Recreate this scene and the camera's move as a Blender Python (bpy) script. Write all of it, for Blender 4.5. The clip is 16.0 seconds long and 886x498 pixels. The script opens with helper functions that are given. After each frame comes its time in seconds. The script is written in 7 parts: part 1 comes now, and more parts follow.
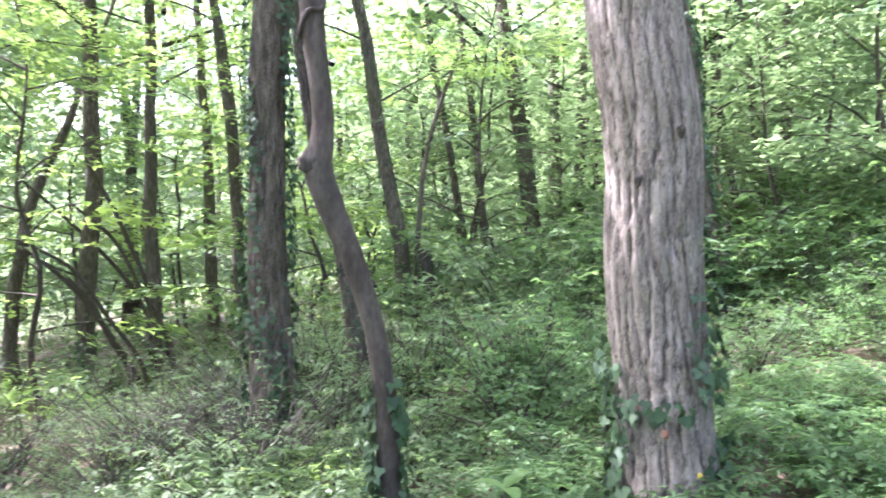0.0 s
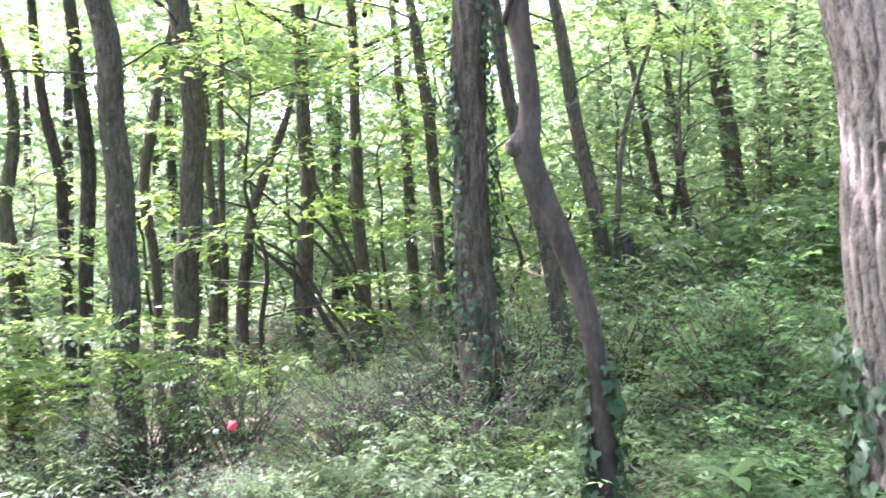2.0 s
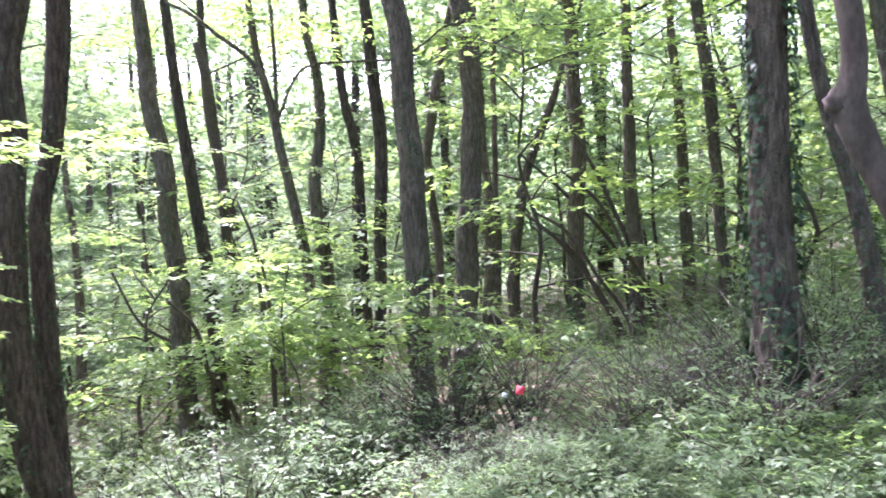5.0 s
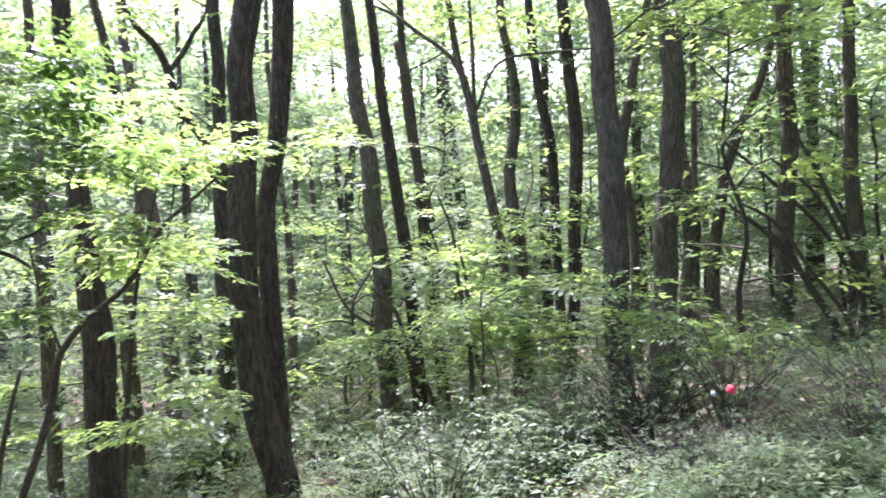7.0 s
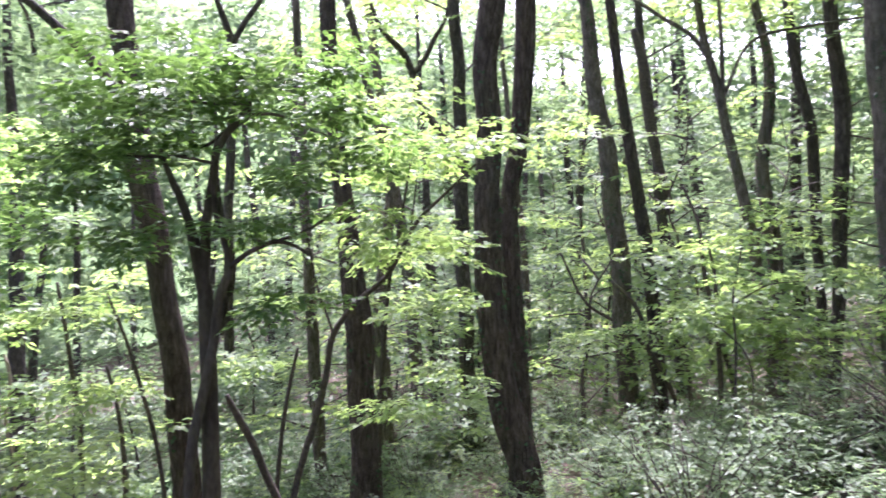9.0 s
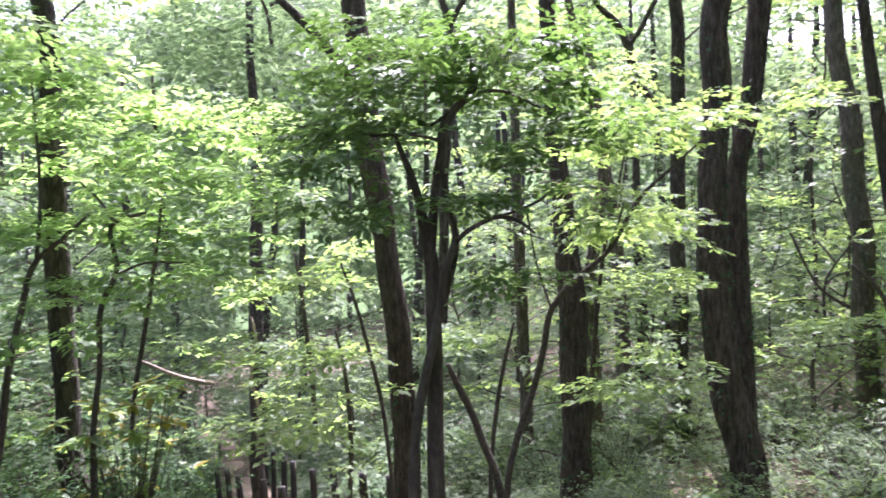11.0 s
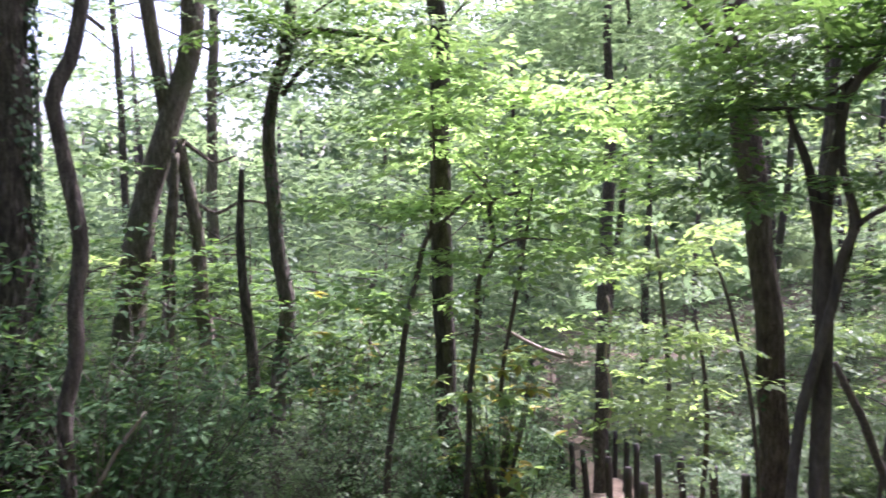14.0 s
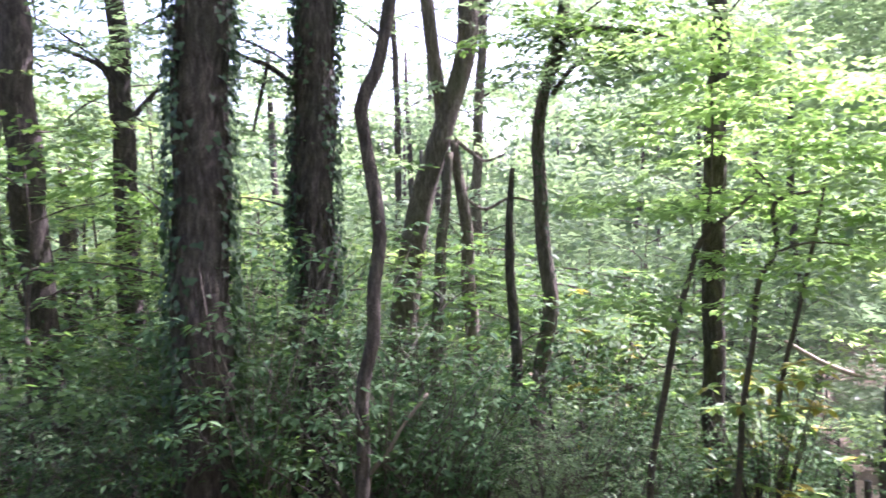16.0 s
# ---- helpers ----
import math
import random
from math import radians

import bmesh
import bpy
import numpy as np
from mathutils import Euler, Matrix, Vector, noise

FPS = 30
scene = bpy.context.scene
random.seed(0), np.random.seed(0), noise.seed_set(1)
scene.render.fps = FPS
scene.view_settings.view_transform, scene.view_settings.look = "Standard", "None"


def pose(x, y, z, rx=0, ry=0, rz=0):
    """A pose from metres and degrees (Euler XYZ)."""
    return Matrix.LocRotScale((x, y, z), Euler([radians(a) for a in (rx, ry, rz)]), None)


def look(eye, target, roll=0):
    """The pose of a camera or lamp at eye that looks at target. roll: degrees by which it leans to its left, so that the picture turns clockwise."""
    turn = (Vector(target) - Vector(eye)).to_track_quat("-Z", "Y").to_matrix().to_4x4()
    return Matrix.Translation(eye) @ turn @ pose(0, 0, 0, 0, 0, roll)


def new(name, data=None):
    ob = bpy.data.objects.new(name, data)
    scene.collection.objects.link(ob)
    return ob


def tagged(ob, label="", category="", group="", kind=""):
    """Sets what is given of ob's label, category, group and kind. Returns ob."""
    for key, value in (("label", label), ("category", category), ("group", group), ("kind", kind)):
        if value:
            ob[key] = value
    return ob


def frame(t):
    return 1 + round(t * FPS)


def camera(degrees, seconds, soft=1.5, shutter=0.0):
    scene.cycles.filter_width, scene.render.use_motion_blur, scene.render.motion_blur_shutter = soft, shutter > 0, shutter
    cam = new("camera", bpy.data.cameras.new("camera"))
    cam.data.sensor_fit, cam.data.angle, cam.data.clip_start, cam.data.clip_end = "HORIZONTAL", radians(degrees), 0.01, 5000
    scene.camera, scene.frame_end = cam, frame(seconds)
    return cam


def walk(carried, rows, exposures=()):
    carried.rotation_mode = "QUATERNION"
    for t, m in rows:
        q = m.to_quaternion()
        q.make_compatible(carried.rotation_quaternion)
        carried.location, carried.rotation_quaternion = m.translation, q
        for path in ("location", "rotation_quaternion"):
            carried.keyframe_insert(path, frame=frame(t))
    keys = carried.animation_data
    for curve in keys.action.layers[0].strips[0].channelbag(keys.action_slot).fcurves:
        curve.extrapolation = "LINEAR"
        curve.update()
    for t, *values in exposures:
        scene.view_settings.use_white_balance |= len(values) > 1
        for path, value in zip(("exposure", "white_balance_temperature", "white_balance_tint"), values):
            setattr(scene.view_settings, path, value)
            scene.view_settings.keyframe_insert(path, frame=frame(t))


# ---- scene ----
cam = camera(61.24, 16.0, soft=1.5, shutter=0.5)
PATH = [
    (0, 0.000, 0.000, 1.500, 2.18, 0.00, 0.00),
    (0.5, -0.023, -0.015, 1.494, 6.18, -0.32, 0.62),
    (1, -0.048, -0.023, 1.489, 8.91, -0.38, 0.89),
    (1.5, -0.075, -0.027, 1.485, 13.03, -0.42, 1.62),
    (2, -0.102, -0.031, 1.482, 16.53, -0.83, 1.54),
    (2.5, -0.129, -0.035, 1.479, 19.84, -1.11, 1.14),
    (3, -0.156, -0.041, 1.477, 22.66, -1.84, 1.45),
    (3.5, -0.182, -0.051, 1.476, 25.79, -1.98, 1.57),
    (3.7, -0.192, -0.055, 1.475, 27.16, -2.18, 1.42),
    (5.8, -0.287, -0.138, 1.470, 41.17, -2.07, 2.41),
    (6, -0.295, -0.149, 1.469, 42.35, -2.12, 2.23),
    (6.5, -0.314, -0.176, 1.468, 46.12, -2.09, 2.16),
    (7, -0.331, -0.206, 1.466, 50.06, -2.32, 2.29),
    (7.5, -0.348, -0.236, 1.464, 53.67, -2.35, 2.65),
    (8, -0.363, -0.267, 1.462, 58.31, -2.44, 3.06),
    (8.5, -0.377, -0.298, 1.460, 62.19, -2.07, 3.10),
    (9, -0.389, -0.329, 1.458, 67.20, -2.01, 2.85),
    (9.2, -0.394, -0.341, 1.457, 68.83, -2.09, 2.69),
    (11.3, -0.424, -0.470, 1.447, 84.53, -3.06, 2.30),
    (11.5, -0.424, -0.482, 1.446, 85.90, -3.15, 2.07),
    (12, -0.424, -0.513, 1.444, 89.51, -3.40, 2.29),
    (12.5, -0.421, -0.544, 1.443, 94.16, -3.38, 2.44),
    (13, -0.414, -0.575, 1.442, 99.25, -3.45, 2.47),
    (13.5, -0.404, -0.606, 1.443, 103.25, -3.43, 2.23),
    (14, -0.389, -0.638, 1.444, 108.06, -3.32, 1.99),
    (14.5, -0.371, -0.668, 1.446, 112.92, -3.21, 1.65),
    (15, -0.347, -0.697, 1.450, 117.69, -3.02, 1.20),
    (15.5, -0.319, -0.722, 1.455, 122.49, -3.07, 1.27),
    (16, -0.287, -0.742, 1.463, 127.03, -3.07, 1.28),
]
EXPOSURES = [(0.0, 3.84, 5600, 31), (3.5, 3.72, 5560, 37), (6.0, 3.16, 5530, 40), (9.0, 2.79, 5520, 40), (12.5, 2.53, 5620, 37), (14.0, 2.46, 5600, 38), (15.3, 2.52, 5590, 40), (16.0, 3.04, 5570, 40)]
walk(cam, [(t, pose(x, y, z, 90 + pitch, roll, yaw)) for t, x, y, z, yaw, pitch, roll in PATH], EXPOSURES)

# ---- light: a high sun ahead of the turning camera, seen through the leaves, and a bright sky ----
SUN_YAW, SUN_UP = 68.0, 57.0
world = bpy.data.worlds.new("sky")
scene.world = world
world.use_nodes = True
wn = world.node_tree.nodes
sky = wn.new("ShaderNodeTexSky")
sky.sky_type = "NISHITA"
sky.sun_disc = False
sky.sun_elevation = radians(SUN_UP)
sky.sun_rotation = radians(-SUN_YAW)
sky.air_density, sky.dust_density = 1.0, 7.0
world.node_tree.links.new(sky.outputs[0], wn["Background"].inputs[0])
wn["Background"].inputs[1].default_value = 0.15
sun = new("sun", bpy.data.lights.new("sun", "SUN"))
sun.data.energy, sun.data.angle, sun.data.color = 3.2, radians(0.53), (1.0, 0.95, 0.86)
sx, sy = -math.sin(radians(SUN_YAW)), math.cos(radians(SUN_YAW))
sun.matrix_world = look((sx * 20, sy * 20, 20 * math.tan(radians(SUN_UP))), (0, 0, 0))
scene.view_settings.exposure = 0.0


# ---- materials ----
def material(name):
    m = bpy.data.materials.new(name)
    m.use_nodes = True
    nt = m.node_tree
    return m, nt, nt.nodes, nt.nodes["Principled BSDF"]


def ramp(nodes, stops):
    r = nodes.new("ShaderNodeValToRGB")
    el = r.color_ramp.elements
    while len(el) < len(stops):
        el.new(0.5)
    for e, (p, c) in zip(el, stops):
        e.position, e.color = p, (*c, 1)
    return r


def noise_tex(nt, scale, detail=4.0, stretch=(1, 1, 1), rough=0.55):
    n = nt.nodes.new("ShaderNodeTexNoise")
    n.inputs["Scale"].default_value, n.inputs["Detail"].default_value = scale, detail
    n.inputs["Roughness"].default_value = rough
    tc = nt.nodes.new("ShaderNodeTexCoord")
    mp = nt.nodes.new("ShaderNodeMapping")
    mp.inputs["Scale"].default_value = stretch
    nt.links.new(tc.outputs["Object"], mp.inputs["Vector"])
    nt.links.new(mp.outputs[0], n.inputs["Vector"])
    return n


def leaf_material(name, dark, mid, light, glow, share=0.5, rough=0.45):
    """A leaf: a waxy face, and light that comes through it, each leaf a little different."""
    m, nt, nodes, bsdf = material(name)
    geo = nodes.new("ShaderNodeNewGeometry")
    r = ramp(nodes, [(0.0, dark), (0.55, mid), (1.0, light)])
    nt.links.new(geo.outputs["Random Per Island"], r.inputs[0])
    n = noise_tex(nt, 0.7, 2.0)
    mix = nodes.new("ShaderNodeMix")
    mix.data_type, mix.blend_type = "RGBA", "MULTIPLY"
    mix.inputs["Factor"].default_value = 0.5
    tint = ramp(nodes, [(0.3, (0.75, 0.85, 0.8)), (0.7, (1.15, 1.1, 0.9))])
    nt.links.new(n.outputs["Fac"], tint.inputs[0])
    nt.links.new(r.outputs[0], mix.inputs["A"])
    nt.links.new(tint.outputs[0], mix.inputs["B"])
    nt.links.new(mix.outputs["Result"], bsdf.inputs["Base Color"])
    bsdf.inputs["Roughness"].default_value = rough
    bsdf.inputs["Specular IOR Level"].default_value = 0.3
    tr = nodes.new("ShaderNodeBsdfTranslucent")
    gr = ramp(nodes, [(0.0, tuple(c * 0.7 for c in glow)), (1.0, glow)])
    nt.links.new(geo.outputs["Random Per Island"], gr.inputs[0])
    nt.links.new(gr.outputs[0], tr.inputs["Color"])
    sh = nodes.new("ShaderNodeMixShader")
    sh.inputs[0].default_value = share
    nt.links.new(bsdf.outputs[0], sh.inputs[1])
    nt.links.new(tr.outputs[0], sh.inputs[2])
    nt.links.new(sh.outputs[0], nodes["Material Output"].inputs["Surface"])
    return m


def bark_material(name, deep, mid, high, moss, scale=1.0, bump=0.6, grooves=False, cracked=1.0):
    m, nt, nodes, bsdf = material(name)
    n1 = noise_tex(nt, 24 * scale, 8.0, (1, 1, 0.26), 0.65)
    n2 = noise_tex(nt, 3.0, 4.0, (1, 1, 0.6))
    n3 = noise_tex(nt, 90 * scale, 3.0, (1, 1, 0.5))
    r = ramp(nodes, [(0.32, deep), (0.5, mid), (0.68, high)])
    nt.links.new(n1.outputs["Fac"], r.inputs[0])
    mask = ramp(nodes, [(0.5, (0, 0, 0)), (0.72, (0.75, 0.75, 0.75))])
    nt.links.new(n2.outputs["Fac"], mask.inputs[0])
    mix = nodes.new("ShaderNodeMix")
    mix.data_type = "RGBA"
    nt.links.new(mask.outputs[0], mix.inputs["Factor"])
    nt.links.new(r.outputs[0], mix.inputs["A"])
    mix.inputs["B"].default_value = (*moss, 1)
    fine = nodes.new("ShaderNodeMix")
    fine.data_type, fine.blend_type = "RGBA", "OVERLAY"
    fine.inputs["Factor"].default_value = 0.5
    nt.links.new(mix.outputs["Result"], fine.inputs["A"])
    nt.links.new(n3.outputs["Fac"], fine.inputs["B"])
    nt.links.new(fine.outputs["Result"], bsdf.inputs["Base Color"])
    bsdf.inputs["Roughness"].default_value = 0.9
    bsdf.inputs["Specular IOR Level"].default_value = 0.2
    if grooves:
        # pointiness darkens the grooves and lifts the ridges: shading put into the bark colour
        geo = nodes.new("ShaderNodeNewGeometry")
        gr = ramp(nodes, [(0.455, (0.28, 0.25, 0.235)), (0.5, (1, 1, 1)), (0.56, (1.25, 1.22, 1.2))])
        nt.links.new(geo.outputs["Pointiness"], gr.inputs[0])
        groove_shade = nodes.new("ShaderNodeMix")
        groove_shade.data_type, groove_shade.blend_type = "RGBA", "MULTIPLY"
        groove_shade.inputs["Factor"].default_value = cracked
        nt.links.new(fine.outputs["Result"], groove_shade.inputs["A"])
        nt.links.new(gr.outputs[0], groove_shade.inputs["B"])
        nt.links.new(groove_shade.outputs["Result"], bsdf.inputs["Base Color"])
    b = nodes.new("ShaderNodeBump")
    b.inputs["Strength"].default_value, b.inputs["Distance"].default_value = bump, 0.02
    nt.links.new(n1.outputs["Fac"], b.inputs["Height"])
    nt.links.new(b.outputs[0], bsdf.inputs["Normal"])
    if grooves:
        # hairline cracks between narrow upright flakes
        vor = nodes.new("ShaderNodeTexVoronoi")
        vor.feature = "DISTANCE_TO_EDGE"
        vor.inputs["Scale"].default_value = 34 * scale
        tc = nodes.new("ShaderNodeTexCoord")
        mp = nodes.new("ShaderNodeMapping")
        mp.inputs["Scale"].default_value = (1, 1, 0.13)
        jit = nodes.new("ShaderNodeMix")
        jit.data_type, jit.blend_type = "RGBA", "LINEAR_LIGHT"
        jit.inputs["Factor"].default_value = 0.02
        nt.links.new(tc.outputs["Object"], mp.inputs["Vector"])
        nt.links.new(mp.outputs[0], jit.inputs["A"])
        nt.links.new(n3.outputs["Color"], jit.inputs["B"])
        nt.links.new(jit.outputs["Result"], vor.inputs["Vector"])
        line = ramp(nodes, [(0.0, (0.42, 0.38, 0.36)), (0.05, (0.85, 0.82, 0.8)), (0.14, (1.06, 1.05, 1.04))])
        nt.links.new(vor.outputs["Distance"], line.inputs[0])
        cut = nodes.new("ShaderNodeMix")
        cut.data_type, cut.blend_type = "RGBA", "MULTIPLY"
        cut.inputs["Factor"].default_value = cracked
        nt.links.new(groove_shade.outputs["Result"], cut.inputs["A"])
        nt.links.new(line.outputs[0], cut.inputs["B"])
        nt.links.new(cut.outputs["Result"], bsdf.inputs["Base Color"])
        b2 = nodes.new("ShaderNodeBump")
        b2.inputs["Strength"].default_value, b2.inputs["Distance"].default_value = 0.6 * cracked, 0.012
        nt.links.new(line.outputs[0], b2.inputs["Height"])
        nt.links.new(b.outputs[0], b2.inputs["Normal"])
        nt.links.new(b2.outputs[0], bsdf.inputs["Normal"])
    return m


def plain_material(name, a, b, scale, rough=0.8, stretch=(1, 1, 1), bump=0.3):
    m, nt, nodes, bsdf = material(name)
    n = noise_tex(nt, scale, 6.0, stretch)
    r = ramp(nodes, [(0.3, a), (0.7, b)])
    nt.links.new(n.outputs["Fac"], r.inputs[0])
    nt.links.new(r.outputs[0], bsdf.inputs["Base Color"])
    bsdf.inputs["Roughness"].default_value = rough
    bp = nodes.new("ShaderNodeBump")
    bp.inputs["Strength"].default_value, bp.inputs["Distance"].default_value = bump, 0.01
    nt.links.new(n.outputs["Fac"], bp.inputs["Height"])
    nt.links.new(bp.outputs[0], bsdf.inputs["Normal"])
    return m


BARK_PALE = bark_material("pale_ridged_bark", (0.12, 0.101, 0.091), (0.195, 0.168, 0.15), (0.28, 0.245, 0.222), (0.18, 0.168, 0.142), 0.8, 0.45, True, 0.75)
BARK_SMOOTH = bark_material("smooth_grey_brown_bark", (0.036, 0.028, 0.025), (0.068, 0.054, 0.048), (0.11, 0.09, 0.08), (0.078, 0.07, 0.06), 0.5, 0.25)
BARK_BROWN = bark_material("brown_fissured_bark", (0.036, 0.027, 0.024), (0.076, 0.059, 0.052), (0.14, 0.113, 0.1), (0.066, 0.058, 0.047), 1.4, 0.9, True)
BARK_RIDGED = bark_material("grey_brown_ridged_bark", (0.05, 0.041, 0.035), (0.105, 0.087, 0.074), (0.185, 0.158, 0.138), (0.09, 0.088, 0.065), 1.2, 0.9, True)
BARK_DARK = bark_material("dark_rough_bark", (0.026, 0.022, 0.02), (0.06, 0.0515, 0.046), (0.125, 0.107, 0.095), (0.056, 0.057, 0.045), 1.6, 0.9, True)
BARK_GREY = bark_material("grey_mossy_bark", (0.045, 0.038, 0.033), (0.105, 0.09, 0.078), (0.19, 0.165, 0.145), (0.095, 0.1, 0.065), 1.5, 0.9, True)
LEAF_FRESH = leaf_material("fresh_green_leaves", (0.06, 0.11, 0.05), (0.09, 0.155, 0.065), (0.13, 0.19, 0.085), (0.43, 0.61, 0.15), 0.52, 0.5)
LEAF_YOUNG = leaf_material("young_maple_leaves", (0.075, 0.13, 0.055), (0.11, 0.18, 0.07), (0.15, 0.215, 0.09), (0.47, 0.70, 0.20), 0.58, 0.5)
LEAF_CANOPY = leaf_material("canopy_leaves", (0.045, 0.085, 0.045), (0.075, 0.125, 0.065), (0.11, 0.165, 0.085), (0.30, 0.43, 0.18), 0.52, 0.55)
# maple leaf kept dark and dull: shade among the layers is in the colour
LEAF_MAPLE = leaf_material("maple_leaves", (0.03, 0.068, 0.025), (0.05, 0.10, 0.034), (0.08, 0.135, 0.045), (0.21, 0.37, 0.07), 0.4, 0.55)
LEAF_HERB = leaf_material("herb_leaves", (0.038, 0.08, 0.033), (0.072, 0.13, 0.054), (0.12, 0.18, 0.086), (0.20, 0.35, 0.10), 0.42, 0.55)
LEAF_SHRUB = leaf_material("shrub_leaves", (0.058, 0.094, 0.05), (0.102, 0.15, 0.078), (0.155, 0.2, 0.12), (0.25, 0.38, 0.13), 0.44, 0.5)
# darkened copy of the shrub leaf, with deep shade put into its colour
LEAF_SHADE = leaf_material("shaded_shrub_leaves", (0.02, 0.05, 0.02), (0.04, 0.084, 0.034), (0.075, 0.125, 0.058), (0.11, 0.22, 0.05), 0.28, 0.85)
LEAF_IVY = leaf_material("ivy_leaves", (0.022, 0.046, 0.025), (0.044, 0.082, 0.044), (0.075, 0.118, 0.068), (0.07, 0.14, 0.04), 0.2, 0.55)
LEAF_GOLD = leaf_material("yellowing_leaves", (0.10, 0.12, 0.02), (0.20, 0.18, 0.03), (0.30, 0.22, 0.04), (0.50, 0.45, 0.06), 0.45)
LITTER = plain_material("leaf_litter_soil", (0.045, 0.035, 0.022), (0.14, 0.10, 0.065), 14.0, 0.95, bump=0.8)
DIRT = plain_material("trodden_path_soil", (0.20, 0.14, 0.10), (0.33, 0.25, 0.19), 9.0, 0.95)
POST_WOOD = plain_material("weathered_post_wood", (0.014, 0.011, 0.01), (0.038, 0.03, 0.025), 22.0, 0.85, (1, 1, 0.15))
TWIG = plain_material("twig_bark", (0.03, 0.022, 0.018), (0.085, 0.065, 0.05), 40.0, 0.85)
DEAD = plain_material("dead_pale_wood", (0.13, 0.10, 0.08), (0.26, 0.21, 0.17), 25.0, 0.85, (1, 1, 0.3))


# ---- shapes ----
def ground_z(x, y):
    """The slope: it rises to +x, falls to -x, and drops to the fenced path."""
    x, y = np.asarray(x, float), np.asarray(y, float)
    s = np.minimum(np.maximum(0, -x - 4), 8)
    z = 0.15 * x + 0.03 * np.maximum(x, 0) + 0.035 * y - 0.24 * s / (1 + np.exp(-(2.5 - y) / 1.5))
    return z + 0.05 * np.sin(1.3 * x + 0.7 * y) * np.sin(0.9 * y - 0.5 * x)


def mesh_from(name, verts, faces, mat, smooth=True):
    """A mesh from arrays: verts (n, 3), faces (m, k), all of one kind."""
    verts, faces = np.asarray(verts, np.float32), np.asarray(faces, np.int32)
    me = bpy.data.meshes.new(name)
    k = faces.shape[1]
    me.vertices.add(len(verts))
    me.vertices.foreach_set("co", verts.ravel())
    me.loops.add(faces.size)
    me.loops.foreach_set("vertex_index", faces.ravel())
    me.polygons.add(len(faces))
    me.polygons.foreach_set("loop_start", np.arange(0, faces.size, k, dtype=np.int32))
    if smooth:
        me.polygons.foreach_set("use_smooth", np.ones(len(faces), bool))
    me.materials.append(mat)
    me.update()
    me.validate()
    return me


def part(name, me, parent, label="", kind=""):
    ob = new(name, me)
    ob.parent = parent
    if label or kind:
        tagged(ob, label, kind=kind)
    return ob


def curve_points(ctrl, n, crowd=1.0):
    """A smooth line through control points (x, y, z, r)."""
    c = np.asarray(ctrl, float)
    d = np.r_[0, np.cumsum(np.linalg.norm(np.diff(c[:, :3], axis=0), axis=1) + 1e-6)]
    u = d[-1] * np.linspace(0, 1, n) ** crowd
    m = np.gradient(c, d, axis=0) if len(c) > 2 else np.repeat((c[1:] - c[:1]) / d[-1], 2, axis=0)
    i = np.clip(np.searchsorted(d, u, "right") - 1, 0, len(c) - 2)
    h = (d[i + 1] - d[i])[:, None]
    s = ((u - d[i])[:, None]) / h
    p = (2 * s**3 - 3 * s**2 + 1) * c[i] + (s**3 - 2 * s**2 + s) * h * m[i] + (-2 * s**3 + 3 * s**2) * c[i + 1] + (s**3 - s**2) * h * m[i + 1]
    p[:, 3] = np.maximum(p[:, 3], 0.001)
    return p


def bark_cells(th, h, radius, across, rng, tall=15.0, crack=0.17):
    """Long flat bark plates parted by narrow cracks: 1 on a plate, 0 in a crack."""
    cw = 1.0 / across
    ch = tall * 2 * math.pi * radius * cw
    u = th / (2 * math.pi) + 0 * h
    for k in range(7):
        f = rng.integers(1, 6)
        u = u + cw * rng.uniform(0.08, 0.16) * np.sin(h * rng.uniform(1, 9) + f * th + rng.uniform(0, 6)) + cw * 0.05 * np.sin(h * rng.uniform(30, 80) + rng.integers(2, 30) * th)
    v = h / ch + 0 * th
    v = v + 0.25 * np.sin(th * 5 + 1.0)
    rows = int(np.ceil(v.max())) + 3
    jx, jy = rng.uniform(0.1, 0.9, (across, rows)), rng.uniform(0.1, 0.9, (across, rows))
    gu, gv = u / cw, v + 1
    ci, cj = np.floor(gu).astype(int), np.floor(gv).astype(int)
    one, two = np.full(gu.shape, 9.0), np.full(gu.shape, 9.0)
    for a in (-2, -1, 0, 1, 2):
        for c in (-1, 0, 1):
            ii, jj = ci + a, np.clip(cj + c, 0, rows - 1)
            d = np.hypot(ii + jx[ii % across, jj] - gu, (cj + c + jy[ii % across, jj] - gv) * 1.3)
            two = np.minimum(two, np.maximum(one, d))
            one = np.minimum(one, d)
    return np.clip((two - one) / crack, 0, 1) ** 0.8


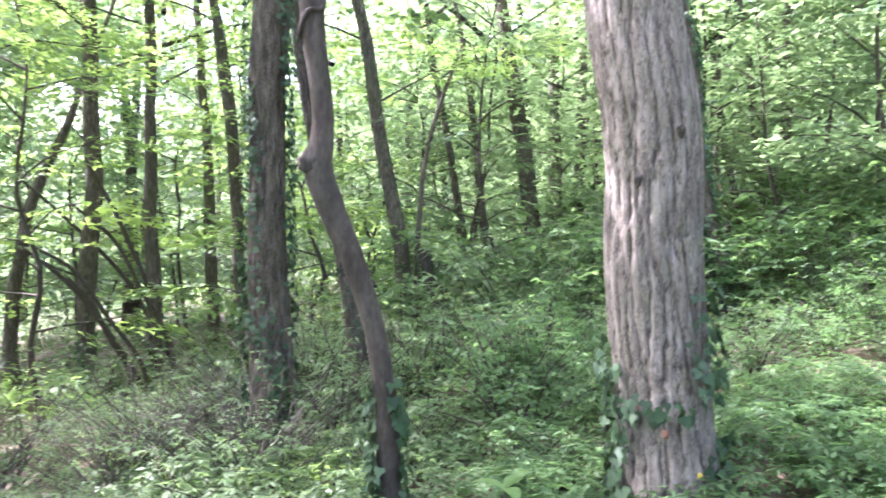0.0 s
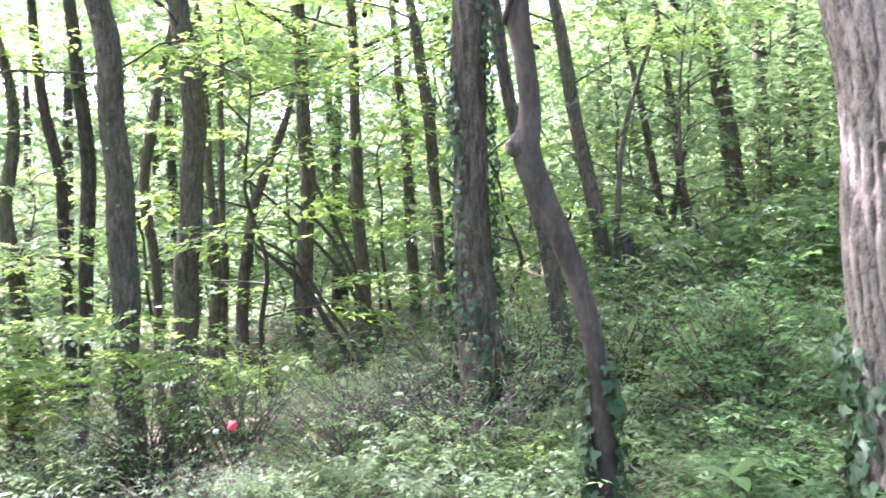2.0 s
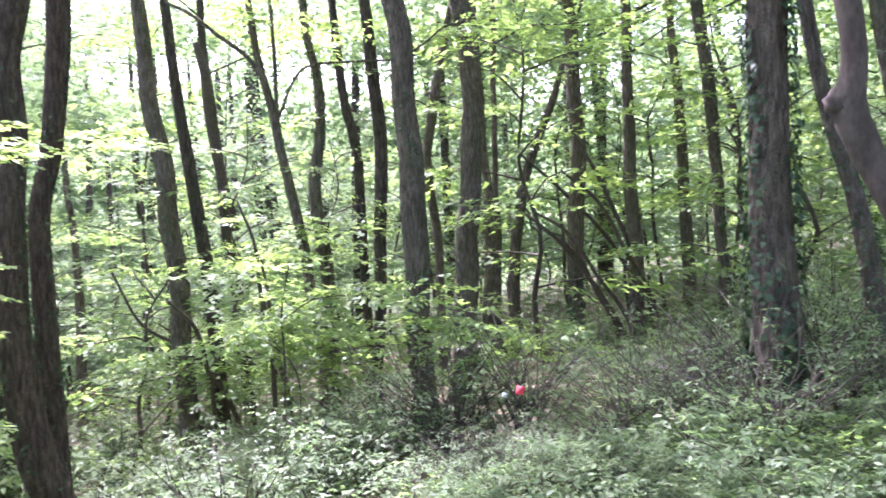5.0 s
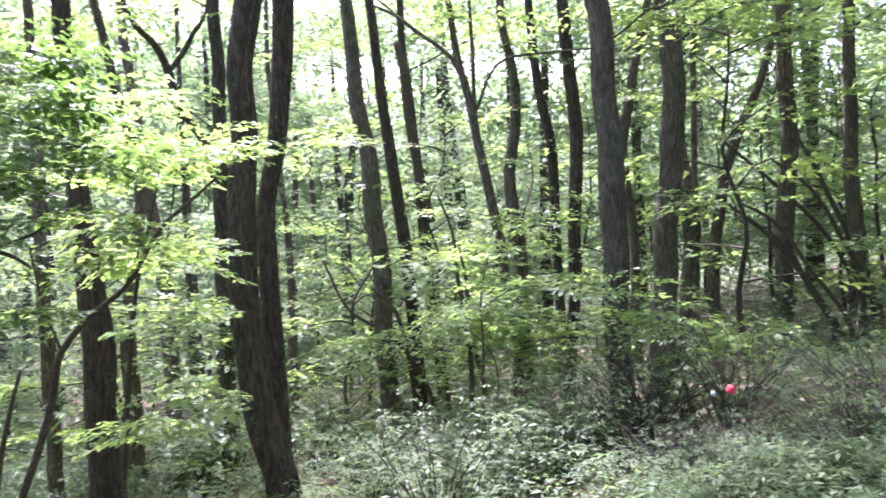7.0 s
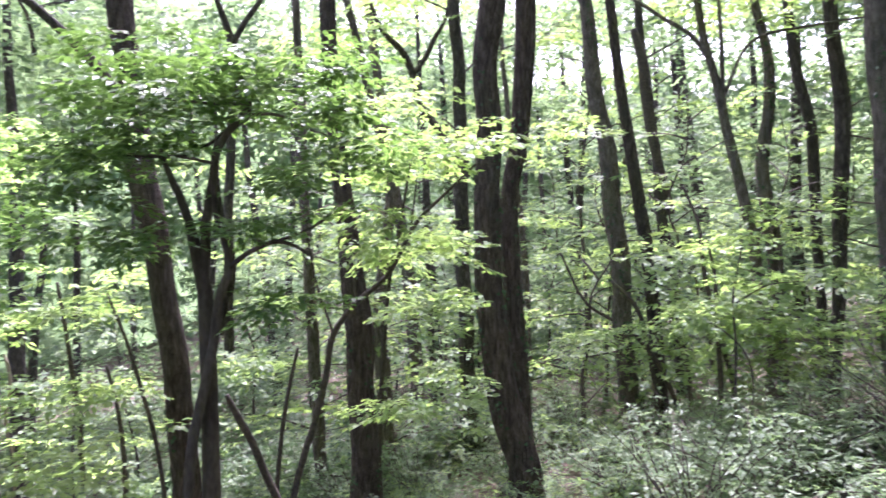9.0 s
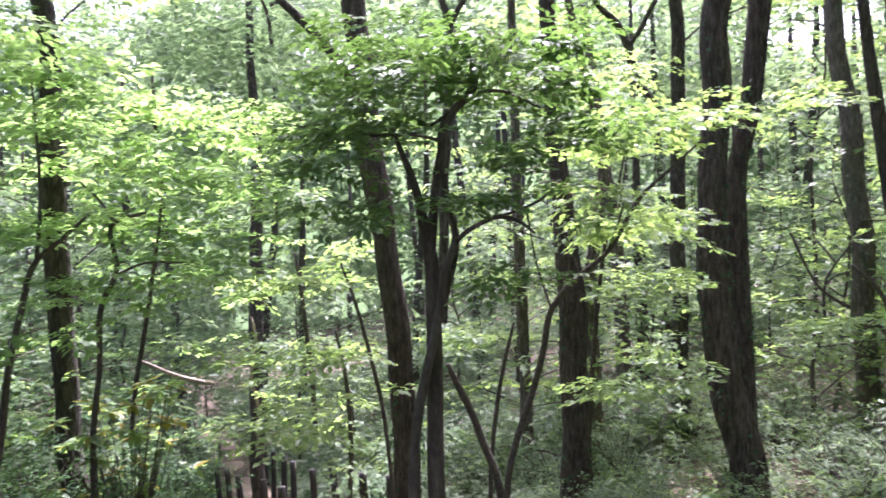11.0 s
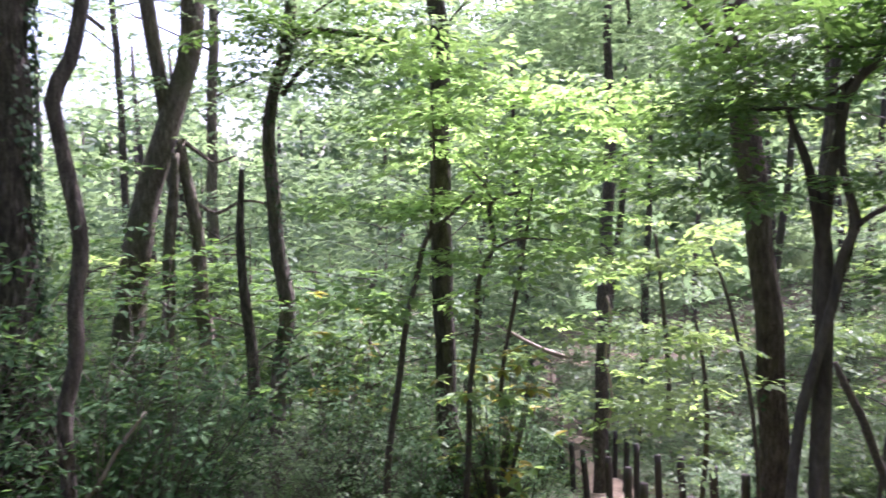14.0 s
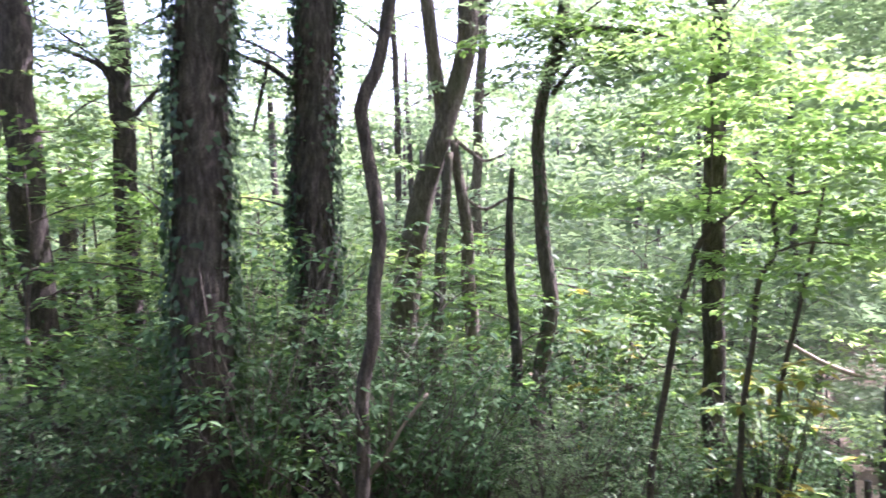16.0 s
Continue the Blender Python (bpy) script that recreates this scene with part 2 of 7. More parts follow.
def tube(ctrl, rings, sides, seed=0, lump=0.05, furrow=0.0, ridges=9, flare=0.0, crowd=1.0, plates=0.0, crack=0.17):
    """A stem swept along control points, its outline uneven, with bark ridges where furrow is given."""
    rng = np.random.default_rng(seed)
    p = curve_points(ctrl, rings, crowd)
    wob = np.random.default_rng(seed + 77)
    run = np.linspace(0, 1, rings)[:, None] ** crowd * np.linalg.norm(np.diff(p[:, :3], axis=0), axis=1).sum()
    for k in range(3):
        p[:, :2] += 0.08 * np.minimum(p[:, 3:4], 0.09) * np.sin(run * wob.uniform(2.0, 7.0) + wob.uniform(0, 6, 2)[None])
    t = np.gradient(p[:, :3], axis=0)
    t /= np.linalg.norm(t, axis=1)[:, None] + 1e-9
    ref = np.array([1.0, 0.0, 0.0]) if abs(t[0, 0]) < 0.8 else np.array([0.0, 1.0, 0.0])
    a = np.cross(t, ref)
    a /= np.linalg.norm(a, axis=1)[:, None]
    b = np.cross(t, a)
    th = np.linspace(0, 2 * math.pi, sides, endpoint=False)[None, :]
    z = np.linspace(0, 1, rings)[:, None] ** crowd
    length = np.linalg.norm(np.diff(p[:, :3], axis=0), axis=1).sum()
    w = np.zeros((rings, sides))
    for k in range(5):
        f = rng.integers(1, 4)
        w += lump * rng.uniform(0.3, 1) * np.sin(f * th + rng.uniform(0, 6) + z * length * rng.uniform(0.6, 2.5))
    if furrow:
        rows = np.zeros_like(w)
        for k in range(6):
            wob = sum(rng.uniform(0.2, 0.9) * np.sin(z * length * rng.uniform(2, 14) + rng.uniform(0, 6)) for _ in range(3))
            rows += np.abs(np.sin((ridges + 2 * k) * 0.5 * th + wob + rng.uniform(0, 6))) / 6
        rows += 0.2 * rng.standard_normal((rings, sides))
        w += furrow * (rows - 0.5)
    if plates:
        w += plates * (bark_cells(th, z * length, float(p[:, 3].max()), ridges, rng, crack=crack) - 0.7) + 0.035 * plates * rng.standard_normal((rings, sides))
    if flare:
        lobes = 1 + 0.35 * np.sin(5 * th + rng.uniform(0, 6))
        w += flare * np.exp(-z * length / 0.22) * lobes
    r = p[:, 3:4] * (1 + w)
    v = p[:, None, :3] + r[..., None] * (np.cos(th)[..., None] * a[:, None] + np.sin(th)[..., None] * b[:, None])
    j = np.arange(sides)
    i = np.arange(rings - 1)[:, None]
    f = np.stack([i * sides + j, i * sides + (j + 1) % sides, (i + 1) * sides + (j + 1) % sides, (i + 1) * sides + j], -1).reshape(-1, 4)
    v = v.reshape(-1, 3)
    cap = len(v)
    v = np.vstack([v, p[-1:, :3]])
    top = (rings - 1) * sides
    f = np.vstack([f, np.stack([top + j, top + (j + 1) % sides, np.full(sides, cap), np.full(sides, cap)], -1)])
    return v, f


def tube_mesh(name, ctrls, mat, rings=14, sides=8, seed=0, **kw):
    vs, fs, n = [], [], 0
    for k, c in enumerate(ctrls):
        v, f = tube(c, rings, sides, seed + k, **kw)
        vs.append(v), fs.append(f + n)
        n += len(v)
    f = np.vstack(fs)
    v = np.vstack(vs)
    me = bpy.data.meshes.new(name)
    me.from_pydata(v.tolist(), [], [tuple(q) if q[2] != q[3] else tuple(q[:3]) for q in f.tolist()])
    me.polygons.foreach_set("use_smooth", np.ones(len(me.polygons), bool))
    me.materials.append(mat)
    return me


def unit(v):
    return v / (np.linalg.norm(v, axis=-1, keepdims=True) + 1e-9)


KITE = np.array([(0, 0, 0), (0.45, 0.3, 0.07), (1, 0, -0.06), (0.45, -0.3, 0.07)])
KITE_F = np.array([(0, 1, 2), (0, 2, 3)])
TRI = np.array([(0, 0.26, 0), (0.15, -0.3, 0.03), (1, 0, -0.05)])
TRI_F = np.array([(0, 1, 2)])
# a narrow pointed leaf
LANCE = np.array([(0, 0, 0), (0.42, 0.215, 0.06), (1, 0, -0.07), (0.42, -0.215, 0.06)])
# a broad ivy leaf with five points
IVY = np.array([(0, 0, 0), (-0.12, 0.34, 0.02), (0.22, 0.5, -0.03), (0.45, 0.26, 0.03), (1, 0, -0.1), (0.45, -0.26, 0.03), (0.22, -0.5, -0.03), (-0.12, -0.34, 0.02)])
IVY_F = np.array([(0, 1, 2), (0, 2, 3), (0, 3, 4), (0, 4, 5), (0, 5, 6), (0, 6, 7)])
# a pointed oval leaf
OVAL = np.array([(0, 0, 0), (0.3, 0.2, 0.05), (0.65, 0.18, 0.04), (1, 0, -0.08), (0.65, -0.18, 0.04), (0.3, -0.2, 0.05)])
OVAL_F = np.array([(0, 1, 2), (0, 2, 3), (0, 3, 4), (0, 4, 5)])


def leaf_arrays(p, d, n, size, shape=KITE, shape_f=KITE_F):
    """Leaves at p, pointing along d, faces towards n, of the given lengths."""
    d = unit(d)
    s = unit(np.cross(n, d))
    n = np.cross(d, s)
    q = shape[None] * np.asarray(size).reshape(-1, 1, 1)
    v = p[:, None] + q[..., 0:1] * d[:, None] + q[..., 1:2] * s[:, None] + q[..., 2:3] * n[:, None]
    f = shape_f[None] + (np.arange(len(p)) * len(shape))[:, None, None]
    return v.reshape(-1, 3), f.reshape(-1, 3)


def spray_template(seed, leaves_per_twig=4, leaf=0.12):
    """One flat leafy branch end, a metre long, along x."""
    rng = np.random.default_rng(seed)
    P, Dd, N, S = [], [], [], []
    for k, u in enumerate(np.linspace(0.12, 1.0, 9)):
        side = 1 if k % 2 else -1
        ang = side * rng.uniform(0.6, 1.0) * (1 if u < 0.95 else 0.1)
        ln = 0.48 * (1.05 - 0.65 * u)
        for j in range(leaves_per_twig):
            w = ln * (j + 1) / leaves_per_twig
            jit = rng.normal(0, 0.02, 3)
            P.append((u + w * math.cos(ang), w * math.sin(ang), -0.14 * (u + w * 0.6) ** 2))
            P[-1] = tuple(np.array(P[-1]) + jit)
            da = ang + rng.uniform(-0.9, 0.9)
            Dd.append((math.cos(da), math.sin(da), rng.uniform(-0.5, 0.1)))
            N.append((rng.normal(0, 0.22), rng.normal(0, 0.22), 1))
            S.append(leaf * rng.uniform(0.7, 1.3))
    return [np.array(q) for q in (P, Dd, N, S)]


SPRAYS = [spray_template(k) for k in range(4)]
SPRAYS_OPEN = [spray_template(k + 10, 3, 0.15) for k in range(4)]


def place_sprays(rng, pos, yaw, pitch, scale, kinds=SPRAYS, shape=KITE, shape_f=KITE_F):
    """Leafy branch ends at pos, heading by yaw and pitch (radians)."""
    out_v, out_f, n = [], [], 0
    pick = rng.integers(0, len(kinds), len(pos))
    for k, (P, Dd, N, S) in enumerate(kinds):
        m = np.where(pick == k)[0]
        if not len(m):
            continue
        cy, sy_, cp, sp = np.cos(yaw[m]), np.sin(yaw[m]), np.cos(pitch[m]), np.sin(pitch[m])
        z0 = np.zeros_like(cy)
        roll = rng.normal(0, 0.25, len(m))
        cr, sr = np.cos(roll), np.sin(roll)
        X = np.stack([cy * cp, sy_ * cp, sp], -1)
        Y = np.stack([-sy_, cy, z0], -1)
        Z = np.cross(X, Y)
        Y2 = Y * cr[:, None] + Z * sr[:, None]
        Z2 = Z * cr[:, None] - Y * sr[:, None]
        M = np.stack([X, Y2, Z2], 1)
        pp = pos[m][:, None] + scale[m][:, None, None] * np.einsum("lk,mkc->mlc", P, M)
        dd = np.einsum("lk,mkc->mlc", Dd, M)
        nn = np.einsum("lk,mkc->mlc", N, M)
        ss = np.repeat(S[None], len(m), 0) * (scale[m] ** 0.75)[:, None]
        v, f = leaf_arrays(pp.reshape(-1, 3), dd.reshape(-1, 3), nn.reshape(-1, 3), ss.ravel(), shape, shape_f)
        out_v.append(v), out_f.append(f + n)
        n += len(v)
    return np.vstack(out_v), np.vstack(out_f)


def sprays_on_limbs(rng, limbs, step, scale, kinds=SPRAYS, start=0.25, shape=KITE, shape_f=KITE_F):
    """Sprays to both sides of each limb and at its end."""
    pos, yaw, pitch, sc = [], [], [], []
    for c in limbs:
        p = curve_points(c, 24)
        ln = np.linalg.norm(np.diff(p[:, :3], axis=0), axis=1).sum()
        cnt = max(2, int(ln / step))
        for k in range(cnt + 1):
            u = start + (1 - start) * k / cnt
            i = min(22, int(u * 23))
            d = p[i + 1, :3] - p[i, :3]
            a = math.atan2(d[1], d[0]) + ((1 if k % 2 else -1) * rng.uniform(0.5, 1.2) if k < cnt else 0)
            pos.append(p[i, :3]), yaw.append(a), pitch.append(rng.uniform(-0.15, 0.3)), sc.append(scale * rng.uniform(0.6, 1.15))
    return place_sprays(rng, np.array(pos), np.array(yaw), np.array(pitch), np.array(sc), kinds, shape, shape_f)


def limb(rng, base, yaw, length, rise, r):
    """A branch that climbs and then levels out, as control points."""
    c, p, y = [], np.array(base, float), yaw
    n = 5
    for k in range(n):
        u = k / (n - 1)
        c.append((*p, r * (1 - 0.85 * u)))
        y += rng.normal(0, 0.25)
        e = rise * (1 - 1.2 * u) + rng.normal(0, 0.1)
        p = p + length / (n - 1) * np.array([math.cos(y) * math.cos(e), math.sin(y) * math.cos(e), math.sin(e)])
    return c


# ---- tall trees ----
def crown_proto(seed, height, radius, limbs, leaf_mat, scale, kinds, step=0.6):
    rng = np.random.default_rng(seed)
    ls = []
    for k in range(limbs):
        u = (k + 0.5) / limbs
        ls.append(limb(rng, (0, 0, u * height), k * 2.4 + rng.uniform(-0.4, 0.4), radius * rng.uniform(0.7, 1.1) * (1.1 - 0.6 * u), rng.uniform(0.3, 0.8), 0.03 * (1.2 - u)))
    v, f = sprays_on_limbs(rng, ls, step, scale, kinds)
    return [tube_mesh("limb", [c], BARK_DARK, 8, 5, seed + i) for i, c in enumerate(ls)], mesh_from("crown", v, f, leaf_mat, False)


CROWNS = [crown_proto(40 + k, 4.5, 2.4, 7, LEAF_CANOPY, 1.4, SPRAYS_OPEN) for k in range(4)]
# denser crowns, above the view, thickened to shade the ground below
FULL_CROWNS = [crown_proto(50 + k, 4.5, 2.6, 11, LEAF_CANOPY, 1.4, SPRAYS, 0.42) for k in range(2)]
tree_count = 0


def ivy_on(ctrl, z0, z1, count, seed, size=0.075, lift=0.03, fade=1.6, flanks=None):
    """Ivy leaves hugging a trunk between two heights, in uneven patches."""
    rng = np.random.default_rng(seed)
    p = curve_points(ctrl, 120)
    keep = np.where((p[:, 2] >= z0) & (p[:, 2] <= z1))[0]
    if len(keep) < 2:
        return None
    i = rng.choice(keep, count * 3)
    th = rng.uniform(0, 2 * math.pi, count * 3)
    reach_ = 0.3 if fade == 0 else 1.0
    patch = reach_ * np.sin(3 * th + p[i, 2] * 2.1 + seed) + reach_ * np.sin(p[i, 2] * 5 + 2 * th + seed * 2) * 0.7 + rng.normal(0, 0.6, count * 3)
    patch -= fade * (p[i, 2] - z0) / max(0.1, z1 - z0)
    if flanks is not None:
        patch += 2.2 * np.abs(np.sin(th - flanks))
    m = np.argsort(-patch)[:count]
    i, th = i[m], th[m]
    out = np.stack([np.cos(th), np.sin(th), np.zeros_like(th)], -1)
    pos = p[i, :3] + out * (p[i, 3] * 1.05 + rng.uniform(0.005, lift, len(i)))[:, None] + np.c_[np.zeros((len(i), 2)), rng.normal(0, 0.04, len(i))]
    tang = np.stack([-np.sin(th), np.cos(th), np.zeros_like(th)], -1)
    d = tang * rng.normal(0, 0.7, (len(i), 1)) + np.array([0, 0, -1.0]) + out * rng.uniform(0.1, 0.7, (len(i), 1))
    nrm = out + rng.normal(0, 0.35, (len(i), 3)) + np.array([0, 0, 0.3])
    v, f = leaf_arrays(pos, d, nrm, size * rng.uniform(0.6, 1.3, len(i)), IVY, IVY_F)
    return v, f


BIG_IVY = [(150, 215, 0.00, 0.82, 190, 0.064), (190, 250, 0.60, 0.69, 24, 0.055), (250, 300, 0.60, 0.69, 13, 0.05), (295, 370, 0.66, 1.18, 80, 0.05), (295, 370, 0.00, 0.50, 90, 0.06), (280, 330, 0.80, 0.92, 7, 0.06), (200, 320, 0.00, 0.28, 75, 0.064), (150, 200, 0.82, 0.95, 12, 0.05)]


def ivy_clumps(ctrl, clumps, seed):
    """Ivy in chosen clumps round a trunk: (from angle, to angle, from height, to height, leaves, size)."""
    rng = np.random.default_rng(seed)
    p = curve_points(ctrl, 400)
    vs, fs, n = [], [], 0
    for a0, a1, z0, z1, cnt, size in clumps:
        th = np.radians(rng.uniform(a0, a1, cnt))
        z = z0 + (z1 - z0) * rng.uniform(0, 1, cnt) ** 1.2
        i = np.clip(np.searchsorted(p[:, 2], z), 0, 399)
        out = np.stack([np.cos(th), np.sin(th), 0 * th], -1)
        pos = p[i, :3] + out * (p[i, 3] * 1.06 + rng.uniform(0.005, 0.06, cnt))[:, None]
        tang = np.stack([-np.sin(th), np.cos(th), 0 * th], -1)
        d = tang * rng.normal(0, 0.8, (cnt, 1)) + np.array([0, 0, -1.0]) + out * rng.uniform(0.1, 0.7, (cnt, 1))
        v, f = leaf_arrays(pos, d, out + rng.normal(0, 0.4, (cnt, 3)) + np.array([0, 0, 0.3]), size * rng.uniform(0.6, 1.3, cnt), IVY, IVY_F)
        vs.append(v), fs.append(f + n)
        n += len(v)
    return np.vstack(vs), np.vstack(fs)


def tall_tree(look_, ctrl, ivy="none", label="", near=False, crown=True, top=10.5, drop=4.2, wide=1.0, full=False, boughs=(), bough_leaf=None):
    """A forest tree from the axis of its trunk (x, y, z, r), from the foot up; it goes on above to its crown."""
    global tree_count
    tree_count += 1
    rng = np.random.default_rng(900 + tree_count)
    ctrl = [tuple(c) for c in ctrl]
    x, y, z, r = ctrl[0]
    gz = float(ground_z(x, y)) - 0.12
    dz = z - gz
    if dz > 0.02:
        x1, y1, z1, _ = ctrl[1]
        k = min(1.0, dz / max(0.3, z1 - z)) * 0.5
        ctrl.insert(0, (x - (x1 - x) * k, y - (y1 - y) * k, gz, r * 1.08))
    bx, by, bz = ctrl[0][:3]
    grows = look_ not in ("thin", "stub", "snag", "fork")
    if grows:
        x, y, z, r = ctrl[-1]
        a = np.array(ctrl[-1][:3]) - np.array(ctrl[-2][:3])
        a /= max(0.05, a[2])
        a[:2] = np.clip(a[:2], -0.35, 0.35)
        h = max(1.5, top - z)
        if look_ == "far":
            r *= 0.7
        ctrl.append((x + a[0] * h * 0.35 + rng.normal(0, 0.1), y + a[1] * h * 0.35 + rng.normal(0, 0.1), z + h * 0.4, r * 0.85))
        ctrl.append((x + a[0] * h * 0.5 + rng.normal(0, 0.25), y + a[1] * h * 0.5 + rng.normal(0, 0.25), z + h, r * 0.3))
    local = [(c[0] - bx, c[1] - by, c[2] - bz, c[3]) for c in ctrl]
    root = new("tree" if look_ != "snag" else "dead_tree")
    root.location = (bx, by, bz)
    mat = {"big": BARK_PALE, "crook": BARK_SMOOTH, "serpent": BARK_DARK, "twin": BARK_BROWN, "ivied": BARK_RIDGED if by > 0 else BARK_DARK}.get(look_, BARK_GREY if look_ in ("slim", "far", "tree", "leaning") and bx > -0.9 * by and by > 0 or (tree_count % 3 == 0 and look_ != "ivied") else BARK_DARK)
    if look_ == "big":
        me = tube_mesh("trunk", [local], mat, 400, 150, tree_count, lump=0.012, ridges=21, flare=0.06, crowd=1.9, plates=0.085, crack=0.3)
    elif look_ in ("crook", "serpent"):
        me = tube_mesh("trunk", [local], mat, 120, 20, tree_count, lump=0.03, furrow=0.03)
    elif near:
        me = tube_mesh("trunk", [local], mat, 140, 48, tree_count, lump=0.03, ridges=13, flare=0.07, crowd=1.5, plates=0.13)
    else:
        me = tube_mesh("trunk", [local], mat, 44 if look_ == "far" else 60, 12 if look_ == "far" else 16, tree_count, lump=0.035, furrow=0.1, ridges=9, flare=0.2)
    trunk = part("trunk", me, root)
    if grows and crown:
        tip = local[-1]
        lm, cm = FULL_CROWNS[tree_count % 2] if full else CROWNS[tree_count % len(CROWNS)]
        turn = rng.uniform(0, 360)
        for nm, me in [("limb", q) for q in lm] + [("crown", cm)]:
            o = part(nm, me, root)
            o.matrix_basis = pose(tip[0], tip[1], tip[2] - drop, 0, 0, turn) @ Matrix.Scale(wide, 4)
    axis = curve_points(local, 200)
    for zb, yaw, length, rise in boughs:
        at = axis[int(np.argmin(np.abs(axis[:, 2] - (zb - bz))))]
        c = limb(rng, at[:3], radians(90 + yaw), length, rise + 0.35, 0.006 + 0.005 * length)
        part("limb", tube_mesh("limb", [c], BARK_DARK, 14, 6, tree_count), root)
        twigs = [limb(rng, c[j][:3], radians(90 + yaw) + side * rng.uniform(0.6, 1.1), length * rng.uniform(0.3, 0.5), 0.25, 0.007) for j, side in ((2, 1), (2, -1), (3, 1), (3, -1))]
        part("twig", tube_mesh("twig", twigs, TWIG, 6, 4, tree_count), root, kind="stuff")
        v, f = sprays_on_limbs(rng, [c] + twigs, 0.2, 0.42, SPRAYS, 0.35)
        part("foliage", mesh_from("foliage", v, f, bough_leaf or LEAF_CANOPY, False), root)
    if ivy != "none":
        span = {"low": (0.0, 1.15 if look_ == "big" else 1.7, 300), "base": (0.0, 0.95, 300), "full": (0.0, 6.0, 2600), "cloak": (0.0, 5.0, 3800), "dotted": (0.0, 6.5, 520)}[ivy]
        got = ivy_on(local, span[0], span[1], span[2], tree_count, 0.065 if look_ in ("big", "crook") else 0.03 if ivy == "dotted" else 0.042, lift=0.06 if ivy in ("full", "cloak") else 0.012 if ivy == "dotted" else 0.04, fade=0.0 if ivy == "cloak" else 1.6, flanks=math.atan2(by, bx) if look_ in ("big", "ivied", "twin") else None)
        if look_ == "big":
            got = ivy_clumps(local, BIG_IVY, 5)
        if got:
            part("ivy", mesh_from("ivy", got[0], got[1], LEAF_IVY, False), trunk, "dark green climbing ivy leaves")
    tagged(root, label, "tree", group="forest trees")
    return root


# ---- ground ----
def build_ground():
    n = 150
    u = np.linspace(-1, 1, n)
    g = np.sign(u) * (np.abs(u) ** 2.6) * 900 + u * 14
    X, Y = np.meshgrid(g - 3, g + 1)
    far = np.hypot(X, Y)
    Z = ground_z(np.clip(X, -22, 16), np.clip(Y, -25, 35))
    Z = Z + np.random.default_rng(3).normal(0, 0.012, Z.shape) * (far < 30)
    v = np.stack([X, Y, Z], -1).reshape(-1, 3)
    i, j = np.meshgrid(np.arange(n - 1), np.arange(n - 1), indexing="ij")
    a = (i * n + j).ravel()
    f = np.stack([a, a + 1, a + n + 1, a + n], -1)
    return tagged(new("ground", mesh_from("ground", v, f, LITTER)), "brown leaf litter and soil on a wooded slope", "ground", kind="structure")


build_ground()

# ---- the trunks along the walk ----
pale_tree = tall_tree("big", [(0.91, 3.48, 0.41, 0.223), (0.86, 3.50, 1.08, 0.217), (0.83, 3.50, 1.87, 0.212), (0.76, 3.52, 2.66, 0.217), (0.74, 3.52, 3.03, 0.226)], "low", "thick straight tree with pale ridged bark and ivy at its foot", near=True, top=11.5, drop=5.6, wide=1.6)
crooked_tree = tall_tree("crook", [(-0.42, 3.73, 0.32, 0.065), (-0.42, 3.73, 0.66, 0.057), (-0.46, 3.72, 0.94, 0.054), (-0.52, 3.71, 1.22, 0.054), (-0.59, 3.70, 1.47, 0.059), (-0.68, 3.69, 1.70, 0.068), (-0.75, 3.67, 1.93, 0.071), (-0.73, 3.68, 2.06, 0.057), (-0.74, 3.68, 2.29, 0.054), (-0.78, 3.67, 2.56, 0.059), (-0.81, 3.66, 2.95, 0.062)], "base", "slender crooked tree with smooth grey-brown bark and ivied foot", near=True, top=11.5, drop=5.6, wide=1.6)
tall_tree("ivied", [(-1.44, 5.20, -0.16, 0.163), (-1.41, 5.21, 0.55, 0.151), (-1.43, 5.21, 1.27, 0.135), (-1.43, 5.21, 2.06, 0.122), (-1.42, 5.21, 2.85, 0.126), (-1.40, 5.22, 3.57, 0.135)], "full", "upright tree with its trunk wrapped in dark ivy", near=True, top=11.5, drop=5.6, wide=1.6, full=True)
tall_tree("leaning", [(-0.84, 5.74, 0.42, 0.070), (-0.91, 5.73, 0.98, 0.066), (-0.99, 5.71, 1.46, 0.061), (-1.12, 5.69, 1.98, 0.055), (-1.25, 5.66, 2.67, 0.048), (-1.36, 5.64, 3.39, 0.053), (-1.41, 5.63, 3.65, 0.053)], "dotted", "slender leaning tree with ivy on its lower trunk", near=True, top=11.5, drop=5.6, wide=1.1, full=True)
tall_tree("slim", [(-0.74, 8.67, 0.65, 0.092), (-0.80, 8.66, 1.38, 0.092), (-0.93, 8.65, 2.10, 0.085), (-1.06, 8.63, 2.82, 0.079), (-1.17, 8.62, 3.60, 0.072), (-1.32, 8.60, 4.38, 0.066), (-1.43, 8.58, 4.76, 0.066)], "dotted", "slim dark forest tree, ivy at its foot", top=9.6, drop=5.0, wide=1.5, boughs=[(3.2, 250, 1.5, 0.2), (3.9, 90, 1.6, 0.1)], bough_leaf=LEAF_FRESH)
tall_tree("thin", [(-0.62, 8.58, 0.86, 0.039), (-0.61, 8.58, 1.77, 0.032), (-0.48, 8.59, 2.74, 0.026), (-0.22, 8.60, 3.55, 0.019), (-0.13, 8.60, 3.78, 0.013)], "none", "thin bare sapling leaning among the trees", top=9.6, drop=5.0, wide=1.5)
tall_tree("stub", [(-0.41, 8.39, 0.68, 0.070), (-0.49, 8.39, 1.25, 0.070), (-0.53, 8.38, 1.51, 0.057)], "low", "short broken ivied stump of a trunk", top=9.6, drop=5.0, wide=1.5)
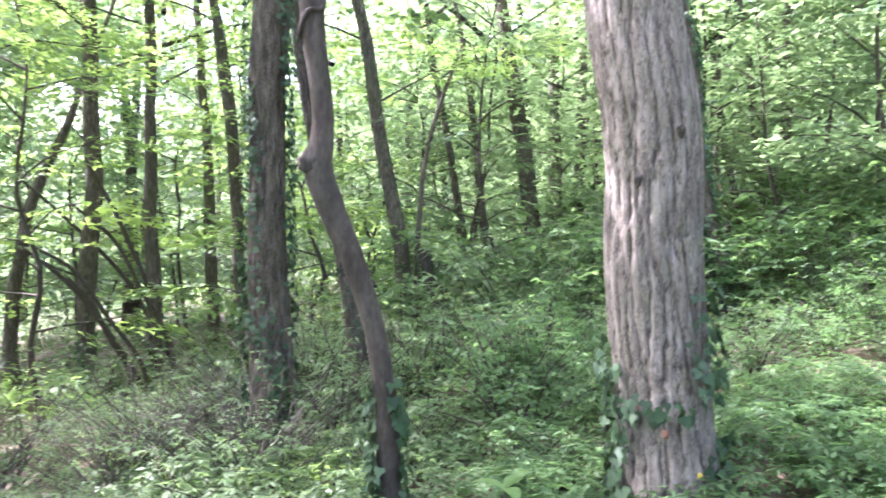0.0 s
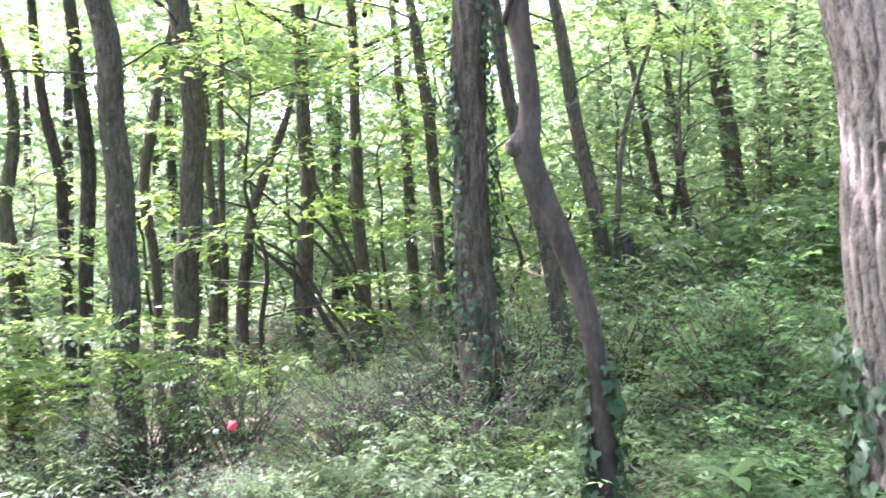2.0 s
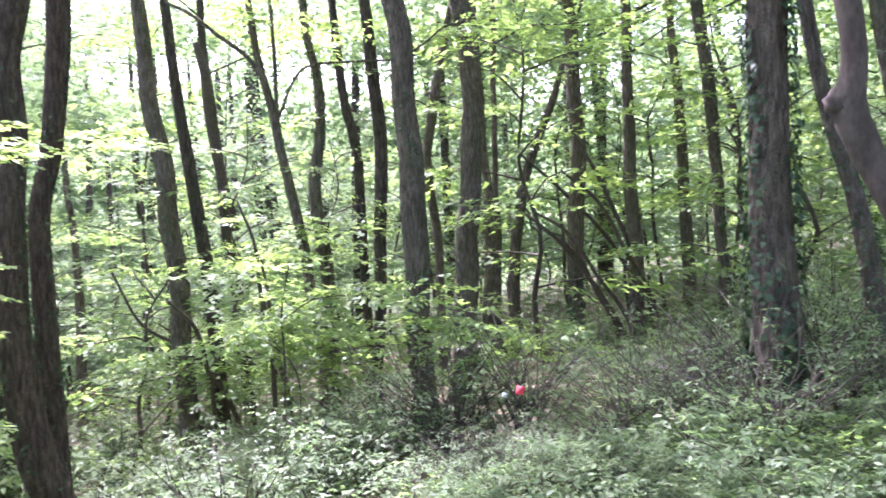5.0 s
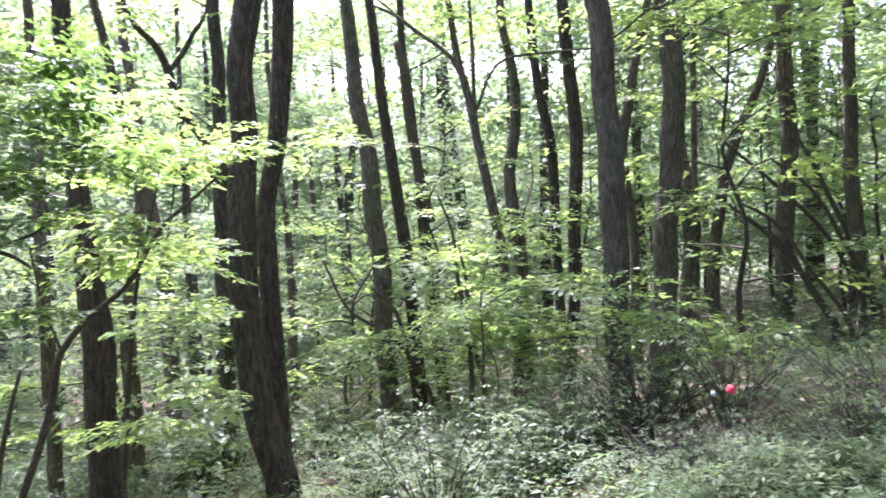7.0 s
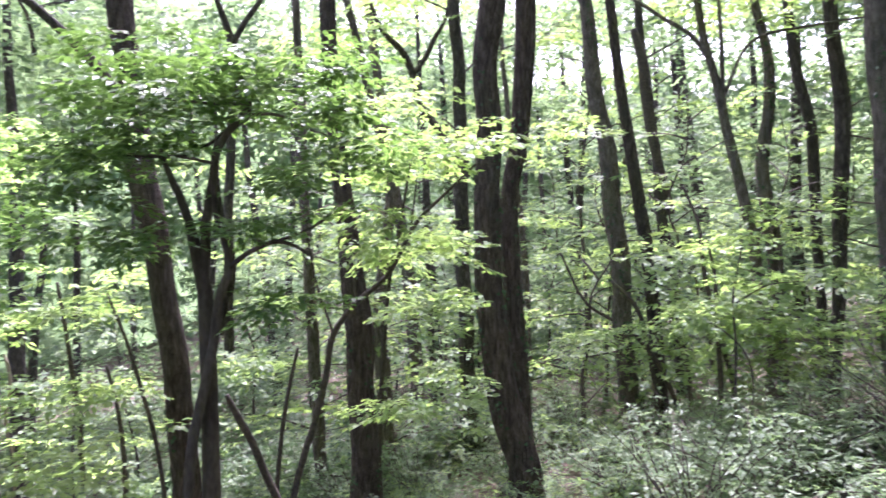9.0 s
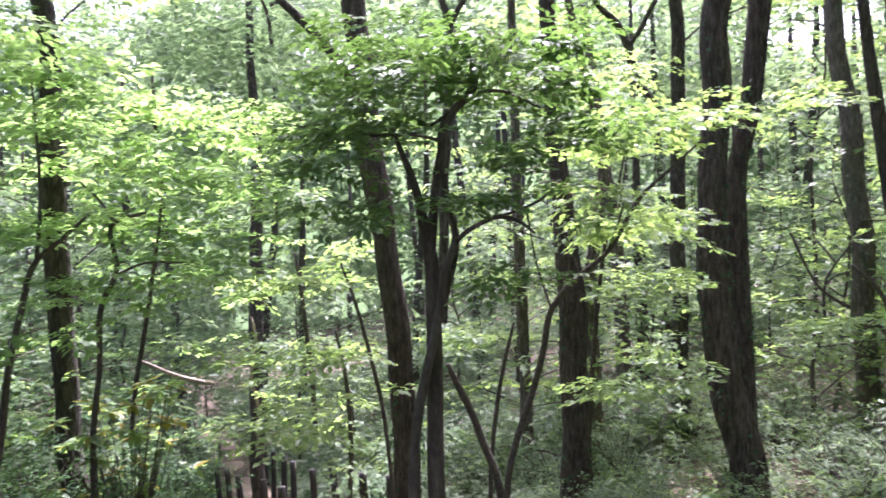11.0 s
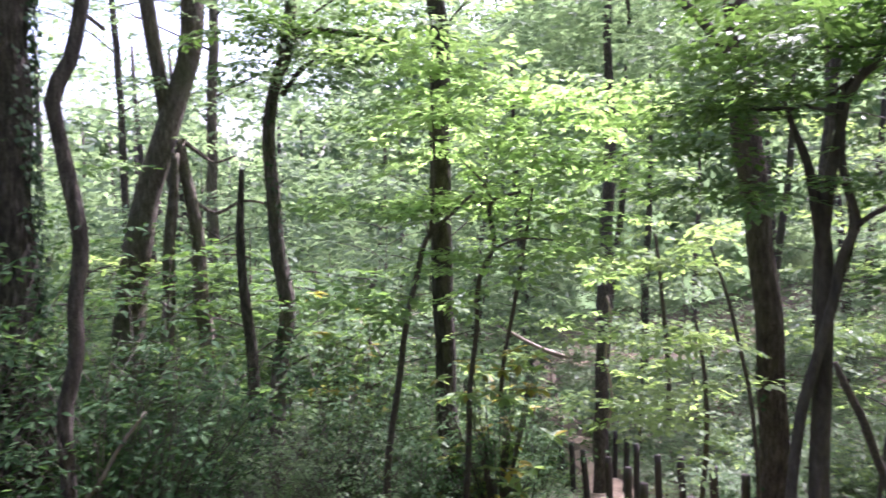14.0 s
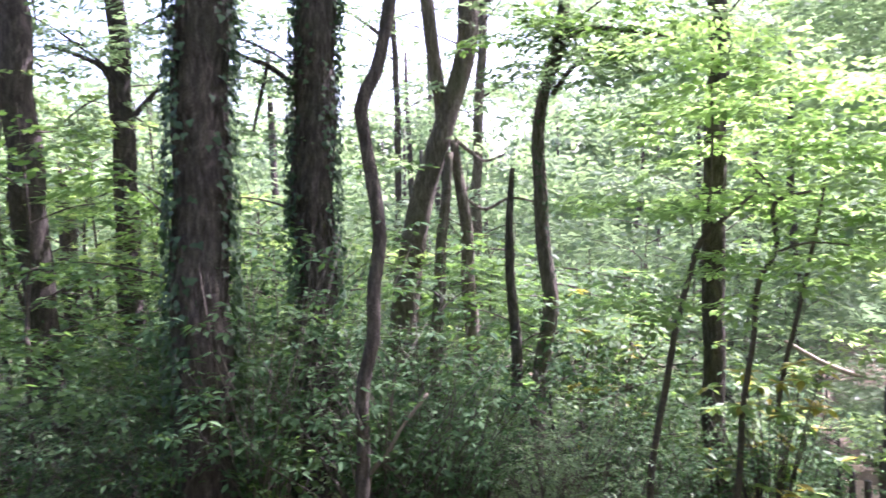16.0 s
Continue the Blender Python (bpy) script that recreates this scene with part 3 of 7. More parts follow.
tall_tree("slim", [(-0.02, 12.00, 0.88, 0.082), (-0.18, 12.00, 1.87, 0.072), (-0.36, 11.99, 3.14, 0.054), (-0.58, 11.99, 4.32, 0.045)], "none", "slim dark forest tree with a bare upright trunk", top=9.6, drop=5.0, wide=1.5, boughs=[(3.6, 90, 2.0, 0.2), (4.2, 260, 2.0, 0.1)], bough_leaf=LEAF_FRESH)
tall_tree("slim", [(0.26, 12.50, 0.94, 0.075), (0.15, 12.50, 2.45, 0.066), (0.01, 12.50, 3.77, 0.052), (-0.18, 12.50, 5.09, 0.042)], "none", "slim dark forest tree with a bare upright trunk", top=9.6, drop=5.0, wide=1.5)
tall_tree("slim", [(1.14, 12.95, 1.22, 0.157), (1.03, 12.96, 2.09, 0.147), (0.88, 12.97, 3.27, 0.137), (0.69, 12.98, 4.54, 0.128), (0.50, 12.99, 5.82, 0.108), (0.45, 12.99, 6.11, 0.103)], "none", "slim dark forest tree with a bare upright trunk", top=9.6, drop=5.0, wide=1.5, boughs=[(4.4, 100, 2.2, 0.2), (5.2, 280, 2.2, 0.1), (3.4, 60, 1.6, 0.3)], bough_leaf=LEAF_FRESH)
tall_tree("far", [(1.91, 16.89, 2.27, 0.141), (1.87, 16.90, 3.42, 0.128), (1.85, 16.90, 5.19, 0.115), (1.91, 16.89, 7.48, 0.096)], "none", "slim dark tree further off in the woods", top=9.6, drop=5.0, wide=1.5)
tall_tree("far", [(2.44, 17.33, 2.29, 0.132), (2.54, 17.31, 4.63, 0.106), (2.60, 17.31, 6.45, 0.079)], "none", "slim dark tree further off in the woods", top=9.6, drop=5.0, wide=1.5)
tall_tree("ivied", [(2.48, 7.61, 1.28, 0.079), (2.39, 7.63, 1.73, 0.072), (2.31, 7.66, 2.42, 0.060), (2.24, 7.68, 3.34, 0.054)], "full", "upright tree with its trunk wrapped in dark ivy", top=9.6, drop=5.0, wide=1.5)
tall_tree("slim", [(4.88, 12.05, 2.40, 0.118), (4.92, 12.03, 2.85, 0.103), (4.96, 12.02, 4.01, 0.088), (4.99, 12.00, 5.43, 0.079), (5.03, 11.99, 5.69, 0.069)], "none", "slim dark forest tree with a bare upright trunk", top=9.6, drop=5.0, wide=1.5, boughs=[(3.6, 60, 2.2, 0.2), (4.4, 250, 2.0, 0.1), (5.0, 100, 2.0, 0.1)], bough_leaf=LEAF_FRESH)
tall_tree("far", [(4.97, 13.09, 2.39, 0.079), (4.86, 13.13, 4.05, 0.063), (4.75, 13.17, 5.23, 0.053)], "none", "slim dark tree further off in the woods", top=9.6, drop=5.0, wide=1.5)
tall_tree("far", [(4.67, 13.20, 1.90, 0.074), (4.43, 13.28, 3.29, 0.063), (4.28, 13.33, 4.59, 0.053)], "none", "slim dark tree further off in the woods", top=9.6, drop=5.0, wide=1.5)
tall_tree("slim", [(-5.12, 9.73, -0.06, 0.108), (-5.09, 9.75, 1.21, 0.120), (-5.04, 9.78, 2.11, 0.108), (-5.04, 9.78, 3.01, 0.100), (-5.06, 9.77, 3.91, 0.095), (-5.08, 9.76, 4.36, 0.100), (-5.11, 9.74, 5.03, 0.108)], "low", "slim dark forest tree, ivy at its foot", top=9.2, drop=5.0, wide=1.15, boughs=[(3.8, 300, 2.0, 0.3), (4.4, 120, 2.0, 0.1), (3.0, 200, 1.6, 0.2)], bough_leaf=LEAF_FRESH)
tall_tree("slim", [(-4.14, 9.65, -0.12, 0.103), (-4.15, 9.64, 0.62, 0.099), (-4.17, 9.64, 1.66, 0.091), (-4.20, 9.62, 2.54, 0.079), (-4.19, 9.63, 3.65, 0.067), (-4.20, 9.62, 4.98, 0.063)], "low", "slim dark forest tree, ivy at its foot", top=9.2, drop=5.0, wide=1.15, boughs=[(3.6, 280, 1.8, 0.3), (4.4, 100, 2.0, 0.1)], bough_leaf=LEAF_FRESH)
tall_tree("slim", [(-4.30, 12.27, 0.48, 0.098), (-4.33, 12.26, 1.70, 0.093), (-4.36, 12.25, 2.82, 0.079), (-4.43, 12.22, 4.03, 0.069), (-4.55, 12.18, 5.89, 0.054)], "none", "slim dark forest tree with a bare upright trunk", top=9.2, drop=5.0, wide=1.15)
tall_tree("slim", [(-2.96, 9.55, 0.49, 0.075), (-3.03, 9.53, 2.16, 0.075), (-3.09, 9.51, 3.03, 0.079), (-3.18, 9.48, 3.90, 0.075), (-3.29, 9.44, 4.68, 0.060), (-3.33, 9.43, 4.90, 0.057)], "low", "slim dark forest tree, ivy at its foot", top=9.2, drop=5.0, wide=1.15, boughs=[(3.8, 280, 2.0, 0.2), (4.4, 80, 1.8, 0.1), (3.0, 230, 1.4, 0.2)], bough_leaf=LEAF_FRESH)
tall_tree("slim", [(-6.39, 10.16, -0.30, 0.104), (-6.33, 10.20, 1.27, 0.086), (-6.21, 10.27, 1.98, 0.077), (-6.00, 10.39, 2.71, 0.068), (-5.72, 10.55, 3.50, 0.050), (-5.59, 10.62, 3.96, 0.036)], "none", "slim dark forest tree with a bare upright trunk", top=9.2, drop=5.0, wide=1.15)
tall_tree("tree", [(-5.05, 6.79, 0.23, 0.140), (-4.99, 6.83, 1.17, 0.127), (-4.94, 6.87, 1.92, 0.120), (-4.90, 6.90, 2.73, 0.120), (-4.91, 6.89, 3.41, 0.117), (-4.98, 6.84, 3.96, 0.108), (-4.99, 6.83, 4.14, 0.108)], "dotted", "tall dark-barked forest tree, ivy at its foot", top=11.0, wide=0.65, boughs=[(3.2, 310, 1.6, 0.3), (3.7, 190, 1.4, 0.2), (2.4, 60, 1.0, 0.3)], bough_leaf=LEAF_FRESH)
tall_tree("tree", [(-4.38, 5.17, -0.35, 0.111), (-4.41, 5.15, 0.51, 0.106), (-4.40, 5.15, 1.10, 0.111), (-4.40, 5.15, 1.74, 0.111), (-4.43, 5.13, 2.33, 0.101), (-4.45, 5.11, 2.96, 0.099), (-4.50, 5.08, 3.44, 0.096), (-4.52, 5.06, 3.58, 0.096)], "dotted", "tall dark-barked forest tree, ivy at its foot", near=True, top=12.5, wide=0.75, boughs=[(2.9, 330, 1.2, 0.3)], bough_leaf=LEAF_FRESH)
tall_tree("slim", [(-5.91, 7.53, 0.29, 0.057), (-5.92, 7.52, 1.35, 0.057), (-6.00, 7.46, 2.12, 0.061), (-5.93, 7.51, 2.75, 0.061), (-5.80, 7.61, 3.59, 0.054), (-5.70, 7.68, 4.07, 0.043)], "none", "slim dark forest tree with a bare upright trunk", top=11.0, wide=0.65)
tall_tree("slim", [(-5.90, 6.24, -0.60, 0.064), (-5.85, 6.28, 0.52, 0.067), (-5.81, 6.32, 1.39, 0.071), (-5.79, 6.34, 2.25, 0.074), (-5.83, 6.30, 3.16, 0.071), (-5.87, 6.26, 3.95, 0.064), (-5.89, 6.25, 4.13, 0.064)], "none", "slim dark forest tree with a bare upright trunk", top=11.0, wide=0.65)
tall_tree("slim", [(-6.29, 6.56, 0.21, 0.054), (-6.31, 6.54, 1.39, 0.058), (-6.32, 6.53, 2.23, 0.058), (-6.41, 6.45, 2.93, 0.054), (-6.47, 6.39, 3.82, 0.048), (-6.49, 6.37, 4.26, 0.041)], "none", "slim dark forest tree with a bare upright trunk", top=11.0, wide=0.65)
tall_tree("slim", [(-6.25, 5.91, -0.48, 0.071), (-6.26, 5.89, 0.56, 0.074), (-6.29, 5.86, 1.35, 0.074), (-6.33, 5.82, 1.95, 0.067), (-6.26, 5.89, 2.55, 0.058), (-6.27, 5.88, 3.02, 0.051), (-6.34, 5.81, 3.55, 0.045), (-6.36, 5.79, 4.08, 0.042)], "dotted", "slim dark forest tree, ivy at its foot", top=11.0, wide=0.65)
tall_tree("slim", [(-6.25, 9.13, -0.22, 0.083), (-6.18, 9.17, 1.47, 0.075), (-6.22, 9.15, 2.30, 0.058), (-6.23, 9.14, 2.95, 0.054)], "none", "slim dark forest tree with a bare upright trunk", top=9.2, drop=5.0, wide=1.15)
tall_tree("slim", [(-6.28, 9.46, -0.27, 0.064), (-6.25, 9.48, 1.30, 0.055), (-6.25, 9.48, 2.06, 0.047)], "none", "slim dark forest tree with a bare upright trunk", top=9.2, drop=5.0, wide=1.15)
tall_tree("tree", [(-7.34, 4.78, -0.86, 0.110), (-7.37, 4.74, 0.18, 0.107), (-7.38, 4.73, 0.96, 0.107), (-7.41, 4.68, 1.73, 0.104), (-7.45, 4.63, 2.50, 0.094), (-7.50, 4.55, 3.25, 0.084), (-7.52, 4.52, 4.00, 0.071), (-7.53, 4.50, 4.25, 0.068)], "dotted", "tall dark-barked forest tree, ivy at its foot", top=13.0, wide=0.4)
tall_tree("slim", [(-7.30, 5.18, -0.84, 0.083), (-7.31, 5.16, -0.14, 0.080), (-7.34, 5.12, 0.67, 0.076), (-7.38, 5.07, 1.46, 0.073), (-7.44, 4.99, 2.19, 0.066), (-7.48, 4.93, 2.78, 0.060), (-7.51, 4.89, 3.42, 0.056), (-7.55, 4.83, 4.13, 0.050)], "none", "slim dark forest tree with a bare upright trunk", top=13.0, wide=0.4)
tall_tree("slim", [(-8.85, 6.76, -0.39, 0.079), (-8.93, 6.67, 0.95, 0.079), (-8.96, 6.62, 1.78, 0.075), (-9.03, 6.54, 3.09, 0.066), (-9.07, 6.48, 3.91, 0.058), (-9.09, 6.46, 4.72, 0.050)], "none", "slim dark forest tree with a bare upright trunk", top=13.0, wide=0.4, boughs=[(3.6, 320, 1.8, 0.2), (4.4, 160, 1.8, 0.1)], bough_leaf=LEAF_FRESH)
tall_tree("twin", [(-5.86, 2.60, -0.71, 0.135), (-5.91, 2.49, -0.11, 0.129), (-5.94, 2.42, 0.44, 0.120), (-5.95, 2.40, 0.98, 0.112), (-5.95, 2.41, 1.51, 0.105), (-5.94, 2.44, 2.13, 0.101), (-5.93, 2.45, 2.74, 0.099), (-5.90, 2.52, 3.27, 0.110), (-5.88, 2.55, 3.49, 0.113)], "dotted", "dark tree, bowed near the foot, ivy at its foot", near=True, top=13.0, wide=0.6)
tall_tree("twin", [(-6.11, 2.76, -0.44, 0.079), (-6.13, 2.73, 0.09, 0.082), (-6.13, 2.72, 0.57, 0.082), (-6.14, 2.71, 1.13, 0.079), (-6.13, 2.73, 1.69, 0.075), (-6.09, 2.81, 2.11, 0.075), (-6.06, 2.86, 2.67, 0.082), (-6.04, 2.91, 3.37, 0.086), (-6.02, 2.93, 3.60, 0.088)], "dotted", "dark tree, bowed near the foot, ivy at its foot", near=True, top=13.0, wide=0.6)
tall_tree("twin", [(-6.55, 1.41, -0.86, 0.116), (-6.55, 1.42, 0.02, 0.111), (-6.54, 1.43, 0.65, 0.116), (-6.55, 1.40, 1.23, 0.092), (-6.57, 1.35, 1.81, 0.077), (-6.57, 1.32, 2.66, 0.063), (-6.57, 1.33, 3.37, 0.065), (-6.57, 1.33, 3.56, 0.063)], "dotted", "tall dark-barked forest tree, ivy at its foot", near=True, top=12.5, wide=0.5)
tall_tree("slim", [(-8.96, 2.42, -1.49, 0.092), (-8.96, 2.41, -0.72, 0.092), (-8.97, 2.39, -0.04, 0.088), (-8.96, 2.41, 0.65, 0.075), (-8.90, 2.59, 1.92, 0.058), (-8.97, 2.39, 3.14, 0.048)], "none", "slim dark forest tree with a bare upright trunk", top=11.0, wide=0.65)
tall_tree("slim", [(-9.52, 3.76, -1.11, 0.102), (-9.51, 3.77, 0.19, 0.098), (-9.51, 3.77, 1.10, 0.094), (-9.49, 3.83, 2.90, 0.087), (-9.49, 3.82, 4.39, 0.075), (-9.49, 3.82, 4.68, 0.072)], "low", "slim dark forest tree, ivy at its foot", top=11.0, wide=0.65, boughs=[(3.4, 330, 1.8, 0.2), (4.2, 150, 1.8, 0.1), (2.6, 200, 1.4, 0.3)], bough_leaf=LEAF_FRESH)
tall_tree("twin", [(-6.68, -0.03, -0.68, 0.109), (-6.68, -0.03, 0.10, 0.105), (-6.68, -0.07, 0.65, 0.102), (-6.69, -0.11, 1.19, 0.095), (-6.69, -0.17, 1.68, 0.105), (-6.69, -0.21, 2.08, 0.100), (-6.69, -0.25, 2.78, 0.090), (-6.69, -0.29, 3.29, 0.100), (-6.69, -0.31, 3.46, 0.100)], "low", "tall dark-barked forest tree, ivy at its foot", near=True, top=12.5, wide=0.5)
tall_tree("slim", [(-9.17, 1.63, -1.68, 0.082), (-9.18, 1.62, -0.79, 0.078), (-9.18, 1.62, 0.16, 0.071), (-9.18, 1.61, 0.97, 0.065), (-9.17, 1.62, 1.97, 0.054)], "none", "slim dark forest tree with a bare upright trunk", top=11.0, wide=0.65)
tall_tree("far", [(-14.35, 5.16, -1.32, 0.068), (-14.35, 5.16, -0.18, 0.062), (-14.35, 5.17, 1.19, 0.051)], "none", "slim dark tree further off in the woods", top=11.0, wide=0.65)
tall_tree("tree", [(-6.86, -2.72, -1.16, 0.113), (-6.85, -2.76, -0.38, 0.100), (-6.84, -2.78, 0.23, 0.092), (-6.84, -2.78, 0.84, 0.092), (-6.85, -2.76, 1.68, 0.090), (-6.86, -2.74, 2.71, 0.082), (-6.86, -2.73, 3.28, 0.082), (-6.86, -2.74, 3.48, 0.080)], "none", "tall dark-barked forest tree", near=True, top=12.5, drop=4.8, wide=0.95, boughs=[(2.9, 320, 1.2, 0.3), (3.5, 140, 1.5, 0.2)], bough_leaf=LEAF_FRESH)
tall_tree("slim", [(-6.17, -4.17, -0.67, 0.072), (-6.21, -4.11, 0.02, 0.069), (-6.25, -4.05, 0.67, 0.069), (-6.22, -4.09, 1.13, 0.064), (-6.21, -4.11, 1.63, 0.059), (-6.21, -4.12, 2.13, 0.054), (-6.23, -4.07, 2.45, 0.049), (-6.30, -3.96, 2.86, 0.054), (-6.32, -3.92, 3.22, 0.049), (-6.33, -3.90, 3.40, 0.046)], "dotted", "slim dark forest tree, ivy at its foot", near=True, top=12.5, drop=6.6, wide=1.45, full=True, boughs=[(3.0, 20, 1.5, 0.3), (3.3, 250, 1.5, 0.2), (2.2, 300, 0.9, 0.4)])
tall_tree("snag", [(-5.83, -4.14, -0.54, 0.054), (-5.82, -4.16, 0.39, 0.047), (-5.81, -4.18, 0.82, 0.042), (-5.80, -4.19, 1.34, 0.034), (-5.82, -4.16, 1.80, 0.022)], "low", "dead dark trunk broken off at the top, ivy at its foot", top=12.5, drop=6.6, wide=1.45)
tall_tree("far", [(-14.32, -2.23, -2.68, 0.127), (-14.33, -2.13, -0.63, 0.127), (-14.34, -2.04, 1.07, 0.116), (-14.35, -1.97, 2.12, 0.106)], "none", "slim dark tree further off in the woods", top=9.2, drop=5.0, wide=1.15)
tall_tree("far", [(-11.61, 3.79, -1.07, 0.113), (-11.62, 3.77, 0.10, 0.109), (-11.63, 3.73, 0.92, 0.100), (-11.68, 3.61, 2.07, 0.091)], "none", "slim dark tree further off in the woods", top=11.0, wide=0.65)
tall_tree("far", [(-15.18, 5.63, -1.88, 0.085), (-15.19, 5.62, -1.00, 0.079), (-15.19, 5.61, 0.08, 0.066)], "none", "slim dark tree further off in the woods", top=11.0, wide=0.65)
tall_tree("ivied", [(-2.90, -4.53, -0.19, 0.188), (-2.92, -4.52, 0.76, 0.170), (-2.93, -4.51, 1.40, 0.160), (-2.94, -4.50, 2.03, 0.156), (-2.97, -4.48, 2.66, 0.156), (-2.97, -4.48, 2.85, 0.156)], "cloak", "upright tree with its trunk wrapped in dark ivy", near=True, top=12.5, drop=6.6, wide=1.45, boughs=[(2.9, 60, 1.3, 0.3), (3.2, 200, 1.5, 0.2), (2.6, 250, 1.0, 0.3)])
tall_tree("ivied", [(-4.25, -4.98, -0.75, 0.184), (-4.26, -4.98, 0.08, 0.166), (-4.26, -4.98, 0.68, 0.158), (-4.26, -4.97, 1.36, 0.162), (-4.28, -4.96, 2.20, 0.153), (-4.31, -4.93, 3.03, 0.144), (-4.32, -4.92, 3.28, 0.140)], "cloak", "upright tree with its trunk wrapped in dark ivy", near=True, top=12.5, drop=6.6, wide=1.45, boughs=[(3.0, 40, 1.4, 0.2), (2.4, 230, 1.2, 0.3), (3.5, 130, 1.6, 0.2), (3.3, 280, 1.3, 0.1)])
tall_tree("serpent", [(-3.18, -3.52, -0.09, 0.039), (-3.19, -3.51, 0.18, 0.036), (-3.20, -3.50, 0.52, 0.038), (-3.24, -3.45, 0.78, 0.038), (-3.24, -3.45, 1.02, 0.038), (-3.27, -3.42, 1.32, 0.038), (-3.25, -3.44, 1.62, 0.038), (-3.23, -3.47, 1.85, 0.033), (-3.21, -3.48, 2.03, 0.038), (-3.27, -3.43, 2.18, 0.035), (-3.30, -3.39, 2.35, 0.033), (-3.33, -3.36, 2.55, 0.035), (-3.34, -3.34, 2.67, 0.035)], "none", "slender winding tree with smooth grey bark", near=True, top=12.5, drop=6.6, wide=1.45)
tall_tree("tree", [(-4.79, -8.53, -0.09, 0.143), (-4.80, -8.53, 1.25, 0.129), (-4.80, -8.53, 1.97, 0.122), (-4.79, -8.53, 2.86, 0.112), (-4.79, -8.53, 3.73, 0.102), (-4.76, -8.55, 3.96, 0.099)], "low", "tall dark-barked forest tree, ivy at its foot", top=9.2, drop=5.0, wide=1.15, boughs=[(3.0, 250, 2.0, 0.3), (3.4, 60, 2.0, 0.3), (2.6, 310, 1.6, 0.2), (3.9, 180, 1.8, 0.1)])
tall_tree("far", [(-10.18, -7.56, 0.47, 0.091), (-10.20, -7.53, 2.01, 0.082), (-10.25, -7.46, 3.43, 0.077), (-10.29, -7.40, 4.58, 0.072)], "none", "slim dark tree further off in the woods", top=9.2, drop=5.0, wide=1.15, boughs=[(3.2, 40, 2.2, 0.2), (3.9, 240, 2.2, 0.2), (2.4, 320, 1.8, 0.3), (4.4, 330, 2.0, 0.0)])
tall_tree("far", [(-10.93, -9.85, 0.35, 0.074), (-10.96, -9.82, 2.23, 0.063), (-10.96, -9.82, 4.29, 0.058), (-10.93, -9.86, 5.61, 0.053)], "none", "slim dark tree further off in the woods", top=9.2, drop=5.0, wide=1.15, boughs=[(3.2, 40, 2.4, 0.2), (4.2, 240, 2.2, 0.2), (2.4, 320, 1.8, 0.3), (5.0, 30, 2.2, 0.0)])
tall_tree("far", [(-5.17, -10.60, 0.45, 0.116), (-5.17, -10.60, 1.20, 0.108), (-5.15, -10.61, 1.65, 0.100), (-5.13, -10.62, 1.87, 0.058)], "low", "slim dark tree far off, ivy at its foot", top=9.2, drop=5.0, wide=1.15, boughs=[(2.6, 60, 2.2, 0.3), (3.4, 250, 2.2, 0.2), (4.2, 330, 2.0, 0.1)])
tall_tree("far", [(-11.79, 5.92, -0.75, 0.079), (-11.78, 5.95, -0.18, 0.074), (-11.78, 5.95, 0.58, 0.064)], "none", "slim dark tree further off in the woods", top=11.0, wide=0.65)

# ---- young trees with layered leaves ----
def sapling_proto(seed, height, limbs, reach, first, scale=0.75, kinds=SPRAYS, leaf_mat=None, step=0.27, shape=KITE, shape_f=KITE_F):
    rng = np.random.default_rng(seed)
    stem = [(0, 0, -0.2, 0.035)]
    p = np.zeros(3)
    for k in range(6):
        p = p + np.array([rng.normal(0, 0.12), rng.normal(0, 0.12), height / 6])
        stem.append((*p, 0.034 * (1 - 0.14 * (k + 1))))
    axis = curve_points(stem, 40)
    ls = []
    for k in range(limbs):
        u = first + (1 - first) * k / limbs
        b = axis[int(u * 39)]
        ls.append(limb(rng, b[:3], k * 2.4 + rng.uniform(-0.5, 0.5), reach * rng.uniform(0.7, 1.2) * (1.15 - 0.6 * u), rng.uniform(0.2, 0.7), 0.014))
    v, f = sprays_on_limbs(rng, ls, step, scale, kinds, shape=shape, shape_f=shape_f)
    return (tube_mesh("stem", [stem], TWIG, 20, 8, seed), *[tube_mesh("limb", [c], TWIG, 6, 4, seed + i) for i, c in enumerate(ls)], mesh_from("crown", v, f, leaf_mat or LEAF_FRESH, False))


def plant(name, meshes, m, label, category, group):
    root = new(name)
    root.matrix_basis = m
    for me in meshes:
        nm = me.name.split(".")[0]
        part(nm, me, root, kind="stuff" if name in ("bush", "shrub", "thicket") and nm == "stem" else "")
    return tagged(root, label, category, group)


SAPLINGS = [sapling_proto(60, 5.5, 14, 1.5, 0.28, 0.8, shape=TRI, shape_f=TRI_F), sapling_proto(61, 4.2, 12, 1.4, 0.25, 0.8, shape=TRI, shape_f=TRI_F), sapling_proto(62, 6.5, 16, 1.7, 0.3, 0.8, shape=TRI, shape_f=TRI_F), sapling_proto(63, 3.0, 10, 1.2, 0.2),
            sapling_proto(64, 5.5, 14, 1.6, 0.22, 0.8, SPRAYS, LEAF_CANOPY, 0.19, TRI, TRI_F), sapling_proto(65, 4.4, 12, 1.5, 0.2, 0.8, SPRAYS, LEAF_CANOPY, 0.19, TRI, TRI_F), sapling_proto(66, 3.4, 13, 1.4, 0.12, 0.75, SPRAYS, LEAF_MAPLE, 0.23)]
rng = np.random.default_rng(17)


def spot(az, r):
    a = radians(az)
    return -math.sin(a) * r, math.cos(a) * r


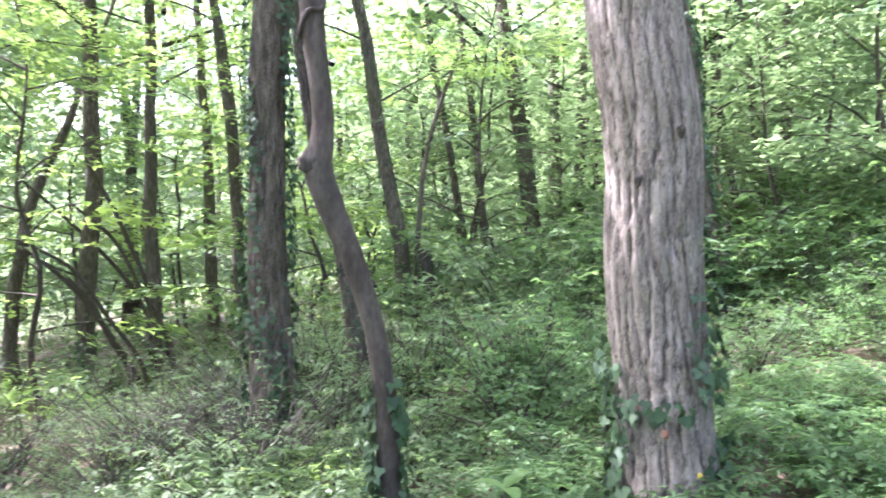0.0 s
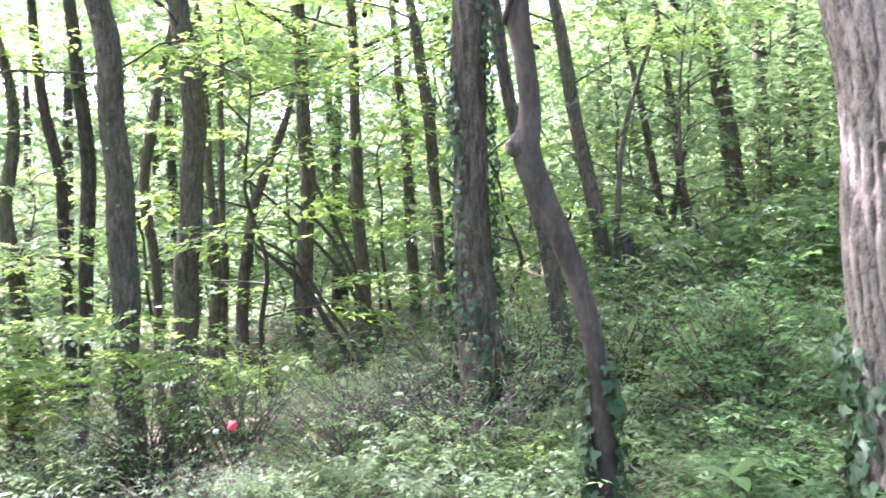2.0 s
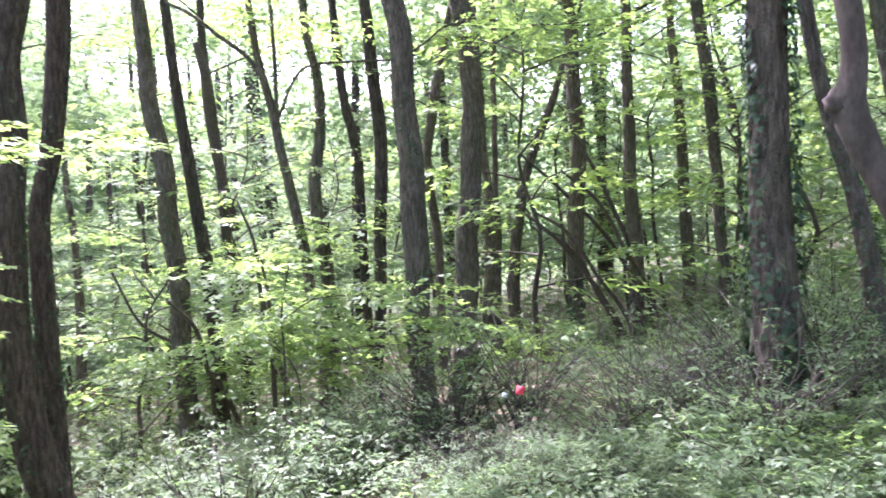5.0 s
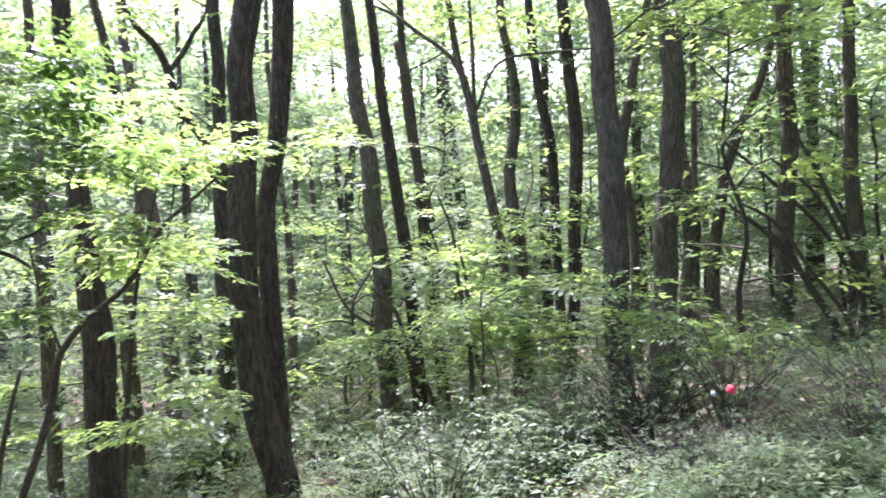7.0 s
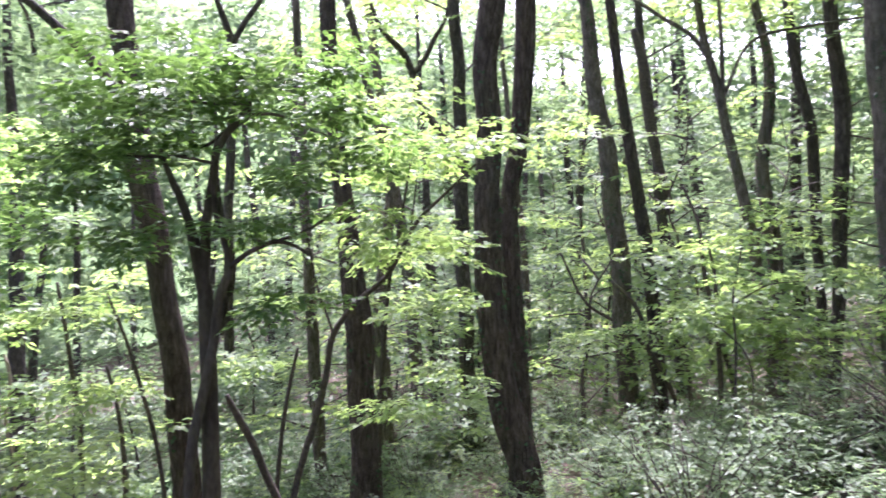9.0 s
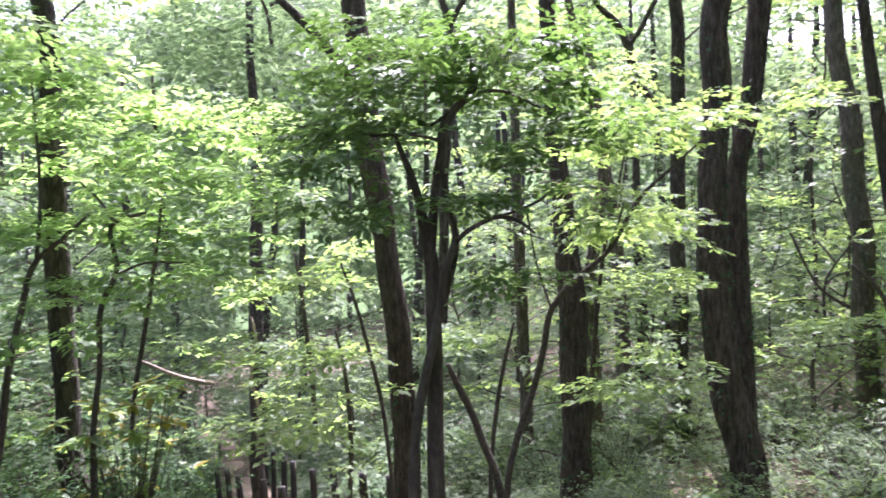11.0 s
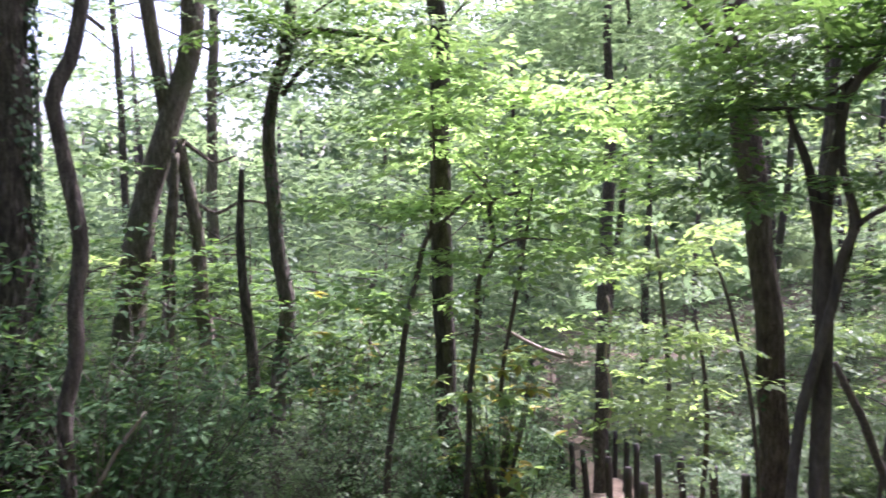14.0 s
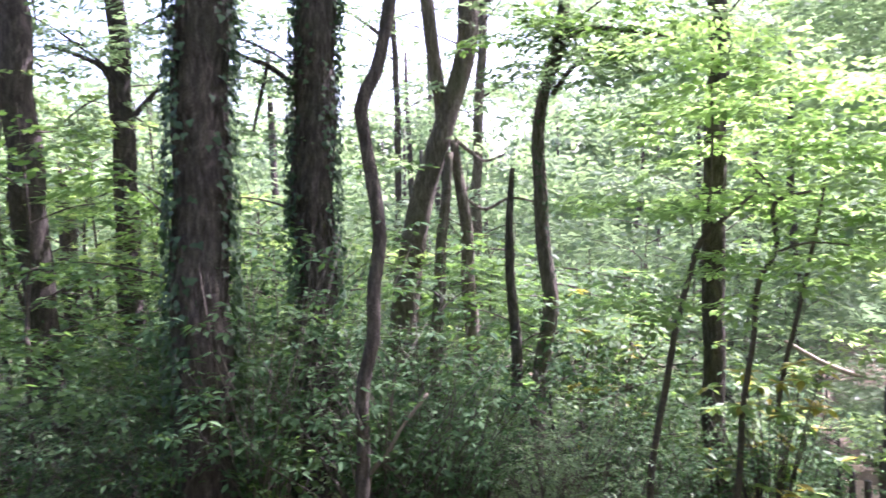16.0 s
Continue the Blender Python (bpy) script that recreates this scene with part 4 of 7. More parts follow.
def young_woods():
    for k in range(150):
        az = -36 + 200 * ((k * 0.6180339) % 1.0)
        u = rng.uniform()
        r = 9.5 + 13 * u if az < 62 else 8.0 + 14 * u
        if az > 118:
            r = 8.5 + 12 * u
        kind = int(rng.integers(0, 4))
        if 16 < az < 55 or az > 119:
            kind = (1, 3, 0, 1)[kind]
        if (az > 64 and r > 11) or (az < 64 and r > 16) or az < 6:
            kind = 4 + k % 2
        if (84 < az < 112 and r < 15.5) or (38 < az < 72 and r < 12.5):
            continue
        x, y = spot(az, r)
        m = pose(x, y, float(ground_z(x, y)), rng.uniform(-4, 4), rng.uniform(-4, 4), rng.uniform(0, 360)) @ Matrix.Scale(rng.uniform(0.85, 1.2), 4)
        plant("sapling", SAPLINGS[kind], m, "slender young tree with layers of fresh green leaves", "sapling", "young trees")


young_woods()
for k in range(7):
    x, y = spot(46 + 3.2 * k, 8.6 + 3.2 * ((k * 0.618) % 1))
    m = pose(x, y, float(ground_z(x, y)), 3 * math.sin(k * 5), 3 * math.cos(k * 3), k * 137) @ Matrix.Scale(0.75 + 0.2 * ((k * 0.37) % 1), 4)
    plant("sapling", SAPLINGS[(1, 3)[k % 2]], m, "slender young tree with layers of fresh green leaves", "sapling", "young trees")


# ---- bushes ----
def whorls(rng, tips, per, leaf):
    """Leaves that spread from the shoot tips in flat, slightly drooping rosettes: places, directions, faces, lengths."""
    m = len(tips)
    a = rng.uniform(0, 6.28, (m, 1)) + np.arange(per)[None] * (6.28 / per) + rng.normal(0, 0.25, (m, per))
    tilt = rng.normal(0, 0.22, (m, 1, 2))
    size = leaf * rng.uniform(0.7, 1.3, (m, 1)) * rng.uniform(0.75, 1.2, (m, per))
    d = np.stack([np.cos(a), np.sin(a), rng.normal(-0.22, 0.16, (m, per)) - np.cos(a) * tilt[..., 0] - np.sin(a) * tilt[..., 1]], -1)
    n = np.concatenate([np.broadcast_to(tilt, (m, per, 2)) + rng.normal(0, 0.14, (m, per, 2)), np.ones((m, per, 1))], -1)
    p = tips[:, None] + d * (0.25 * size)[..., None] + rng.normal(0, 0.12, (m, per, 3)) * leaf
    return p.reshape(-1, 3), d.reshape(-1, 3), n.reshape(-1, 3), size.ravel()


def bush_proto(seed, height, spread, stems, leaves, leaf, mat, shape=LANCE, shape_f=KITE_F, wood=TWIG):
    rng = np.random.default_rng(seed)
    thick = 0.009 if height < 1.3 else 0.0065
    cs = []
    for k in range(stems):
        a = rng.uniform(0, 6.28)
        ln = rng.uniform(0.6, 1.0)
        s = spread * rng.uniform(0.2, 1.0)
        c = [(rng.normal(0, 0.05), rng.normal(0, 0.05), -0.1, thick)]
        for u in (0.35, 0.7, 1.0):
            c.append((math.cos(a) * s * u**1.3 + rng.normal(0, 0.05), math.sin(a) * s * u**1.3 + rng.normal(0, 0.05), height * ln * u, thick * (1.05 - u * 0.8)))
        cs.append(c)
    P = []
    for c in cs:
        p = curve_points(c, 12)[4:, :3]
        i = rng.integers(0, len(p), leaves // stems)
        P.append(p[i] + rng.normal(0, 1, (len(i), 3)) * np.array([0.13, 0.13, 0.05]) * spread)
    P = np.vstack(P)
    P, d, n, size = whorls(rng, P[::5], 5, leaf)
    v, f = leaf_arrays(P, d, n, size, shape, shape_f)
    return tube_mesh("stem", cs, wood, 5, 3, seed), mesh_from("foliage", v, f, mat, False)


BUSHES = [bush_proto(80, 0.75, 0.7, 16, 1150, 0.046, LEAF_SHRUB), bush_proto(81, 0.55, 0.75, 14, 1000, 0.05, LEAF_SHRUB),
          bush_proto(82, 0.95, 0.65, 18, 1200, 0.044, LEAF_SHRUB), bush_proto(83, 0.45, 0.6, 12, 620, 0.065, LEAF_FRESH),
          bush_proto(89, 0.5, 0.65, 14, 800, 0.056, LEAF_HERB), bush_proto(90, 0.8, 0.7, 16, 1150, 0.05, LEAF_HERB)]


BROWN_STEM = plain_material("brown_stems", (0.04, 0.034, 0.026), (0.105, 0.09, 0.07), 40.0, 0.85)
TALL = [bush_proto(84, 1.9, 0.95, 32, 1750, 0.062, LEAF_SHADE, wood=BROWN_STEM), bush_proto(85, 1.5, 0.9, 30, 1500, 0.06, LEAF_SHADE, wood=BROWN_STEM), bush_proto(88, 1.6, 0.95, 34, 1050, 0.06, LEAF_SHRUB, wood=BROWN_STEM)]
FAR_BUSHES = [bush_proto(91, 1.0, 0.9, 10, 900, 0.085, LEAF_HERB, TRI, TRI_F), bush_proto(92, 1.2, 0.9, 10, 900, 0.085, LEAF_SHRUB, TRI, TRI_F)]
THICKET = [bush_proto(86, 0.95, 0.85, 40, 560, 0.042, LEAF_SHRUB, wood=BROWN_STEM), bush_proto(87, 0.8, 0.9, 36, 480, 0.045, LEAF_SHRUB, wood=BROWN_STEM)]


SCRAP_AZ, SCRAP_R = 33.9, 5.0


def bushes():
    k = 0
    while k < 135:
        az = rng.uniform(-36, 160) if k < 130 else rng.uniform(-36, 12)
        r = rng.uniform(3.2, 13.0) if k < 130 else rng.uniform(3.3, 9.0)
        if az > 60 and r < 6.6 or az > 112 and r < 10:
            k += 1
            continue
        x, y = spot(az, r)
        if 84 < az < 103:
            continue
        if (-32 < az < 3 and r < 4.6) or math.hypot(x + 0.42, y - 3.7) < 0.5 or (r < SCRAP_R + 0.5 and abs(az - SCRAP_AZ) < 4.5):
            continue
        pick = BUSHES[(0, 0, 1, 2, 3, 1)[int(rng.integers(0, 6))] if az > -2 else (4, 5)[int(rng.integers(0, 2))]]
        s = rng.uniform(0.75, 1.2) * (0.8 if r < 4.2 else 1.0)
        m = pose(x, y, float(ground_z(x, y)), 0, 0, rng.uniform(0, 360)) @ Matrix.Scale(s, 4)
        plant("bush", pick, m, "low fine-leaved green bush on the forest floor", "bush", "undergrowth bushes")
        k += 1
    for k in range(14):
        x, y = spot(rng.uniform(44, 60), rng.uniform(5.0, 7.3))
        m = pose(x, y, float(ground_z(x, y)), 0, 0, rng.uniform(0, 360)) @ Matrix.Scale(rng.uniform(0.7, 1.0), 4)
        plant("bush", BUSHES[k % 2], m, "sunlit fine-leaved bush in a patch of light", "bush", "undergrowth bushes")
    for x, y, s in ((-7.6, -2.3, 0.8), (-7.2, -2.75, 0.75), (-8.4, -2.75, 0.8), (-9.2, -3.1, 0.9), (-7.9, 0.3, 0.7)):
        m = pose(x, y, float(ground_z(x, y)), 0, 0, x * 50) @ Matrix.Scale(s, 4)
        plant("bush", BUSHES[1 if s > 0.75 else 3], m, "low bright green herbs beside the path", "bush", "undergrowth bushes")
    for k in range(14):
        x, y = spot(rng.uniform(-33, -17) if k % 2 else rng.uniform(-9, 4), rng.uniform(3.5, 4.8))
        m = pose(x, y, float(ground_z(x, y)), 0, 0, rng.uniform(0, 360)) @ Matrix.Scale(rng.uniform(0.5, 0.75), 4)
        plant("bush", BUSHES[4], m, "small broad-leaved green bush near the pale tree", "bush", "undergrowth bushes")
    for k in range(44):
        x, y = spot(-35 + k * 0.95 + rng.uniform(-1, 1), rng.uniform(5.0, 9.5) if k % 2 else rng.uniform(9.5, 17))
        m = pose(x, y, float(ground_z(x, y)), 0, 0, rng.uniform(0, 360)) @ Matrix.Scale(rng.uniform(0.8, 1.1), 4)
        plant("bush", BUSHES[(0, 5, 4)[k % 3] if x < 2 else 4 + k % 2], m, "fine-leaved green bush on the rising slope", "bush", "undergrowth bushes")
    for k in range(16):
        x, y = spot(63 + 1.5 * k, rng.uniform(4.8, 7.2))
        m = pose(x, y, float(ground_z(x, y)), 0, 0, rng.uniform(0, 360)) @ Matrix.Scale(rng.uniform(0.55, 0.8), 4)
        plant("bush", BUSHES[(1, 3)[k % 2]], m, "low green bush in the dappled shade", "bush", "undergrowth bushes")
    for k in range(22):
        x, y = spot(59 + 1.3 * k, rng.uniform(6.8, 10.5))
        m = pose(x, y, float(ground_z(x, y)), 0, 0, rng.uniform(0, 360)) @ Matrix.Scale(rng.uniform(0.7, 1.0), 4)
        plant("bush", BUSHES[(0, 1, 3)[k % 3]], m, "low green bush in the dappled shade", "bush", "undergrowth bushes")
    for k in range(12):
        x, y = spot(rng.uniform(-14, 14), rng.uniform(4.4, 7.5))
        if abs(math.degrees(math.atan2(-x, y))) < 2:
            continue
        m = pose(x, y, float(ground_z(x, y)), 0, 0, rng.uniform(0, 360)) @ Matrix.Scale(rng.uniform(0.6, 0.9), 4)
        plant("bush", BUSHES[k % 2], m, "low fine-leaved green bush on the forest floor", "bush", "undergrowth bushes")
    for k in range(14):
        x, y = spot(8 + 2.9 * k, rng.uniform(3.7, 4.6))
        m = pose(x, y, float(ground_z(x, y)), 0, 0, rng.uniform(0, 360)) @ Matrix.Scale(rng.uniform(0.4, 0.55), 4)
        plant("bush", BUSHES[(0, 1, 3)[k % 3]], m, "low green bush among thin stems", "bush", "undergrowth bushes")
    for k in range(12):
        x, y = spot(rng.uniform(15, 36), rng.uniform(4.6, 6.4))
        if abs(math.degrees(math.atan2(-x, y)) - SCRAP_AZ) < 5:
            x, y = spot(SCRAP_AZ - 5 + k, SCRAP_R + 0.9)
        m = pose(x, y, float(ground_z(x, y)), 0, 0, rng.uniform(0, 360)) @ Matrix.Scale(rng.uniform(0.85, 1.15), 4)
        plant("thicket", THICKET[k % 2], m, "thicket of thin brown stems with sparse small leaves", "bush", "thin-stemmed thickets")
    for k in range(92):
        if k < 70:
            az, r = -37 + 45 * ((k * 0.6180339) % 1), 7.5 + 11 * ((k * 0.7548) % 1)
        else:
            az, r = 72 + 20 * ((k * 0.6180339) % 1), 8.5 + 6 * ((k * 0.7548) % 1)
        x, y = spot(az, r)
        m = pose(x, y, float(ground_z(x, y)), 0, 0, k * 77) @ Matrix.Scale((0.95 if k < 70 else 0.7) + 0.4 * ((k * 0.317) % 1), 4)
        plant("bush", FAR_BUSHES[0 if az < -5 or k % 3 == 0 else 1], m, "leafy green bush further up the wooded slope" if k < 70 else "leafy green bush in the hollow behind the trunks", "bush", "undergrowth bushes")
    for k in range(9):
        x, y = spot(SCRAP_AZ - 5 + 1.25 * k, 4.15 + 0.35 * (k % 3))
        m = pose(x, y, float(ground_z(x, y)), 0, 0, 40 * k) @ Matrix.Scale(0.5 + 0.06 * (k % 2), 4)
        plant("thicket", THICKET[k % 2], m, "thicket of thin brown stems with sparse small leaves", "bush", "thin-stemmed thickets")
    for az, r, s in ((11.8, 4.35, 0.95), (13.6, 4.5, 0.8), (10.2, 4.2, 0.7)):
        x, y = spot(az, r)
        m = pose(x, y, float(ground_z(x, y)), 0, 0, az * 50) @ Matrix.Scale(s, 4)
        plant("bush", BUSHES[3], m, "broad-leaved light green bush between two trunks", "bush", "undergrowth bushes")
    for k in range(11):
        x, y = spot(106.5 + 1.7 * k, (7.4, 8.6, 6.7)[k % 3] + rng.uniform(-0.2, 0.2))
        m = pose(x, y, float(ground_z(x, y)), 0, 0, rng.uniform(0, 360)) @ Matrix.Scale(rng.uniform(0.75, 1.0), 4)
        plant("shrub", TALL[k % 2], m, "dense green shrub under the young trees, leaves darkened for the shade", "shrub", "tall shrubs")
    for az in np.arange(122, 166, 3.6):
        for r in (5.3, 6.7, 8.2):
            x, y = spot(az + rng.uniform(-1, 1), r + rng.uniform(-0.4, 0.5))
            if r < 6 and abs(az - 140) < 3 or r > 8 and az < 130:
                continue
            # the deep stretch takes the leaf copy that has shade in its colour
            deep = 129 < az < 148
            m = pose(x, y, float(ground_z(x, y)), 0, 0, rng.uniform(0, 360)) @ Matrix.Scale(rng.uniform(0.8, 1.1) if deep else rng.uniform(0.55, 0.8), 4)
            plant("shrub", TALL[int(rng.integers(0, 2)) if deep else (2 if az < 140 else 1 + int(rng.integers(0, 2)))], m, "tall dense green shrub in the shade, its leaf colour darkened to match" if deep else "open brown-stemmed shrub with small green leaves", "shrub", "tall shrubs")


bushes()
# young trees in the dulled maple leaf, so the shade here is coloured in
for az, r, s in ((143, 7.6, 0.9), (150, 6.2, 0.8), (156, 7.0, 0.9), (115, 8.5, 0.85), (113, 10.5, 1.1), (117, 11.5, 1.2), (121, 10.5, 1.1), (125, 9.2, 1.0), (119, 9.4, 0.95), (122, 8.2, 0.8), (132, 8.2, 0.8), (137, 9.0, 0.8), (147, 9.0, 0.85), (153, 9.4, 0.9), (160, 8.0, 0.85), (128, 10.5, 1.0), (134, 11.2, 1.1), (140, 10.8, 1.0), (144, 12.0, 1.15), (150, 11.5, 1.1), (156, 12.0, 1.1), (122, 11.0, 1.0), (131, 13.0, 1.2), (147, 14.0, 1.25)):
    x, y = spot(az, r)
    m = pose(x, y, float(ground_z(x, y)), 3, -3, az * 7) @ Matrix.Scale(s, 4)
    plant("sapling", SAPLINGS[6], m, "young tree with layers of green leaves darkened for the shade", "sapling", "young trees")


def swell(x, y):
    """Waves of taller and lower growth, 0 to 1."""
    s = np.sin(1.9 * x + 1.1 * np.sin(1.3 * y)) + np.sin(2.3 * y + 1.4 * np.sin(1.7 * x)) + 0.6 * np.sin(5.1 * x + 3.7 * y) + 0.6 * np.sin(4.3 * y - 5.9 * x)
    return np.clip(0.5 + s / 4.5, 0, 1)


def undergrowth():
    """Low plants, each shoot with a rosette of leaves, standing in waves of taller and lower growth."""
    n, per = 36000, 5
    side = rng.uniform(0, 1, n) < 0.5
    az = np.where(side, rng.uniform(-40, 30, n), rng.uniform(30, 165, n))
    r = 2.0 + 9.0 * rng.uniform(0, 1, n) ** 0.75
    near_n = 7000
    az[:near_n], r[:near_n] = rng.uniform(-40, 40, near_n), rng.uniform(2.4, 5.2, near_n)
    az[near_n:near_n + 1800], r[near_n:near_n + 1800] = rng.uniform(165, 320, 1800), rng.uniform(0.5, 6, 1800)
    keep = (az < 114) | (rng.uniform(0, 1, n) < 0.4)
    az, r = az[keep], r[keep]
    n = len(az)
    a = np.radians(az)
    x, y = -np.sin(a) * r, np.cos(a) * r
    tall = (0.12 + 0.42 * swell(x, y)) * np.clip((r - 2.2) / 2.2, 0.35, 1.0)
    z = ground_z(x, y) + tall * rng.uniform(0.1, 1.0, n) ** 0.6
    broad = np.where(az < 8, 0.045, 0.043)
    P, d, nn, size = whorls(rng, np.stack([x, y, z], -1), per, 1.0)
    k = np.repeat(broad, per)
    centre = np.repeat(np.stack([x, y, z], -1), per, axis=0)
    P, size = centre + (P - centre) * k[:, None], size * k
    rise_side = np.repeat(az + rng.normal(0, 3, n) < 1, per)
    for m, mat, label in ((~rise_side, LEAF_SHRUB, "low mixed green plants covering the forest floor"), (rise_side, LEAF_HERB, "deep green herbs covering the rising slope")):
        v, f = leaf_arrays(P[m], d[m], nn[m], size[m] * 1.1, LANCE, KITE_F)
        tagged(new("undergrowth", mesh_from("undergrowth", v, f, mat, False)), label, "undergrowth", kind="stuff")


undergrowth()


def far_floor():
    """Low green plants further back, seen as one cover."""
    n = 104000
    a = np.radians(np.where(np.arange(n) < 72000, rng.uniform(-42, 168, n), rng.uniform(80, 114, n)))
    r = np.where(np.arange(n) < 72000, 9 + 28 * rng.uniform(0, 1, n) ** 1.3, 7 + 24 * rng.uniform(0, 1, n) ** 0.9)
    x, y = -np.sin(a) * r, np.cos(a) * r
    ok = ~((x < -9) & (np.abs(y + 0.5 + 3.74 * (-8.5 - x) / 14) < 0.5))
    x, y, r = x[ok], y[ok], r[ok]
    n = len(x)
    h = 0.15 + np.where((x < -6) & (np.abs(y + 1.6) < 3.5), 0.25, 0.75) * (0.5 + 0.5 * np.sin(x * 0.9 + 1.3 * np.sin(y * 0.7)) * np.sin(y * 1.1 + np.sin(x * 0.6)))
    z = ground_z(np.clip(x, -22, 16), np.clip(y, -25, 35)) + h * rng.uniform(0.1, 1, n)
    d = np.stack([rng.normal(0, 1, n), rng.normal(0, 1, n), rng.normal(0, 0.3, n)], -1)
    nn = np.stack([rng.normal(0, 0.35, n), rng.normal(0, 0.35, n), np.ones(n)], -1)
    v, f = leaf_arrays(np.stack([x, y, z], -1), d, nn, 0.0085 * r * rng.uniform(0.7, 1.4, n), TRI, TRI_F)
    # unseen herbs added round the open spot, to dim and green the bounced light
    m = 30000
    near = np.arange(m) < 7000
    a = np.radians(np.where(near, rng.uniform(-60, 180, m), rng.uniform(166, 322, m)))
    q = np.where(near, rng.uniform(0.4, 2.7, m), 0.4 + 10 * rng.uniform(0, 1, m) ** 0.7)
    x, y = -np.sin(a) * q, np.cos(a) * q
    P = np.stack([x, y, ground_z(x, y) + rng.uniform(0.02, 0.2, m)], -1)
    d = np.stack([rng.normal(0, 1, m), rng.normal(0, 1, m), rng.normal(0, 0.3, m)], -1)
    nn = np.stack([rng.normal(0, 0.35, m), rng.normal(0, 0.35, m), np.ones(m)], -1)
    v2, f2 = leaf_arrays(P, d, nn, rng.uniform(0.08, 0.15, m), TRI, TRI_F)
    f = np.vstack([f, f2 + len(v)])
    v = np.vstack([v, v2])
    tagged(new("forest_floor_plants", mesh_from("forest_floor_plants", v, f, LEAF_SHRUB, False)), "green low plants spreading far back under the trees, and unseen herbs round the eye", "undergrowth", kind="stuff")


far_floor()


# ---- woods in the distance ----
def distant_woods():
    n, per = 8600, 37
    k = n // 11
    az = np.where(rng.uniform(0, 1, k) < 0.12, rng.uniform(-42, 10, k), rng.uniform(-42, 170, k))
    r = rng.uniform(20, 42, k)
    top = np.interp(az, [-42, 0, 8, 16, 58, 75, 115, 121, 170], [24, 22, 20, 20, 20, 22, 22, 10, 8])
    el = -12 + (top + 12) * rng.uniform(0, 1, k) ** 1.05 + np.abs(rng.normal(0, 2.0, k))
    gap = (el > 5) & (rng.uniform(0, 1, k) > np.where((az > 10) & (az < 62), 0.9, np.where(az > 119, 0.6, 1.0)))
    gap |= (az > -14) & (az < 40) & (el < 6) & (rng.uniform(0, 1, k) < 0.5)
    az, r, el = (np.repeat(q[~gap], 11) for q in (az, r, el))
    n = len(az)
    az, r, el = az + rng.normal(0, 2.6, n), r + rng.normal(0, 1.2, n), el + rng.normal(0, 0.75, n)
    a = np.radians(az)
    c = np.stack([-np.sin(a) * r, np.cos(a) * r, 1.5 + r * np.tan(np.radians(el))], -1)
    P = (c[:, None] + rng.normal(0, 1, (n, per, 3)) * np.array([0.62, 0.62, 0.2])).reshape(-1, 3)
    keep = P[:, 2] > ground_z(np.clip(P[:, 0], -22, 16), np.clip(P[:, 1], -25, 35))
    P = P[keep]
    d = np.stack([rng.normal(0, 1, len(P)), rng.normal(0, 1, len(P)), rng.normal(-0.1, 0.3, len(P))], -1)
    nn = np.stack([rng.normal(0, 0.8, len(P)), rng.normal(0, 0.8, len(P)), np.ones(len(P))], -1)
    v, f = leaf_arrays(P, d, nn, rng.uniform(0.17, 0.36, len(P)), TRI, TRI_F)
    # canopy leaves above the view, added only to block sun and sky
    m = 45000
    a2 = np.radians(rng.uniform(-60, 190, m))
    r2 = np.where(a2 < 0.1, rng.uniform(11, 30, m), rng.uniform(17, 40, m))
    cell = np.sin(a2 * 19 + r2 * 0.8) + np.sin(r2 * 1.3 - a2 * 11)
    e2 = np.radians(rng.uniform(25, 33, m))
    P2 = np.stack([-np.sin(a2) * r2, np.cos(a2) * r2, 1.5 + r2 * np.tan(e2)], -1)[cell > np.where(a2 < -0.12, -0.8, 1.1)]
    d2 = np.stack([rng.normal(0, 1, len(P2)), rng.normal(0, 1, len(P2)), rng.normal(0, 0.3, len(P2))], -1)
    n2 = np.stack([rng.normal(0, 0.5, len(P2)), rng.normal(0, 0.5, len(P2)), np.ones(len(P2))], -1)
    v2, f2 = leaf_arrays(P2, d2, n2, rng.uniform(0.4, 0.75, len(P2)), TRI, TRI_F)
    f = np.vstack([f, f2 + len(v)])
    v = np.vstack([v, v2])
    # clusters of the middle distance, where the crowns meet
    q = 1240
    a3 = np.radians(np.where(np.arange(q) < 240, rng.uniform(24, 45, q), np.where(np.arange(q) < 940, rng.uniform(4, 66, q), rng.uniform(88, 122, q))))
    r3 = rng.uniform(13, 24, q)
    e3 = np.radians(rng.uniform(11, 21, q))
    deg = np.degrees(a3)
    thin = rng.uniform(0, 1, q) < np.where((deg > 46) & (deg < 68), 0.25, np.where(deg < 22, 0.5, 0.0))
    a3, r3, e3 = a3[~thin], r3[~thin], e3[~thin]
    q = len(a3)
    c3 = np.stack([-np.sin(a3) * r3, np.cos(a3) * r3, 1.5 + r3 * np.tan(e3)], -1)
    P3 = (c3[:, None] + rng.normal(0, 1, (q, 64, 3)) * np.array([0.6, 0.6, 0.16])).reshape(-1, 3)
    d3 = np.stack([rng.normal(0, 1, len(P3)), rng.normal(0, 1, len(P3)), rng.normal(-0.1, 0.3, len(P3))], -1)
    n3 = np.stack([rng.normal(0, 0.4, len(P3)), rng.normal(0, 0.4, len(P3)), np.ones(len(P3))], -1)
    v3, f3 = leaf_arrays(P3, d3, n3, rng.uniform(0.11, 0.2, len(P3)), TRI, TRI_F)
    f = np.vstack([f, f3 + len(v)])
    v = np.vstack([v, v3])
    root = new("distant_woods", mesh_from("distant_woods", v, f, LEAF_CANOPY, False))
    tagged(root, "distant green woods behind the nearer trees, with unseen leaves overhead for shade", "woods", kind="stuff")
    ctr = []
